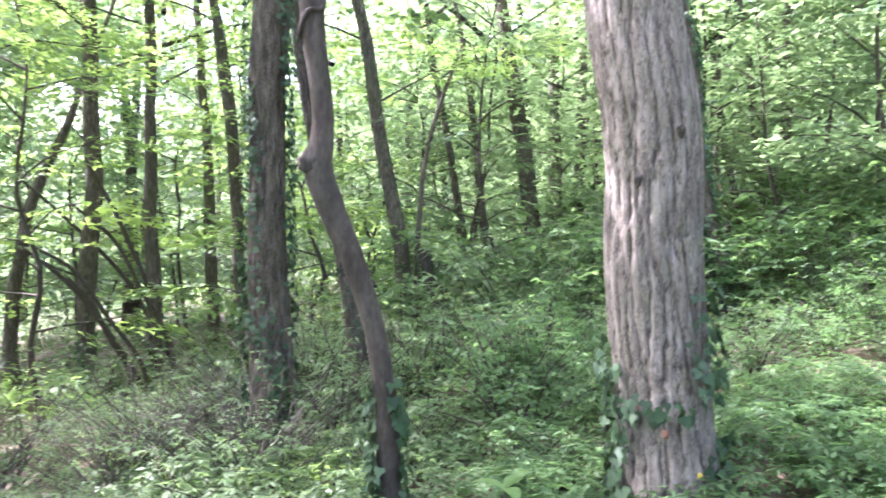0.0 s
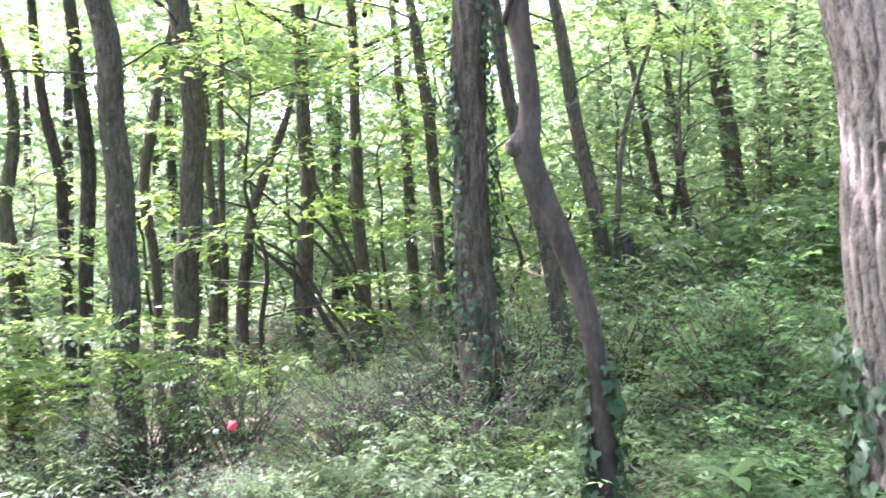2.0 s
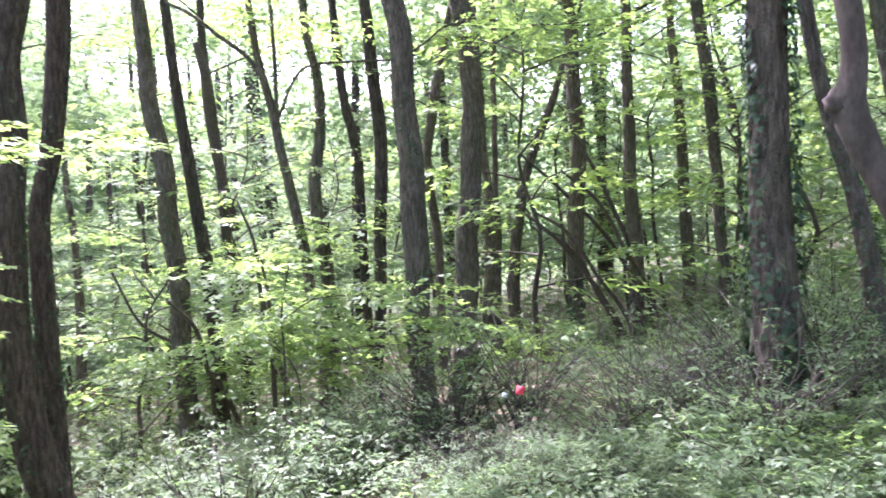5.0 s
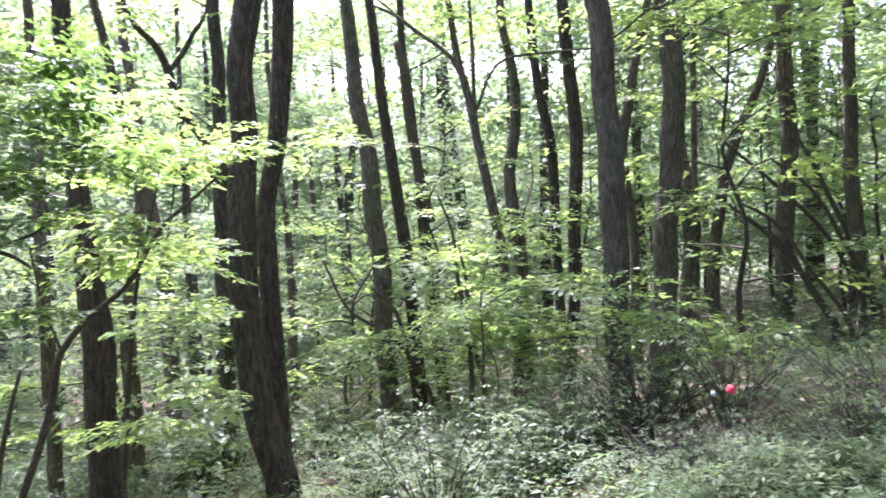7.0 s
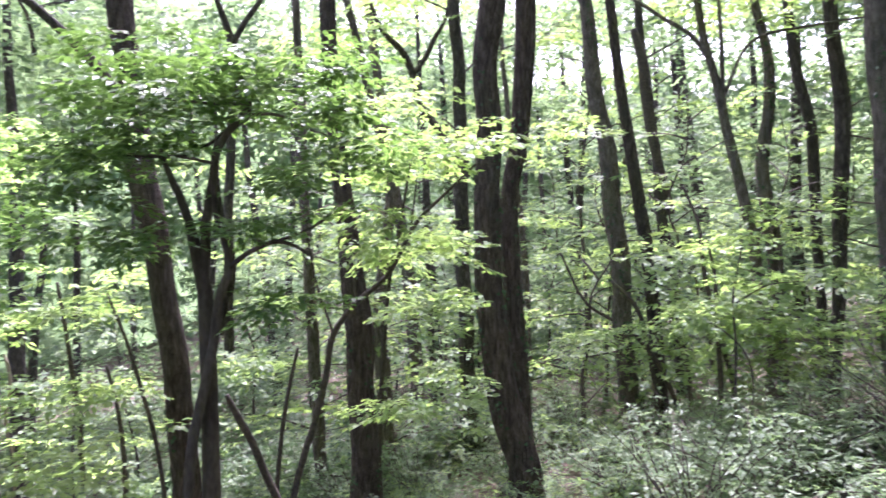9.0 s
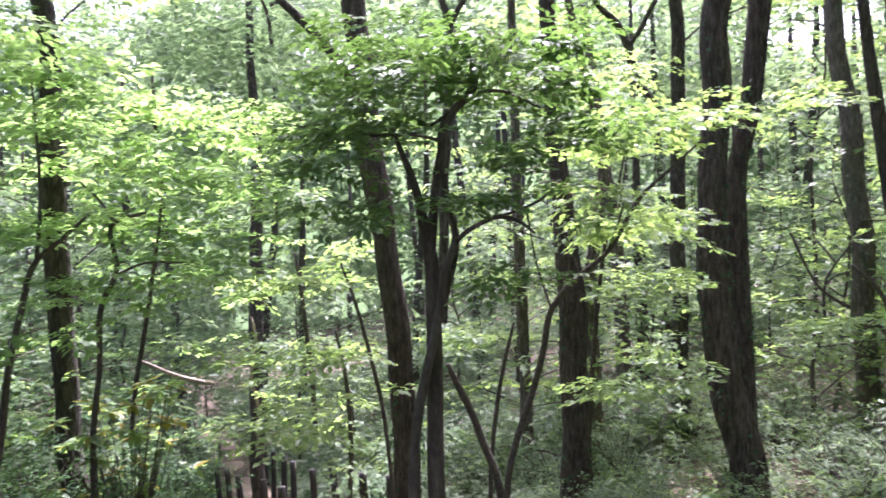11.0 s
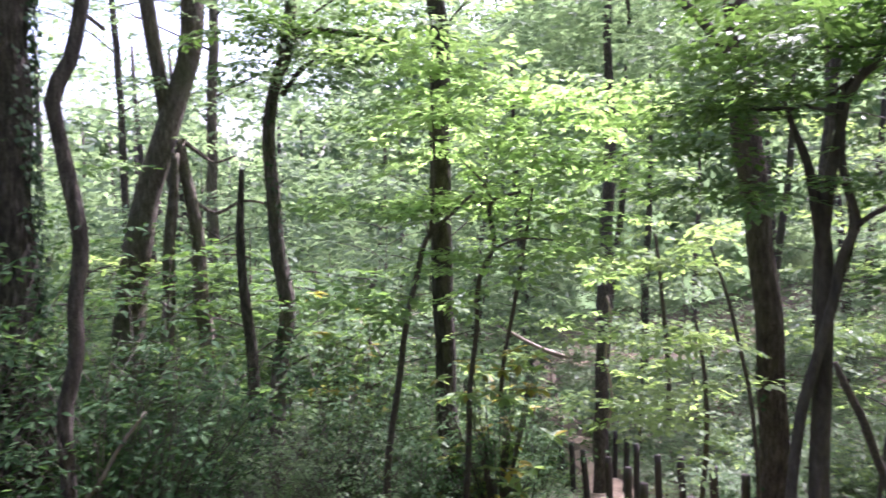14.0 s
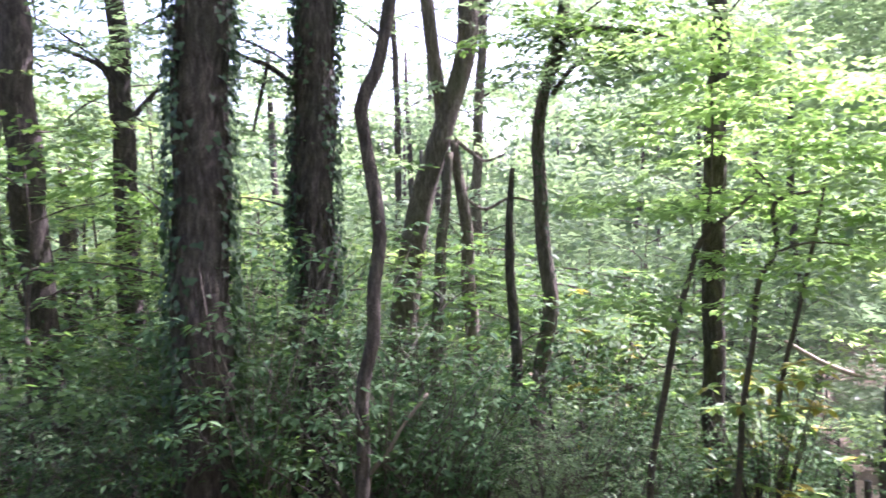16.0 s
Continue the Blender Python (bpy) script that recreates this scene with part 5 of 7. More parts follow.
    for k in range(80):
        b = rng.uniform(-10, 165)
        q = rng.uniform(19, 38)
        x, y = spot(b, q)
        z = float(ground_z(max(-22, min(16, x)), max(-25, min(35, y))))
        lx, ly = rng.normal(0, 0.5, 2)
        ctr.append([(x, y, z - 0.2, 0.15), (x + lx * 0.3, y + ly * 0.3, z + 3, 0.13), (x + lx, y + ly, z + 7, 0.1), (x + lx * 1.2, y + ly * 1.2, z + 11, 0.04)])
    part("trunks", tube_mesh("trunks", ctr, BARK_DARK, 10, 7, 5), root, "slim dark trunks of far trees", "stuff")


distant_woods()


def wooded_rise():
    """The far edge of the woods, a bank of crowns that closes the view."""
    rg = np.random.default_rng(8)
    n, k = 560, 26
    az = np.radians(np.linspace(-180, 180, n))[:, None]
    u = np.linspace(0, 1, k)[None, :]
    # the unseen part behind the eye is raised to cut low sky light
    top = np.interp(np.degrees(az), [-180, -120, -100, -60, -45, 0, 8, 18, 60, 74, 104, 122, 150, 180], [16, 24, 32, 32, 20, 15, 12, 8, 8, 14, 13, 3, 5, 16])
    top = top + 1.2 * np.sin(az * 23) + 0.9 * np.sin(az * 57 + 1) + 0.5 * np.sin(az * 131) + rg.normal(0, 0.5, (n, 1))
    el = np.radians(-14 + (top + 14) * u)
    r = 47 + 5 * u + 0.9 * np.sin(az * 41 + u * 9) + 0.8 * np.sin(az * 83 - u * 17) + rg.normal(0, 0.35, (n, k))
    v = np.stack([-np.sin(az) * r, np.cos(az) * r, 1.5 + r * np.tan(el)], -1).reshape(-1, 3)
    i, j = np.meshgrid(np.arange(n - 1), np.arange(k - 1), indexing="ij")
    a = (i * k + j).ravel()
    mat = leaf_material("far_foliage", (0.05, 0.09, 0.045), (0.085, 0.135, 0.065), (0.12, 0.17, 0.085), (0.20, 0.31, 0.14), 0.5, 0.7)
    root = tagged(new("backdrop", mesh_from("backdrop", v, np.stack([a, a + 1, a + k + 1, a + k], -1), mat)), "dark green edge of the woods far behind, with an unseen ring that blocks sky", "backdrop", kind="structure")
    # leaves that break its face and its upper edge
    m = 62000
    b = rg.uniform(-0.62, 2.9, m)
    edge = np.interp(b, az[:, 0], top[:, 0])
    w = rg.uniform(0, 1, m) ** 0.6
    e = np.radians(-8 + (edge + 10.5) * w)
    q = 44.5 + 4.5 * w + rg.normal(0, 0.8, m)
    P = np.stack([-np.sin(b) * q, np.cos(b) * q, 1.5 + q * np.tan(e)], -1)
    d = rg.normal(0, 1, (m, 3))
    n_ = rg.normal(0, 0.7, (m, 3)) + np.array([0, 0, 1.0])
    v, f = leaf_arrays(P, d, n_, rg.uniform(0.45, 0.95, m), TRI, TRI_F)
    part("leaves", mesh_from("leaves", v, f, LEAF_CANOPY, False), root, "green leaves of the far crowns", "stuff")


wooded_rise()


# ---- unseen trees added behind and beside the eye's path, whose crowns shade it ----
for k, (tx, ty) in enumerate([(-1.2, -5.2), (-3.4, -7.4), (1.8, -3.6), (3.4, 0.6), (-5.6, -7.8), (4.6, -5.0), (-2.4, -9.6), (5.5, 3.4), (4.4, 1.9), (5.2, -1.6), (6.8, 1.6), (7.2, 4.6), (2.9, -6.4)]):
    tz = float(ground_z(tx, ty))
    tall_tree("tree", [(tx, ty, tz, 0.16), (tx + 0.1, ty - 0.1, tz + 2.5, 0.14), (tx + 0.15, ty - 0.15, tz + 5, 0.12)], "low", "tall dark-barked tree added unseen behind the open spot for shade, ivy at its foot", top=tz + 9.5, wide=1.25, full=k in (0, 1, 2, 6))


# ---- trees with their own shape ----
def shaped_tree(name, label, category, tubes, clusters, bark, leaf_mat, seed, foot=True):
    rg = np.random.default_rng(seed)
    bx, by, bz = tubes[0][0][:3]
    gz = float(ground_z(bx, by)) - 0.1
    root = new(name)
    root.location = (bx, by, gz)
    for k, c in enumerate(tubes):
        loc = [(p[0] - bx, p[1] - by, p[2] - gz, p[3]) for p in c]
        if foot and loc[0][2] < 1.2:
            loc.insert(0, (loc[0][0], loc[0][1], 0.0, loc[0][3] * 1.1))
        part("stem" if k == 0 else "limb", tube_mesh("stem", [loc], bark, 50, 12, seed + k, lump=0.03), root)
    pos, yaw, pit, sc = [], [], [], []
    for x, y, z, rh, rv, cnt, s in clusters:
        for k in range(cnt):
            pos.append((x - bx + rg.uniform(-rh, rh), y - by + rg.uniform(-rh, rh), z - gz + rg.uniform(-rv, rv)))
            yaw.append(rg.uniform(0, 6.28)), pit.append(rg.normal(0, 0.15)), sc.append(s * rg.uniform(0.8, 1.3))
    if pos:
        v, f = place_sprays(rg, np.array(pos), np.array(yaw), np.array(pit), np.array(sc))
        part("crown", mesh_from("crown", v, f, leaf_mat, False), root)
    return tagged(root, label, category)


shaped_tree("maple_tree", "many-stemmed maple with arching dark limbs and layered leaves", "tree", [
    [(-4.78, 0.02, -0.06, 0.053), (-4.77, 0.03, 0.36, 0.050), (-4.77, 0.04, 0.82, 0.047), (-4.77, 0.04, 1.19, 0.043), (-4.78, 0.02, 1.33, 0.037), (-4.78, -0.01, 1.52, 0.027), (-4.78, -0.05, 1.67, 0.023), (-4.78, -0.10, 1.80, 0.017), (-4.79, -0.14, 1.94, 0.010)],
    [(-4.77, 0.04, 1.19, 0.030), (-4.77, 0.06, 1.38, 0.030), (-4.77, 0.08, 1.54, 0.028), (-4.77, 0.13, 1.77, 0.025), (-4.76, 0.16, 1.92, 0.022), (-4.75, 0.24, 2.05, 0.020), (-4.74, 0.33, 2.12, 0.018), (-4.74, 0.34, 2.23, 0.015), (-4.74, 0.30, 2.35, 0.012), (-4.75, 0.24, 2.48, 0.008)],
    [(-4.68, -0.12, -0.00, 0.029), (-4.68, -0.06, 0.40, 0.029), (-4.68, -0.03, 0.51, 0.028), (-4.67, 0.07, 0.88, 0.026), (-4.67, 0.12, 1.13, 0.024), (-4.66, 0.18, 1.28, 0.023), (-4.66, 0.15, 1.43, 0.018), (-4.67, 0.12, 1.58, 0.016), (-4.67, 0.12, 1.75, 0.015)],
    [(-4.61, 0.17, 1.27, 0.016), (-4.60, 0.23, 1.32, 0.014), (-4.59, 0.30, 1.36, 0.014), (-4.57, 0.42, 1.40, 0.013), (-4.55, 0.54, 1.36, 0.010), (-4.53, 0.61, 1.30, 0.006)],
    [(-4.63, 0.37, 1.39, 0.010), (-4.60, 0.53, 1.43, 0.008), (-4.58, 0.63, 1.47, 0.008), (-4.56, 0.74, 1.54, 0.006)],
    [(-4.69, 0.33, 2.18, 0.010), (-4.71, 0.18, 2.18, 0.008), (-4.72, 0.05, 2.19, 0.007), (-4.74, -0.14, 2.21, 0.005)],
    [(-4.72, 0.13, 1.85, 0.010), (-4.73, -0.04, 1.89, 0.008), (-4.74, -0.21, 1.90, 0.007), (-4.74, -0.38, 1.91, 0.007), (-4.74, -0.52, 1.91, 0.003)],
    [(-4.69, 0.32, 2.11, 0.011), (-4.67, 0.42, 2.12, 0.010), (-4.65, 0.53, 2.10, 0.008), (-4.62, 0.67, 2.02, 0.007), (-4.57, 0.87, 1.95, 0.005)],
], [
    (-4.52, 0.41, 2.38, 0.37, 0.03, 30, 0.31),
    (-4.53, 0.82, 2.36, 0.28, 0.04, 15, 0.31),
    (-4.58, 0.00, 2.25, 0.30, 0.06, 22, 0.31),
    (-4.57, 0.69, 2.11, 0.30, 0.06, 22, 0.31),
    (-4.79, -0.43, 1.92, 0.31, 0.07, 22, 0.31),
    (-4.79, -0.23, 2.09, 0.26, 0.06, 15, 0.31),
    (-4.41, 0.89, 1.90, 0.27, 0.06, 17, 0.31),
    (-4.69, -0.35, 1.50, 0.23, 0.04, 15, 0.31),
    (-4.53, 0.39, 1.50, 0.25, 0.04, 19, 0.28),
    (-4.51, 0.49, 1.08, 0.17, 0.05, 15, 0.27),
    (-4.51, 0.47, 1.79, 0.27, 0.08, 15, 0.31),
    (-4.68, -0.68, 1.74, 0.23, 0.08, 15, 0.31),
], BARK_SMOOTH, LEAF_MAPLE, 300)
shaped_tree("sapling", "thin leaning sapling with sparse bright leaves", "sapling", [
    [(-5.21, 0.55, -0.30, 0.022), (-5.19, 0.64, 0.02, 0.022), (-5.18, 0.69, 0.15, 0.022), (-5.16, 0.80, 0.50, 0.022), (-5.14, 0.86, 0.77, 0.020), (-5.11, 0.99, 0.94, 0.018), (-5.04, 1.21, 1.13, 0.015), (-4.97, 1.42, 1.48, 0.013), (-4.88, 1.64, 1.69, 0.009), (-4.81, 1.78, 1.83, 0.007)],
    [(-5.04, 1.21, 1.13, 0.009), (-5.01, 1.29, 1.34, 0.007), (-5.00, 1.32, 1.45, 0.006)],
    [(-5.14, 0.86, 0.77, 0.009), (-5.16, 0.77, 1.11, 0.007), (-5.17, 0.73, 1.41, 0.006)],
], [
    (-5.00, 1.34, 1.30, 0.29, 0.05, 17, 0.33),
    (-4.93, 1.51, 1.99, 0.32, 0.07, 19, 0.33),
    (-5.02, 1.26, 1.82, 0.26, 0.07, 13, 0.33),
    (-5.06, 1.14, 1.53, 0.20, 0.04, 11, 0.31),
    (-4.94, 1.50, 0.92, 0.20, 0.06, 11, 0.31),
    (-4.99, 1.36, 0.29, 0.26, 0.06, 13, 0.31),
    (-4.86, 1.68, 0.44, 0.12, 0.03, 5, 0.27),
], TWIG, LEAF_FRESH, 320)
shaped_tree("dead_stick", "bare dead stem leaning over the undergrowth", "branch", [
    [(-5.32, 0.48, -0.33, 0.028), (-5.34, 0.40, -0.11, 0.026), (-5.34, 0.34, 0.07, 0.025), (-5.36, 0.23, 0.32, 0.021), (-5.36, 0.19, 0.42, 0.015)],
], [
    
], TWIG, LEAF_FRESH, 340)
shaped_tree("sapling", "two thin upright stems with a few pale leaves", "sapling", [
    [(-5.92, 0.56, -0.50, 0.017), (-5.91, 0.63, -0.00, 0.017), (-5.89, 0.70, 0.33, 0.015), (-5.88, 0.77, 0.59, 0.011)],
    [(-5.99, -0.20, -0.41, 0.015), (-5.99, -0.24, 0.03, 0.015), (-5.99, -0.30, 0.36, 0.015), (-5.99, -0.38, 0.73, 0.013), (-5.99, -0.49, 1.09, 0.008)],
], [
    (-5.97, -0.76, 0.47, 0.36, 0.06, 11, 0.35),
    (-5.96, -0.86, 1.03, 0.30, 0.06, 9, 0.35),
    (-5.97, -0.82, 0.06, 0.36, 0.10, 11, 0.39),
], TWIG, LEAF_FRESH, 360)
shaped_tree("sapling", "slanting dark sapling with flat layers of sunlit leaves", "sapling", [
    [(-5.44, -2.79, -0.54, 0.027), (-5.46, -2.75, -0.22, 0.025), (-5.48, -2.70, 0.10, 0.025), (-5.51, -2.62, 0.61, 0.023), (-5.55, -2.54, 0.93, 0.021), (-5.58, -2.44, 1.24, 0.019), (-5.63, -2.31, 1.36, 0.015), (-5.69, -2.12, 1.54, 0.010)],
    [(-5.58, -2.44, 1.23, 0.015), (-5.60, -2.40, 1.64, 0.012), (-5.60, -2.39, 2.01, 0.010), (-5.60, -2.40, 2.39, 0.006)],
], [
    (-5.64, -2.29, 2.43, 0.39, 0.07, 19, 0.39),
    (-5.50, -2.66, 1.49, 0.36, 0.10, 19, 0.39),
    (-5.59, -2.42, 2.07, 0.39, 0.10, 19, 0.39),
    (-5.62, -2.33, 1.03, 0.23, 0.07, 11, 0.35),
    (-5.39, -2.90, 0.80, 0.36, 0.06, 15, 0.39),
    (-5.54, -2.56, 2.69, 0.45, 0.10, 19, 0.39),
], TWIG, LEAF_YOUNG, 380)
shaped_tree("maple_sapling", "young maple with thin dark stems and bright sunlit leaves", "sapling", [
    [(-5.84, -2.30, -0.75, 0.026), (-5.85, -2.28, -0.49, 0.026), (-5.86, -2.26, -0.02, 0.022), (-5.88, -2.19, 0.49, 0.019), (-5.89, -2.15, 0.91, 0.019), (-5.92, -2.05, 1.12, 0.017), (-5.92, -2.05, 1.46, 0.015), (-5.97, -1.83, 1.53, 0.009)],
    [(-5.92, -2.05, 1.10, 0.011), (-5.95, -1.91, 1.16, 0.009), (-6.03, -1.58, 1.15, 0.006), (-6.06, -1.37, 1.11, 0.004)],
    [(-5.92, -2.04, 1.46, 0.009), (-5.90, -2.13, 1.63, 0.009), (-5.86, -2.24, 1.76, 0.006)],
    [(-6.21, -2.11, -0.12, 0.018), (-6.22, -2.07, 0.15, 0.018), (-6.24, -1.99, 0.56, 0.018), (-6.26, -1.91, 0.96, 0.016), (-6.28, -1.83, 1.40, 0.011), (-6.29, -1.77, 1.94, 0.009)],
], [
    (-5.96, -1.88, 1.83, 0.48, 0.13, 20, 0.39),
    (-6.24, -1.50, 1.92, 0.49, 0.16, 20, 0.39),
    (-6.22, -1.65, 2.36, 0.55, 0.11, 20, 0.39),
    (-5.88, -2.17, 2.30, 0.35, 0.10, 12, 0.39),
    (-5.99, -1.75, 1.15, 0.52, 0.10, 17, 0.39),
    (-6.36, -1.41, 1.29, 0.36, 0.11, 12, 0.39),
    (-6.36, -1.36, 2.28, 0.42, 0.14, 15, 0.39),
    (-5.91, -2.09, 0.83, 0.30, 0.07, 7, 0.35),
    (-6.41, -0.92, 1.00, 0.18, 0.03, 5, 0.31),
    (-6.38, -1.20, 0.85, 0.23, 0.03, 5, 0.31),
    (-6.31, -1.67, 0.51, 0.45, 0.04, 7, 0.35),
    (-6.80, -1.10, 2.22, 0.59, 0.12, 17, 0.39),
    (-5.95, -2.60, 1.50, 0.50, 0.08, 16, 0.39),
    (-6.15, -2.90, 2.20, 0.50, 0.08, 14, 0.39),
    (-6.20, -1.90, 1.45, 0.55, 0.08, 17, 0.39),
    (-6.35, -1.15, 1.62, 0.50, 0.08, 14, 0.39),
    (-6.20, -2.70, 1.85, 0.50, 0.08, 14, 0.39),
    (-6.90, -1.95, 2.10, 0.55, 0.10, 16, 0.39),
    (-6.72, -1.50, 1.72, 0.59, 0.10, 16, 0.39),
], TWIG, LEAF_YOUNG, 400)
shaped_tree("sapling", "thin sapling holding flat layers of light green leaves", "sapling", [
    [(-5.56, 4.43, -0.86, 0.024), (-5.56, 4.43, -0.41, 0.024), (-5.56, 4.44, 0.08, 0.024), (-5.56, 4.43, 0.47, 0.021), (-5.56, 4.43, 0.86, 0.016), (-5.60, 4.38, 1.20, 0.011)],
    [(-5.56, 4.43, 0.47, 0.013), (-5.42, 4.60, 0.59, 0.011), (-5.26, 4.77, 0.60, 0.008)],
], [
    (-5.61, 4.37, 1.05, 0.37, 0.06, 15, 0.39),
    (-5.37, 4.65, 0.74, 0.41, 0.07, 17, 0.39),
    (-5.45, 4.56, 0.43, 0.45, 0.07, 17, 0.39),
    (-5.75, 4.19, 0.59, 0.33, 0.08, 11, 0.39),
    (-5.10, 4.93, 0.31, 0.37, 0.07, 11, 0.39),
], TWIG, LEAF_FRESH, 420)
shaped_tree("sapling", "thin upright sapling with pale sunlit leaf layers", "sapling", [
    [(-4.90, 3.99, -0.70, 0.012), (-4.91, 3.99, -0.10, 0.012), (-4.90, 4.00, 0.40, 0.010), (-4.92, 4.01, 0.75, 0.008), (-4.86, 4.06, 1.15, 0.005)],
    [(-4.90, 4.00, 0.42, 0.006), (-5.05, 3.90, 0.55, 0.005), (-5.25, 3.78, 0.58, 0.003)],
    [(-4.92, 4.01, 0.70, 0.006), (-4.75, 4.20, 0.85, 0.005), (-4.58, 4.36, 0.88, 0.003)],
], [
    (-4.95, 3.98, 0.66, 0.26, 0.04, 11, 0.31),
    (-4.66, 4.28, 0.92, 0.24, 0.04, 10, 0.31),
    (-5.16, 3.83, 0.62, 0.22, 0.04, 8, 0.31),
    (-4.86, 4.06, 1.22, 0.22, 0.05, 9, 0.31),
], TWIG, LEAF_FRESH, 940)
shaped_tree("sapling", "thin sapling holding flat layers of light green leaves", "sapling", [
    [(-3.73, 5.27, -0.33, 0.022), (-3.77, 5.25, -0.11, 0.019), (-3.83, 5.21, 0.18, 0.019), (-3.88, 5.17, 0.38, 0.017), (-3.97, 5.11, 0.58, 0.012)],
], [
    (-4.31, 4.84, 0.89, 0.38, 0.06, 17, 0.35),
    (-4.48, 4.69, 0.62, 0.34, 0.06, 11, 0.35),
    (-4.02, 5.07, 0.61, 0.34, 0.06, 15, 0.35),
    (-3.68, 5.31, 0.39, 0.41, 0.07, 17, 0.35),
    (-3.35, 5.51, 0.45, 0.41, 0.06, 15, 0.35),
], TWIG, LEAF_FRESH, 440)
shaped_tree("sapling", "thin sapling holding flat layers of light green leaves", "sapling", [
    [(-7.25, 1.77, -0.77, 0.027), (-7.22, 1.84, 0.10, 0.024), (-7.19, 1.95, 0.97, 0.019), (-7.15, 2.09, 1.55, 0.014), (-7.11, 2.19, 2.04, 0.008)],
], [
    (-7.14, 2.12, 2.18, 0.55, 0.10, 22, 0.43),
    (-7.25, 1.77, 2.66, 0.47, 0.13, 22, 0.43),
    (-7.08, 2.29, 1.34, 0.42, 0.10, 17, 0.39),
    (-7.18, 1.99, 1.21, 0.47, 0.08, 17, 0.39),
    (-7.13, 2.13, 0.71, 0.47, 0.08, 15, 0.39),
    (-7.05, 2.35, -0.07, 0.38, 0.10, 15, 0.39),
    (-7.25, 1.74, 2.04, 0.47, 0.10, 17, 0.39),
    (-6.57, 3.38, 2.28, 0.38, 0.10, 15, 0.39),
], TWIG, LEAF_FRESH, 460)
shaped_tree("sapling", "thin sapling holding flat layers of light green leaves", "sapling", [
    [(-6.70, 4.64, -0.72, 0.024), (-6.74, 4.59, 0.02, 0.024), (-6.81, 4.49, 0.51, 0.021), (-6.94, 4.30, 0.76, 0.015)],
], [
    (-7.20, 3.89, 0.19, 0.42, 0.07, 15, 0.39),
    (-6.82, 4.48, 0.27, 0.47, 0.07, 13, 0.39),
    (-5.76, 4.98, 0.35, 0.49, 0.07, 15, 0.39),
    (-5.49, 5.25, 0.16, 0.40, 0.07, 13, 0.39),
    (-5.93, 4.80, -0.04, 0.49, 0.07, 15, 0.39),
], TWIG, LEAF_FRESH, 480)
shaped_tree("sapling", "thin sapling holding flat layers of light green leaves", "sapling", [
    [(-7.87, -0.83, -0.76, 0.025), (-7.87, -0.84, -0.24, 0.025), (-7.87, -0.89, 0.59, 0.020), (-7.86, -0.94, 1.10, 0.014)],
], [
    (-7.85, -1.14, 0.82, 0.49, 0.09, 17, 0.43),
    (-7.87, -0.87, 0.12, 0.49, 0.09, 17, 0.43),
    (-7.84, -1.22, -0.58, 0.49, 0.10, 17, 0.43),
    (-7.83, 0.62, 0.21, 0.49, 0.10, 15, 0.43),
    (-7.88, -0.62, 1.12, 0.40, 0.09, 11, 0.43),
], TWIG, LEAF_FRESH, 500)
shaped_tree("sapling", "thin sapling holding flat layers of light green leaves", "sapling", [
    [(-8.02, -0.55, -1.60, 0.026), (-8.02, -0.49, -0.89, 0.026), (-8.02, -0.52, -0.18, 0.020), (-8.02, -0.59, 0.29, 0.014)],
], [
    (-8.02, -0.77, 0.12, 0.31, 0.04, 7, 0.39),
    (-8.01, -0.95, -0.17, 0.31, 0.06, 9, 0.39),
    (-8.01, -0.18, -0.95, 0.36, 0.10, 13, 0.43),
    (-8.01, -0.91, -0.46, 0.27, 0.04, 5, 0.35),
], TWIG, LEAF_FRESH, 520)
shaped_tree("leaning_stem", "thin bare dark stem leaning between the trees", "branch", [
    [(-4.09, 9.13, -0.31, 0.034), (-4.38, 8.99, 0.40, 0.034), (-4.82, 8.76, 1.10, 0.030), (-5.22, 8.53, 1.51, 0.019)],
], [
    
], TWIG, LEAF_FRESH, 540)
shaped_tree("leaning_stem", "thin bare dark stem leaning between the trees", "branch", [
    [(-4.21, 9.07, -0.02, 0.030), (-4.44, 8.96, 0.47, 0.030), (-4.57, 8.89, 0.82, 0.023), (-4.82, 8.76, 1.17, 0.015)],
], [
    
], TWIG, LEAF_FRESH, 560)
shaped_tree("leaning_stem", "thin bare dark stem leaning between the trees", "branch", [
    [(-3.98, 9.72, 0.02, 0.036), (-4.29, 9.58, 1.21, 0.032), (-4.60, 9.44, 2.02, 0.028), (-4.89, 9.29, 2.65, 0.020)],
], [
    
], TWIG, LEAF_FRESH, 580)
shaped_tree("leaning_stem", "thin bare dark stem leaning between the trees", "branch", [
    [(-4.23, 10.15, -0.20, 0.033), (-4.56, 10.01, 0.89, 0.029), (-5.24, 9.67, 1.81, 0.025), (-5.75, 9.38, 2.38, 0.017)],
], [
    
], TWIG, LEAF_FRESH, 600)
shaped_tree("leaning_stem", "thin bare dark stem leaning between the trees", "branch", [
    [(-3.85, 8.71, -0.01, 0.029), (-4.23, 8.54, 0.72, 0.025), (-4.60, 8.36, 1.31, 0.022), (-4.91, 8.19, 1.53, 0.014)],
], [
    
], TWIG, LEAF_FRESH, 620)
shaped_tree("leaning_stem", "thin bare dark stem leaning between the trees", "branch", [
    [(-3.76, 9.29, 0.21, 0.030), (-4.09, 9.15, 0.97, 0.026), (-4.42, 9.01, 1.66, 0.023), (-4.81, 8.81, 2.05, 0.015)],
], [
    
], TWIG, LEAF_FRESH, 640)
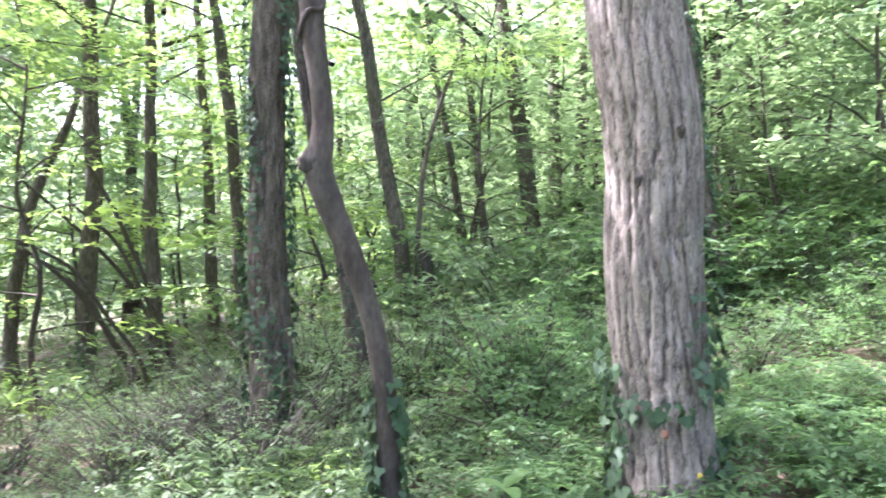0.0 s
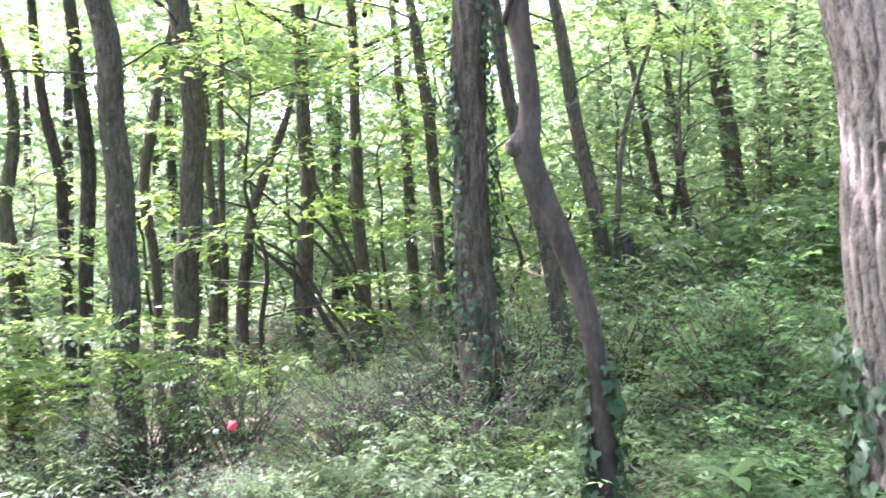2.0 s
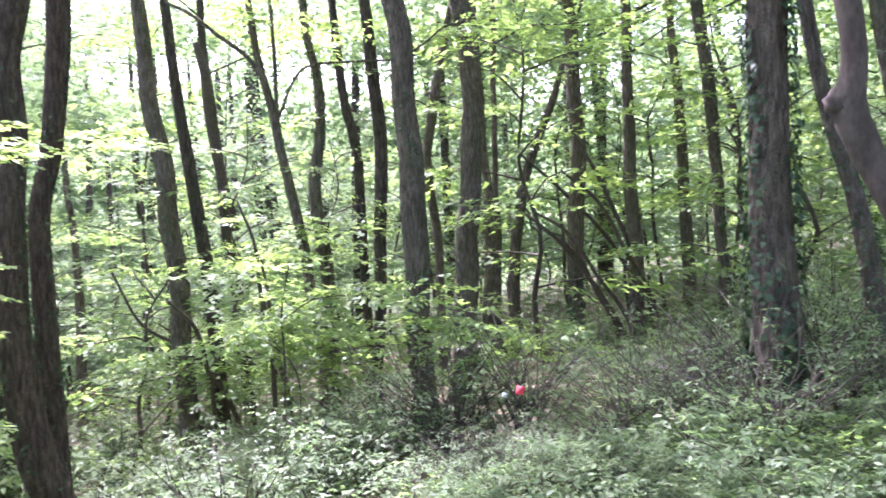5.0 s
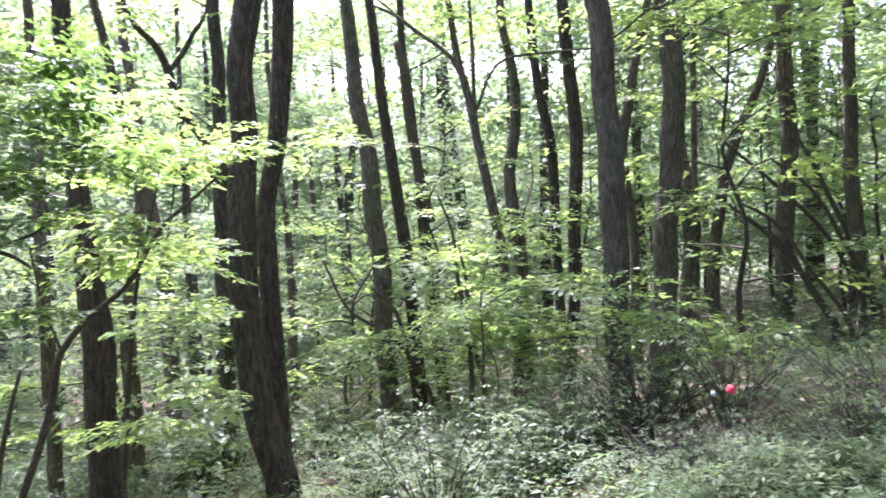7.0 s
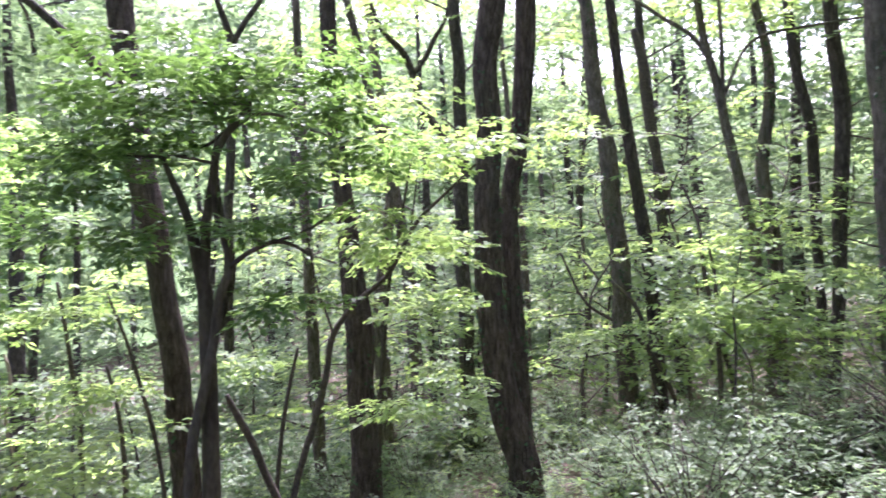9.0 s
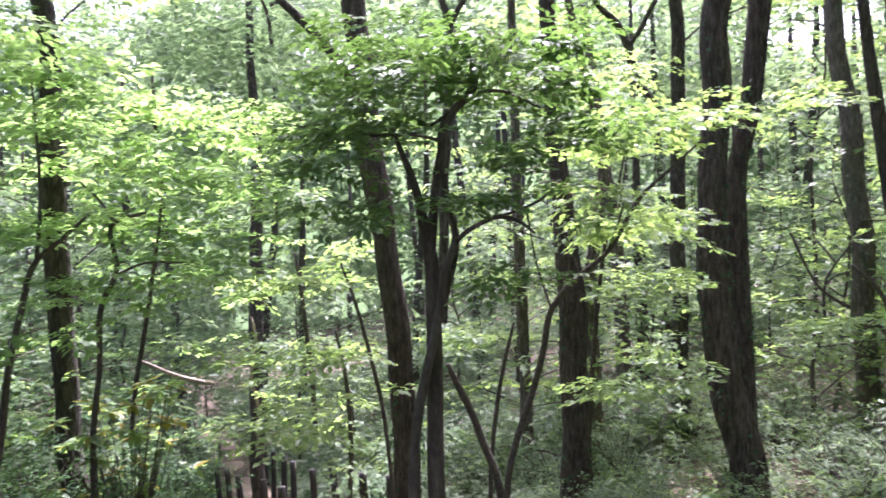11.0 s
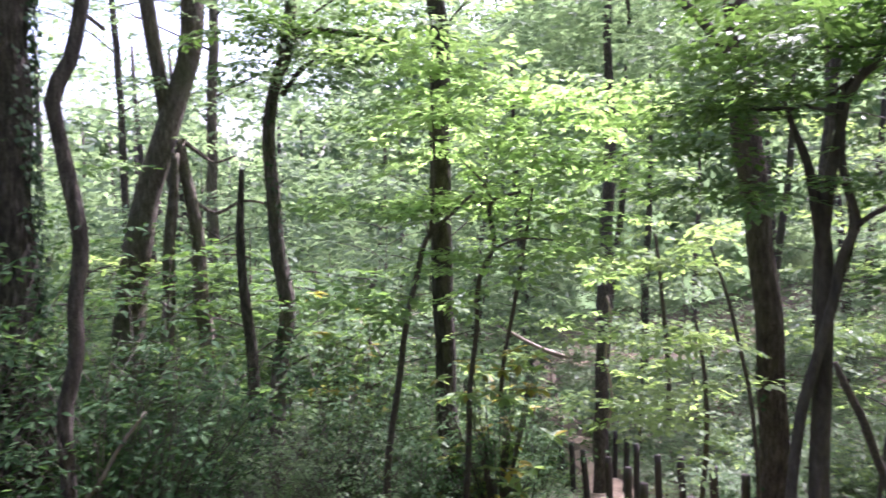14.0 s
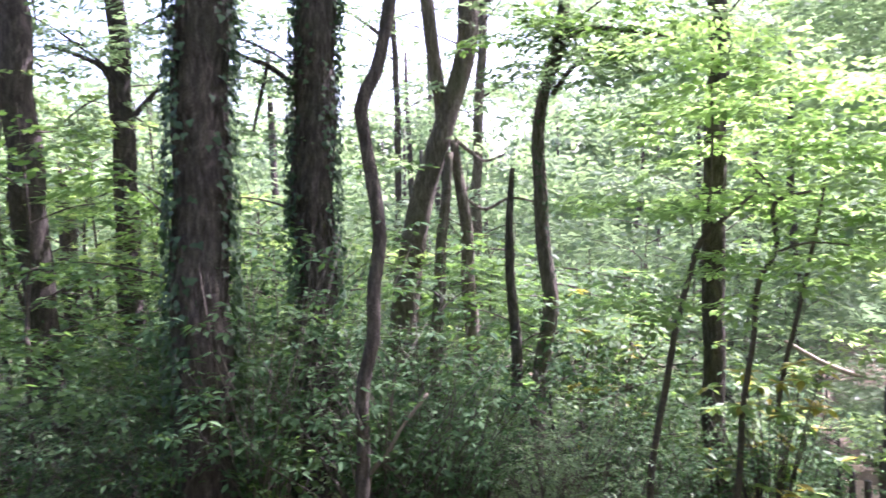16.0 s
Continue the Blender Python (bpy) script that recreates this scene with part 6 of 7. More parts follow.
shaped_tree("leaning_stem", "thin bare dark stem leaning between the trees", "branch", [
    [(-5.92, 4.94, -0.28, 0.026), (-5.98, 4.86, 0.22, 0.026), (-6.06, 4.76, 0.81, 0.023), (-6.09, 4.73, 1.33, 0.017), (-6.17, 4.63, 1.70, 0.011)],
], [
    
], TWIG, LEAF_FRESH, 660)
shaped_tree("leaning_stem", "thin bare dark stem leaning between the trees", "branch", [
    [(-7.04, 5.19, -0.77, 0.029), (-7.16, 5.02, -0.23, 0.029), (-7.31, 4.83, 0.11, 0.023), (-7.58, 4.42, 0.46, 0.016), (-7.73, 4.18, 1.05, 0.013)],
], [
    
], TWIG, LEAF_FRESH, 680)
shaped_tree("tree", "pale slender tree with a long bare side limb", "tree", [
    [(-5.97, 5.48, -0.41, 0.057), (-5.98, 5.47, 0.20, 0.054), (-6.03, 5.42, 0.69, 0.057), (-6.08, 5.37, 1.24, 0.057), (-6.15, 5.30, 1.85, 0.054), (-6.22, 5.22, 2.39, 0.048), (-6.29, 5.14, 2.93, 0.042), (-6.39, 5.03, 3.83, 0.033), (-6.43, 4.98, 4.18, 0.027), (-6.49, 4.91, 4.77, 0.018)],
    [(-6.31, 5.12, 2.99, 0.027), (-6.38, 5.04, 3.17, 0.024), (-6.60, 4.78, 3.45, 0.021), (-6.73, 4.60, 3.63, 0.018), (-6.87, 4.41, 3.74, 0.012)],
    [(-6.20, 5.24, 2.21, 0.024), (-6.22, 5.22, 2.75, 0.024), (-6.22, 5.22, 3.29, 0.021), (-6.23, 5.21, 3.70, 0.018), (-6.25, 5.19, 4.17, 0.012)],
    [(-6.06, 5.39, 1.12, 0.024), (-5.89, 5.56, 1.29, 0.018), (-5.71, 5.73, 1.40, 0.015), (-5.60, 5.83, 1.39, 0.009)],
    [(-6.23, 5.21, 2.54, 0.018), (-6.01, 5.44, 3.10, 0.015), (-5.66, 5.77, 3.16, 0.012), (-5.26, 6.11, 3.17, 0.009)],
], [
    (-6.58, 4.80, 4.18, 0.71, 0.22, 9, 0.55),
    (-6.19, 5.25, 4.05, 0.71, 0.22, 7, 0.55),
    (-5.88, 5.57, 3.45, 0.57, 0.14, 9, 0.47),
    (-6.44, 4.97, 3.59, 0.47, 0.11, 13, 0.47),
    (-5.89, 5.56, 1.41, 0.42, 0.11, 13, 0.47),
], BARK_GREY, LEAF_FRESH, 700)
shaped_tree("tree", "dark tree forking into two bare limbs", "tree", [
    [(-9.91, 4.09, 2.07, 0.052), (-10.00, 3.87, 2.51, 0.052), (-10.08, 3.67, 2.86, 0.052), (-10.14, 3.53, 3.09, 0.052), (-10.17, 3.45, 3.52, 0.055), (-10.21, 3.34, 3.83, 0.048), (-10.30, 3.08, 4.14, 0.036), (-10.34, 2.93, 4.53, 0.028)],
    [(-10.16, 3.46, 3.56, 0.036), (-10.11, 3.61, 3.76, 0.036), (-10.05, 3.76, 4.04, 0.032), (-10.00, 3.88, 4.23, 0.024), (-9.96, 3.98, 4.71, 0.016)],
], [
    (-10.36, 2.88, 4.11, 0.87, 0.24, 26, 0.62),
    (-10.02, 3.82, 4.62, 0.80, 0.24, 19, 0.62),
], BARK_DARK, LEAF_FRESH, 720)
shaped_tree("tree", "large leaning tree with forked trunk and propping stems", "tree", [
    [(-6.33, -6.00, -1.00, 0.163), (-6.38, -5.94, -0.15, 0.163), (-6.43, -5.89, 0.58, 0.151), (-6.49, -5.81, 1.18, 0.139), (-6.57, -5.72, 1.65, 0.127), (-6.67, -5.59, 2.13, 0.121), (-6.76, -5.47, 2.60, 0.109), (-6.84, -5.36, 3.07, 0.112), (-6.87, -5.32, 3.66, 0.118), (-6.90, -5.27, 4.12, 0.109), (-6.95, -5.19, 5.16, 0.085), (-7.00, -5.12, 6.07, 0.036)],
    [(-6.73, -5.58, 2.28, 0.067), (-6.72, -5.60, 2.55, 0.073), (-6.69, -5.65, 3.08, 0.076), (-6.65, -5.70, 3.67, 0.076), (-6.63, -5.73, 4.02, 0.073), (-6.56, -5.81, 5.06, 0.043)],
    [(-6.76, -5.29, -1.01, 0.078), (-6.77, -5.28, -0.16, 0.078), (-6.76, -5.29, 0.45, 0.075), (-6.75, -5.31, 1.05, 0.069), (-6.72, -5.35, 1.64, 0.060), (-6.68, -5.41, 2.18, 0.048)],
    [(-6.44, -5.56, -0.96, 0.071), (-6.46, -5.53, -0.12, 0.071), (-6.48, -5.50, 0.53, 0.065), (-6.51, -5.46, 1.18, 0.059), (-6.55, -5.41, 1.70, 0.050), (-6.57, -5.38, 2.05, 0.041)],
    [(-6.68, -5.41, 2.21, 0.024), (-6.78, -5.27, 2.06, 0.021), (-6.86, -5.15, 1.96, 0.015), (-6.98, -4.97, 2.02, 0.009)],
    [(-6.72, -5.35, 1.61, 0.018), (-6.86, -5.16, 1.45, 0.018), (-7.00, -4.93, 1.56, 0.015), (-7.16, -4.68, 1.51, 0.009)],
], [
    (-6.84, -5.36, 5.39, 1.04, 0.33, 41, 0.70),
    (-6.48, -5.83, 4.92, 0.75, 0.33, 26, 0.70),
    (-7.19, -4.83, 1.93, 0.38, 0.04, 7, 0.39),
    (-6.27, -6.07, 2.02, 0.33, 0.09, 11, 0.39),
    (-7.11, -4.95, 3.30, 0.33, 0.18, 11, 0.43),
    (-7.06, -5.03, 2.17, 0.24, 0.07, 5, 0.39),
    (-6.40, -5.92, 2.96, 0.19, 0.22, 7, 0.39),
], BARK_GREY, LEAF_CANOPY, 740)
shaped_tree("tree", "slim dark tree forking high into two limbs", "tree", [
    [(-8.94, 0.61, 0.04, 0.058), (-8.93, 0.68, 1.29, 0.055), (-8.92, 0.77, 2.47, 0.052), (-8.91, 0.84, 3.55, 0.049), (-8.92, 0.75, 3.89, 0.036), (-8.93, 0.67, 4.19, 0.029)],
    [(-8.91, 0.84, 3.52, 0.036), (-8.89, 0.97, 3.74, 0.032), (-8.85, 1.20, 4.06, 0.026), (-8.82, 1.37, 4.40, 0.019)],
], [
    (-8.91, 0.84, 4.57, 0.81, 0.19, 19, 0.62),
], BARK_DARK, LEAF_CANOPY, 760)
shaped_tree("bough", "thick dark bough reaching out from a tree", "branch", [
    [(-6.74, -0.25, 2.44, 0.036), (-6.74, -0.32, 2.54, 0.038), (-6.74, -0.44, 2.74, 0.041), (-6.73, -0.72, 3.06, 0.036), (-6.71, -0.93, 3.26, 0.031), (-6.68, -1.18, 3.43, 0.022)],
], [
    
], BARK_DARK, LEAF_CANOPY, 780)
shaped_tree("leaning_stem", "thin bare dark stem leaning between the trees", "branch", [
    [(-8.86, 6.71, 1.42, 0.066), (-8.94, 6.60, 2.09, 0.066), (-9.00, 6.53, 2.75, 0.075), (-9.03, 6.48, 3.19, 0.075), (-9.05, 6.46, 3.62, 0.071), (-9.10, 6.39, 4.04, 0.050)],
], [
    
], TWIG, LEAF_FRESH, 800)
shaped_tree("dead_twig_cluster", "pale dead twigs caught against a trunk", "branch", [
    [(-6.33, 1.44, 1.50, 0.009), (-6.36, 1.34, 1.60, 0.009), (-6.39, 1.23, 1.65, 0.007), (-6.42, 1.09, 1.61, 0.005)],
    [(-6.31, 1.51, 1.46, 0.009), (-6.27, 1.62, 1.54, 0.009), (-6.29, 1.56, 1.62, 0.007), (-6.33, 1.45, 1.64, 0.005)],
    [(-6.35, 1.38, 1.54, 0.009), (-6.32, 1.49, 1.59, 0.007), (-6.26, 1.67, 1.56, 0.005)],
], [
    
], DEAD, LEAF_CANOPY, 820)
shaped_tree("bough", "dark leafy bough hanging against the bright sky", "branch", [
    [(-4.35, -5.03, 2.17, 0.036), (-4.24, -5.13, 2.42, 0.027), (-4.10, -5.26, 2.58, 0.020), (-3.94, -5.38, 2.66, 0.013), (-3.83, -5.47, 2.77, 0.009)],
    [(-4.10, -5.26, 2.58, 0.016), (-4.04, -5.30, 2.29, 0.013), (-3.99, -5.34, 2.04, 0.009)],
], [
    (-4.08, -5.27, 2.54, 0.19, 0.16, 13, 0.27),
    (-4.02, -5.32, 2.08, 0.19, 0.13, 13, 0.27),
    (-3.95, -5.37, 2.78, 0.24, 0.11, 11, 0.27),
    (-4.54, -4.85, 2.09, 0.14, 0.11, 7, 0.27),
], BARK_DARK, LEAF_CANOPY, 840)
shaped_tree("bough", "dark leafy bough hanging against the bright sky", "branch", [
    [(-4.76, -8.55, 2.85, 0.048), (-4.64, -8.62, 3.08, 0.034), (-4.46, -8.71, 3.18, 0.024), (-4.20, -8.84, 3.27, 0.017)],
    [(-4.79, -8.53, 2.38, 0.041), (-4.99, -8.42, 2.69, 0.031), (-5.13, -8.33, 2.88, 0.020)],
], [
    (-4.55, -8.66, 3.19, 0.37, 0.20, 13, 0.39),
    (-5.11, -8.34, 3.42, 0.32, 0.20, 13, 0.39),
    (-5.08, -8.36, 2.75, 0.21, 0.24, 9, 0.39),
    (-4.52, -8.68, 2.49, 0.32, 0.16, 9, 0.39),
], BARK_DARK, LEAF_CANOPY, 860)
shaped_tree("bough", "dark leafy bough hanging against the bright sky", "branch", [
    [(-6.27, -4.01, 2.46, 0.026), (-6.36, -3.84, 2.70, 0.021), (-6.49, -3.57, 2.89, 0.015), (-6.60, -3.34, 3.07, 0.010)],
], [
    (-6.43, -3.70, 3.00, 0.32, 0.12, 17, 0.35),
    (-6.57, -3.39, 2.78, 0.32, 0.12, 17, 0.35),
    (-6.32, -3.92, 3.16, 0.24, 0.12, 13, 0.35),
    (-6.17, -4.19, 2.87, 0.20, 0.09, 7, 0.31),
], BARK_DARK, LEAF_CANOPY, 880)
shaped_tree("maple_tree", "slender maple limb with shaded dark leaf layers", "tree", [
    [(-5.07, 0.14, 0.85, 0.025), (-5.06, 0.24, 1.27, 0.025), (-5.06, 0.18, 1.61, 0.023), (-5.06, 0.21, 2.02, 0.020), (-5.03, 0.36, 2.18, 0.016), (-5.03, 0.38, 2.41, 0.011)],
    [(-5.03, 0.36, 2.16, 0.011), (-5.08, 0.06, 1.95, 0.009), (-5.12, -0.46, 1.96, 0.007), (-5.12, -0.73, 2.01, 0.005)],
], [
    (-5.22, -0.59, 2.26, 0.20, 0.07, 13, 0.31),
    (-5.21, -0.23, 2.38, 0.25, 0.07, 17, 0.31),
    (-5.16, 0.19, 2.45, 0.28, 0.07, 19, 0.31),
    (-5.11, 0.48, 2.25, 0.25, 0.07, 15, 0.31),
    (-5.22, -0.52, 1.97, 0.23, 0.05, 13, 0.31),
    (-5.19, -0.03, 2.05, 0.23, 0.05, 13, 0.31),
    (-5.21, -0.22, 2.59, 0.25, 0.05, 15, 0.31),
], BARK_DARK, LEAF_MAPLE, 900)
shaped_tree("bough", "dark leafy bough high over the slope", "branch", [
    [(-6.13, -3.85, 2.90, 0.035), (-6.24, -3.66, 2.98, 0.027), (-6.37, -3.40, 2.95, 0.020), (-6.53, -3.05, 2.87, 0.012)],
], [
    (-6.00, -4.07, 2.97, 0.27, 0.12, 17, 0.39),
    (-6.26, -3.63, 2.96, 0.35, 0.12, 20, 0.39),
    (-6.50, -3.12, 3.03, 0.31, 0.12, 17, 0.39),
    (-6.40, -3.34, 2.79, 0.31, 0.06, 11, 0.35),
    (-5.97, -4.12, 2.67, 0.19, 0.06, 5, 0.35),
], BARK_DARK, LEAF_MAPLE, 920)


# ---- the fenced path ----
def fence_post(x, y, z, h, lean):
    root = new("fence_post", tube_mesh("fence_post", [[(0, 0, -0.3, 0.055), (0, 0, h * 0.5, 0.053), (0, 0, h, 0.05)]], POST_WOOD, 10, 12, int(abs(x * 100)), lump=0.03))
    root.matrix_basis = pose(x, y, z, lean, lean * 0.6, x * 90)
    return tagged(root, "dark round weathered wooden fence post beside the path", "fence post", "fence posts")


fence_post(-9.41, -0.05, -2.51, 0.77, -2.0)
fence_post(-10.22, -0.40, -2.85, 0.89, 2.0)
fence_post(-11.22, -0.77, -3.27, 1.06, -2.0)
fence_post(-12.01, -1.11, -3.60, 1.14, 1.0)
fence_post(-13.18, -1.52, -3.83, 1.13, 2.0)
fence_post(-14.36, -1.82, -4.04, 1.10, 2.0)
fence_post(-15.84, -2.15, -4.29, 0.97, -2.0)
fence_post(-17.31, -2.46, -4.54, 0.90, -1.0)
fence_post(-18.78, -2.81, -4.78, 0.78, -2.0)
fence_post(-14.25, -2.75, -4.10, 1.02, -2.0)
fence_post(-12.30, -2.24, -3.77, 1.21, 2.0)
fence_post(-11.35, -1.80, -3.43, 1.10, -1.0)
fence_post(-9.98, -1.44, -2.89, 0.92, 2.0)
fence_post(-15.69, -3.20, -4.34, 0.79, 2.0)
fence_post(-8.62, -0.64, -2.30, 0.54, 1.0)
fence_post(-9.00, -1.17, -2.49, 0.71, -2.0)


def path():
    u = np.linspace(0, 1, 40)[:, None]
    s = np.linspace(-1, 1, 9)[None, :]
    x = -8.5 - 14 * u + 0 * s
    y = -0.5 - 3.74 * u + 0.42 * s * (1 + 0.2 * np.sin(u * 20))
    v = np.stack([x, y, ground_z(x, y) + 0.03 - 0.02 * np.abs(s)], -1).reshape(-1, 3)
    i, j = np.meshgrid(np.arange(39), np.arange(8), indexing="ij")
    a = (i * 9 + j).ravel()
    return tagged(new("path", mesh_from("path", v, np.stack([a, a + 1, a + 10, a + 9], -1), DIRT)), "pale trodden earth footpath between two rows of posts", "path", kind="structure")


path()


# ---- small things ----
def lump_mesh(name, r, mat, seed, squash=(1, 1, 1), rough=0.25, n=14):
    rg = np.random.default_rng(seed)
    bm = bmesh.new()
    bmesh.ops.create_uvsphere(bm, u_segments=n, v_segments=n // 2 + 2, radius=r)
    k = rg.uniform(2, 5, 3) / r
    for v in bm.verts:
        s = 1 + rough * math.sin(v.co.x * k[0] + 1) * math.cos(v.co.y * k[1]) + rough * 0.6 * math.sin(v.co.z * k[2] * 1.7)
        v.co = Vector((v.co.x * squash[0], v.co.y * squash[1], v.co.z * squash[2])) * s
    me = bpy.data.meshes.new(name)
    bm.to_mesh(me)
    bm.free()
    me.polygons.foreach_set("use_smooth", np.ones(len(me.polygons), bool))
    me.materials.append(mat)
    return me


def on_trunk(tree, name, me, at, label):
    """A small feature grown onto the trunk of a tree."""
    trunk = [o for o in tree.children if o.name.startswith("trunk")][0]
    ob = part(name, me, trunk, label)
    ob.location = Vector(at) - tree.location
    return ob


def crumpled(name, size, mat, seed, label, category, at):
    """A scrap of thin stuff, creased, caught among the plants."""
    rg = np.random.default_rng(seed)
    n = 9
    g = np.linspace(-0.5, 0.5, n)
    X, Y = np.meshgrid(g, g)
    Z = 0.35 * np.sin(5 * X + 2) * np.cos(4 * Y) + rg.normal(0, 0.09, X.shape) - 0.5 * (X**2 + Y**2)
    v = size * np.stack([X + rg.normal(0, 0.03, X.shape), Y + rg.normal(0, 0.03, X.shape), Z], -1).reshape(-1, 3)
    i, j = np.meshgrid(np.arange(n - 1), np.arange(n - 1), indexing="ij")
    a = (i * n + j).ravel()
    ob = new(name, mesh_from(name, v, np.stack([a, a + 1, a + n + 1, a + n], -1), mat))
    ob.matrix_basis = pose(*at, 70, 15, 30)
    return tagged(ob, label, category)


RED = plain_material("red_cloth", (0.66, 0.05, 0.09), (0.80, 0.09, 0.13), 30.0, 0.6)
DEAD_LEAF = plain_material("dead_leaf_brown", (0.15, 0.06, 0.03), (0.27, 0.13, 0.08), 40.0, 0.7)
YELLOW_LEAF = plain_material("yellow_leaf_skin", (0.50, 0.36, 0.03), (0.65, 0.50, 0.06), 40.0, 0.6)
PALE_BLUE = plain_material("pale_blue_plastic", (0.45, 0.58, 0.62), (0.62, 0.72, 0.75), 12.0, 0.4)


def stick(name, ctrl, mat, label, category, seed=1):
    x, y, z, _ = ctrl[0]
    ob = new(name, tube_mesh(name, [[(c[0] - x, c[1] - y, c[2] - z, c[3]) for c in ctrl]], mat, 14, 7, seed, lump=0.06))
    ob.location = (x, y, z)
    return tagged(ob, label, category)


def broad_plant(x, y, count, length, label):
    """A plant with a few large soft leaves."""
    z = float(ground_z(x, y))
    root = new("broad_leaf_plant")
    root.location = (x, y, z)
    part("stem", tube_mesh("stem", [[(0, 0, -0.05, 0.008), (0.01, 0, 0.1, 0.007), (0.0, 0.01, 0.27, 0.005)]], TWIG, 6, 6, 3), root)
    for k in range(count):
        a = k * 2.3 + 0.4
        up = 0.75 if k == 0 else 0.35
        n = 9
        vs, fs = [], []
        for i in range(n):
            u = i / (n - 1)
            w = length * 0.2 * math.sin(math.pi * min(1, u * 0.96 + 0.04)) ** 0.8
            cx, cz = length * u * math.cos(up), 0.27 + length * (math.sin(up) * u - 0.35 * u * u)
            for s, lift in ((-1, 0.25), (0, 0), (1, 0.25)):
                vs.append((cx * math.cos(a) - s * w * math.sin(a), cx * math.sin(a) + s * w * math.cos(a), cz + lift * w))
        for i in range(n - 1):
            for s in range(2):
                q = i * 3 + s
                fs.append((q, q + 1, q + 4, q + 3))
        part("leaf", mesh_from("leaf", vs, fs, LEAF_FRESH), root)
    return tagged(root, label, "plant")


def rosette_shrub(x, y, height, whorls, seed, label):
    """An evergreen shrub whose long leaves stand in whorls at the ends of its shoots."""
    rg = np.random.default_rng(seed)
    z = float(ground_z(x, y))
    root = new("rhododendron")
    root.location = (x, y, z)
    cs, P, D, N, S, gold = [], [], [], [], [], []
    for k in range(whorls):
        a, s, h = rg.uniform(0, 6.28), rg.uniform(0.1, 0.5), height * rg.uniform(0.2, 1.0)
        tip = np.array([math.cos(a) * s, math.sin(a) * s, h])
        cs.append([(0, 0, -0.1, 0.007), (tip[0] * 0.4, tip[1] * 0.4, h * 0.5, 0.005), (*tip, 0.003)])
        for q in range(9):
            b = q * 0.7 + rg.uniform(-0.2, 0.2)
            P.append(tip)
            D.append((math.cos(b), math.sin(b), rg.uniform(-0.7, 0.5)))
            N.append((rg.normal(0, 0.2), rg.normal(0, 0.2), 1))
            S.append(rg.uniform(0.09, 0.15))
            gold.append(rg.uniform() < (0.6 if k % 4 == 0 else 0.12))
    P, D, N, S, gold = np.array(P), np.array(D), np.array(N), np.array(S), np.array(gold)
    part("stem", tube_mesh("stem", cs, TWIG, 6, 5, seed), root, kind="stuff")
    for nm, m, mat in (("foliage", ~gold, LEAF_FRESH), ("yellowing_foliage", gold, LEAF_GOLD)):
        v, f = leaf_arrays(P[m], D[m], N[m], S[m], OVAL, OVAL_F)
        part(nm, mesh_from(nm, v, f, mat, False), root, "yellow and orange old leaves" if nm[0] == "y" else "")
    return tagged(root, label, "shrub")


crumpled("red_scrap", 0.056, RED, 5, "crumpled bright red cloth scrap caught in a bush", "scrap", (-2.76, 4.12, 0.33))
crumpled("plastic_scrap", 0.03, PALE_BLUE, 6, "pale blue plastic scrap caught in a bush", "scrap", (-2.87, 4.10, 0.29))
broad_plant(0.15, 3.38, 4, 0.19, "low plant with a few large pale green leaves")
rosette_shrub(-6.20, -2.15, 1.8, 62, 71, "evergreen shrub with whorls of green and yellowing leaves")
rosette_shrub(-7.17, -4.04, 2.6, 46, 72, "tall evergreen shrub with orange and green whorled leaves")
stick("dead_branch", [(-7.40, -2.32, 0.22, 0.014), (-7.47, -2.01, 0.04, 0.019), (-7.51, -1.80, -0.04, 0.019), (-7.52, -1.72, -0.06, 0.008)], DEAD, "pale dead branch lying across leafy stems", "branch")
stick("hanging_vine", [(-8.37, -1.48, -0.98, 0.015), (-8.37, -1.43, -0.60, 0.015), (-8.36, -1.49, -0.23, 0.015), (-8.37, -1.43, 0.26, 0.018), (-8.37, -1.46, 0.44, 0.012)], DEAD, "pale bare vine hanging beside the path", "vine")
stick("hanging_vine", [(-3.42, -3.70, -0.21, 0.013), (-3.44, -3.69, -0.08, 0.013), (-3.51, -3.60, 0.07, 0.013), (-3.55, -3.56, 0.17, 0.011), (-3.66, -3.43, 0.39, 0.010)], DEAD, "pale bent vine stem in the shrubs", "vine")
on_trunk(pale_tree, "bark_knot", lump_mesh("bark_knot", 0.02, BARK_DARK, 0, (1, 0.7, 1.3)), (0.729, 3.300, 1.804), "small dark knot in the bark")
on_trunk(pale_tree, "bark_knot", lump_mesh("bark_knot", 0.02, BARK_DARK, 1, (1, 0.7, 1.3)), (0.906, 3.277, 2.011), "small dark knot in the bark")
on_trunk(crooked_tree, "burl", lump_mesh("burl", 0.055, BARK_SMOOTH, 4, (1, 0.9, 1.2), 0.2), (-0.796, 3.634, 1.923), "swollen burl on the bend")
crumpled("dead_leaf", 0.036, DEAD_LEAF, 8, "curled orange-brown dead leaf caught on the bark", "leaf", (0.830, 3.215, 0.712))
crumpled("yellow_leaf", 0.036, YELLOW_LEAF, 9, "bright yellow fallen leaf caught in the ivy", "leaf", (0.984, 3.255, 0.527))
plant("bush", BUSHES[3], pose(-16.47, -4.79, -4.54, 0, 0, 200) @ Matrix.Scale(1.19, 4), "low bright green herbs beside the path", "bush", "undergrowth bushes")
plant("bush", BUSHES[1], pose(-17.60, -4.53, -4.70, 0, 0, 240) @ Matrix.Scale(0.94, 4), "low bright green herbs beside the path", "bush", "undergrowth bushes")
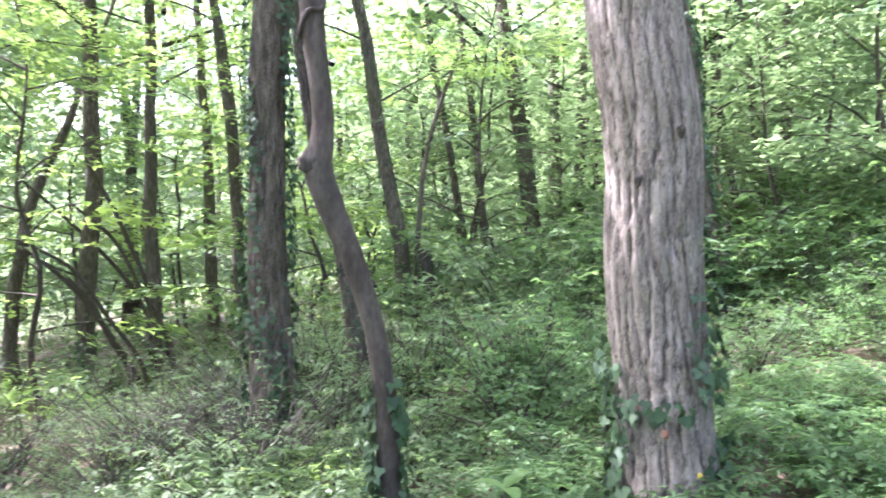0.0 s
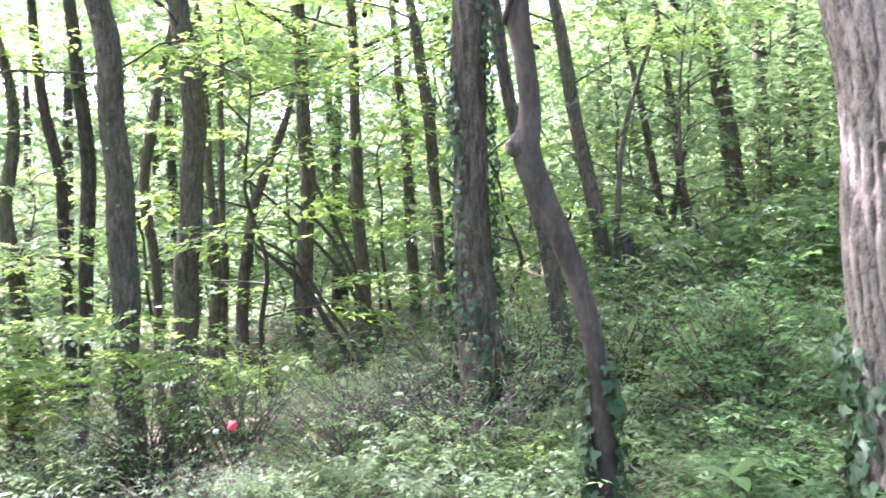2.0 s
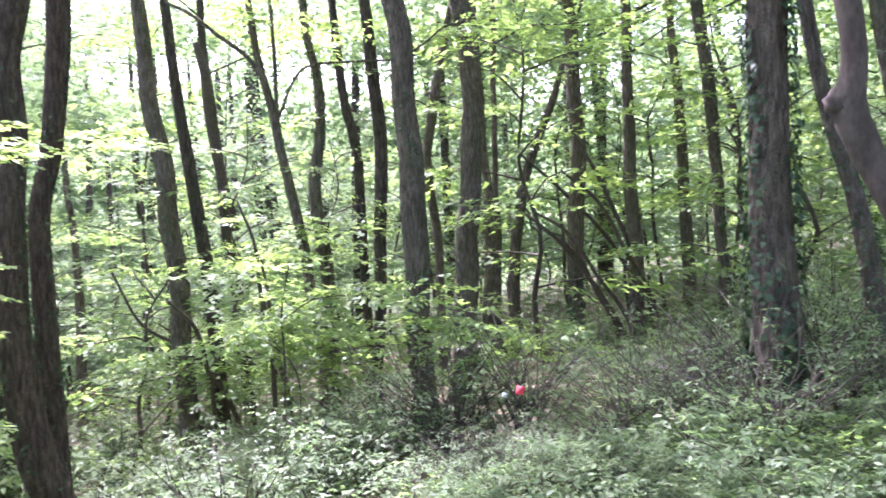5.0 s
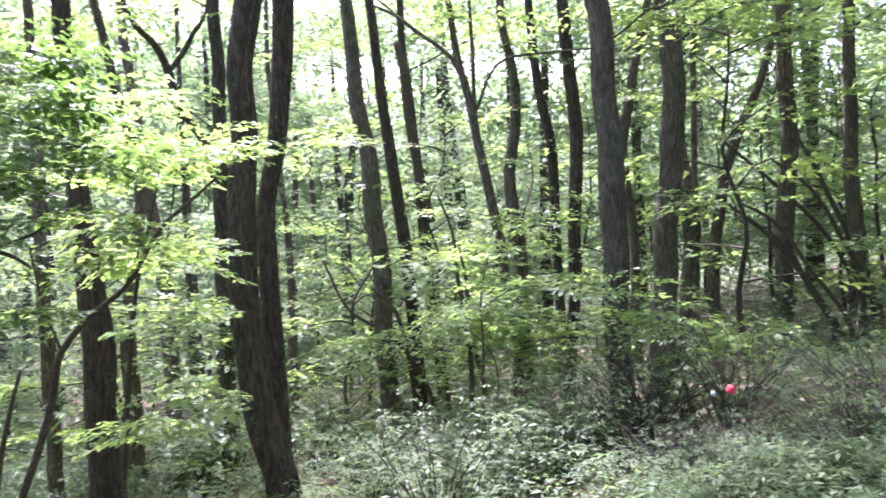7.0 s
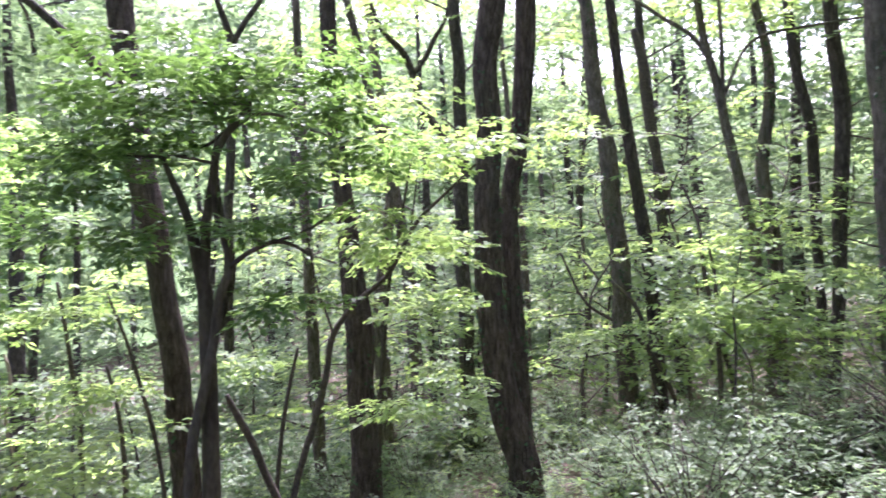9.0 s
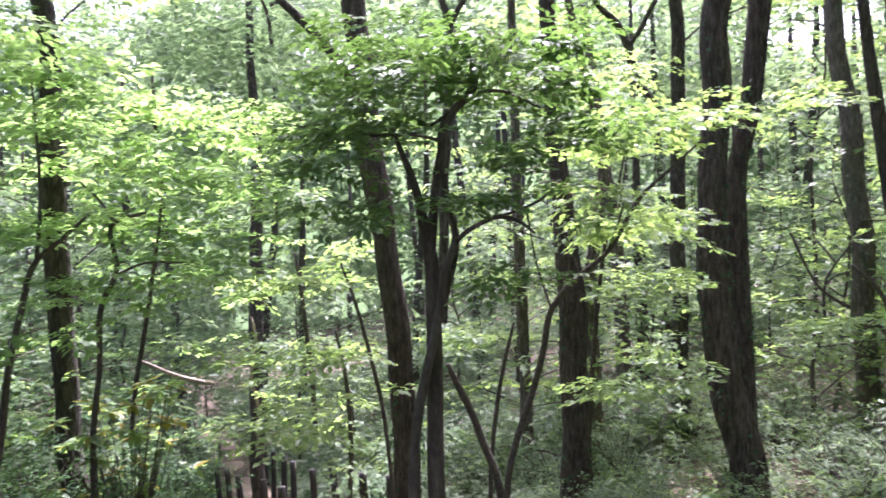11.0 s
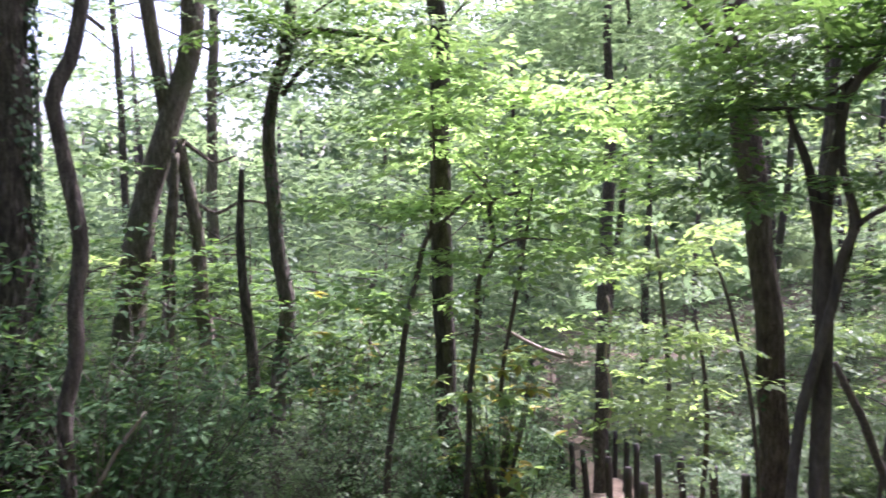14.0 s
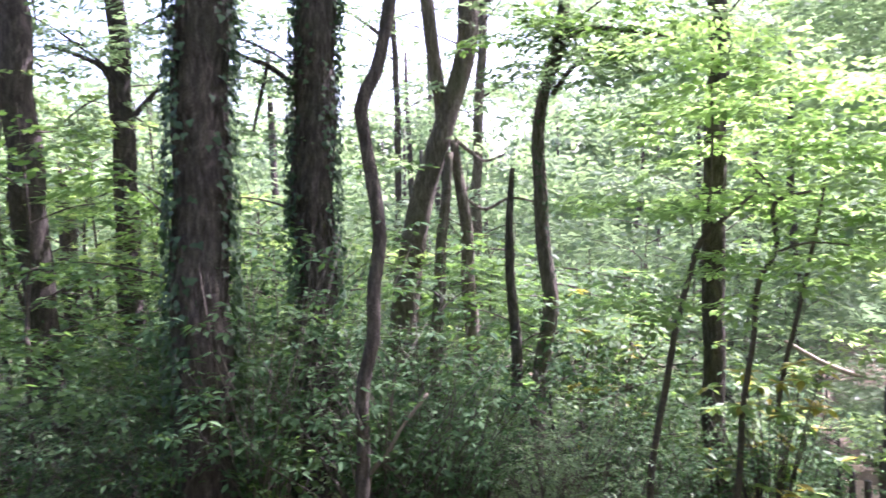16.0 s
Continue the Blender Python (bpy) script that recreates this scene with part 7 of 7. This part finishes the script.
plant("bush", BUSHES[3], pose(-16.17, -3.71, -4.44, 0, 0, 280) @ Matrix.Scale(1.02, 4), "low bright green herbs beside the path", "bush", "undergrowth bushes")
plant("bush", BUSHES[1], pose(-18.42, -3.86, -4.79, 0, 0, 300) @ Matrix.Scale(0.85, 4), "low bright green herbs beside the path", "bush", "undergrowth bushes")
plant("bush", BUSHES[1], pose(-15.25, -4.13, -4.33, 0, 0, 230) @ Matrix.Scale(0.85, 4), "low bright green herbs beside the path", "bush", "undergrowth bushes")
plant("bush", BUSHES[3], pose(-14.67, -2.98, -4.18, 0, 0, 320) @ Matrix.Scale(0.94, 4), "low bright green herbs beside the path", "bush", "undergrowth bushes")
plant("bush", BUSHES[1], pose(-15.23, -1.45, -4.13, 0, 0, 100) @ Matrix.Scale(0.60, 4), "low bright green herbs beside the path", "bush", "undergrowth bushes")
plant("bush", BUSHES[3], pose(-14.05, -1.07, -3.90, 0, 0, 130) @ Matrix.Scale(0.60, 4), "low bright green herbs beside the path", "bush", "undergrowth bushes")
plant("bush", BUSHES[1], pose(-14.14, -0.54, -3.84, 0, 0, 180) @ Matrix.Scale(0.66, 4), "low bright green herbs beside the path", "bush", "undergrowth bushes")
plant("bush", BUSHES[3], pose(-13.33, -0.10, -3.64, 0, 0, 225) @ Matrix.Scale(0.72, 4), "low bright green herbs beside the path", "bush", "undergrowth bushes")
plant("bush", BUSHES[3], pose(-16.51, -1.76, -4.35, 0, 0, 80) @ Matrix.Scale(0.60, 4), "low bright green herbs beside the path", "bush", "undergrowth bushes")
plant("bush", BUSHES[1], pose(-15.75, -1.00, -4.15, 0, 0, 140) @ Matrix.Scale(0.60, 4), "low bright green herbs beside the path", "bush", "undergrowth bushes")
plant("bush", BUSHES[1], pose(-19.86, -4.72, -5.05, 0, 0, 260) @ Matrix.Scale(1.02, 4), "low bright green herbs beside the path", "bush", "undergrowth bushes")
plant("bush", BUSHES[1], pose(-13.75, 0.38, -3.59, 0, 0, 270) @ Matrix.Scale(0.72, 4), "low bright green herbs beside the path", "bush", "undergrowth bushes")
plant("bush", BUSHES[1], pose(-19.77, -5.62, -5.07, 0, 0, 200) @ Matrix.Scale(1.19, 4), "low bright green herbs beside the path", "bush", "undergrowth bushes")



def clasping_vine(tree, axis, turns, reach, thick):
    """A woody vine wound round the upper trunk of a tree."""
    p = curve_points([(x - tree.location.x, y - tree.location.y, z - tree.location.z, r) for x, y, z, r in axis], 30)
    a = np.linspace(0.4, 0.4 + turns * 2 * math.pi, 30)
    c = [(q[0] + reach * math.cos(b), q[1] + reach * math.sin(b), q[2] + 0.02 * math.sin(3 * b), thick) for q, b in zip(p, a)]
    trunk = [o for o in tree.children if o.name.startswith("trunk")][0]
    return part("vine", tube_mesh("vine", [c], BARK_SMOOTH, 90, 8, 77, lump=0.08), trunk, "woody vine wound round the trunk")


clasping_vine(crooked_tree, [(-0.75, 3.675, 2.40, 0.05), (-0.78, 3.67, 2.56, 0.05), (-0.81, 3.66, 2.95, 0.05), (-0.83, 3.655, 3.2, 0.05)], 2.3, 0.066, 0.013)
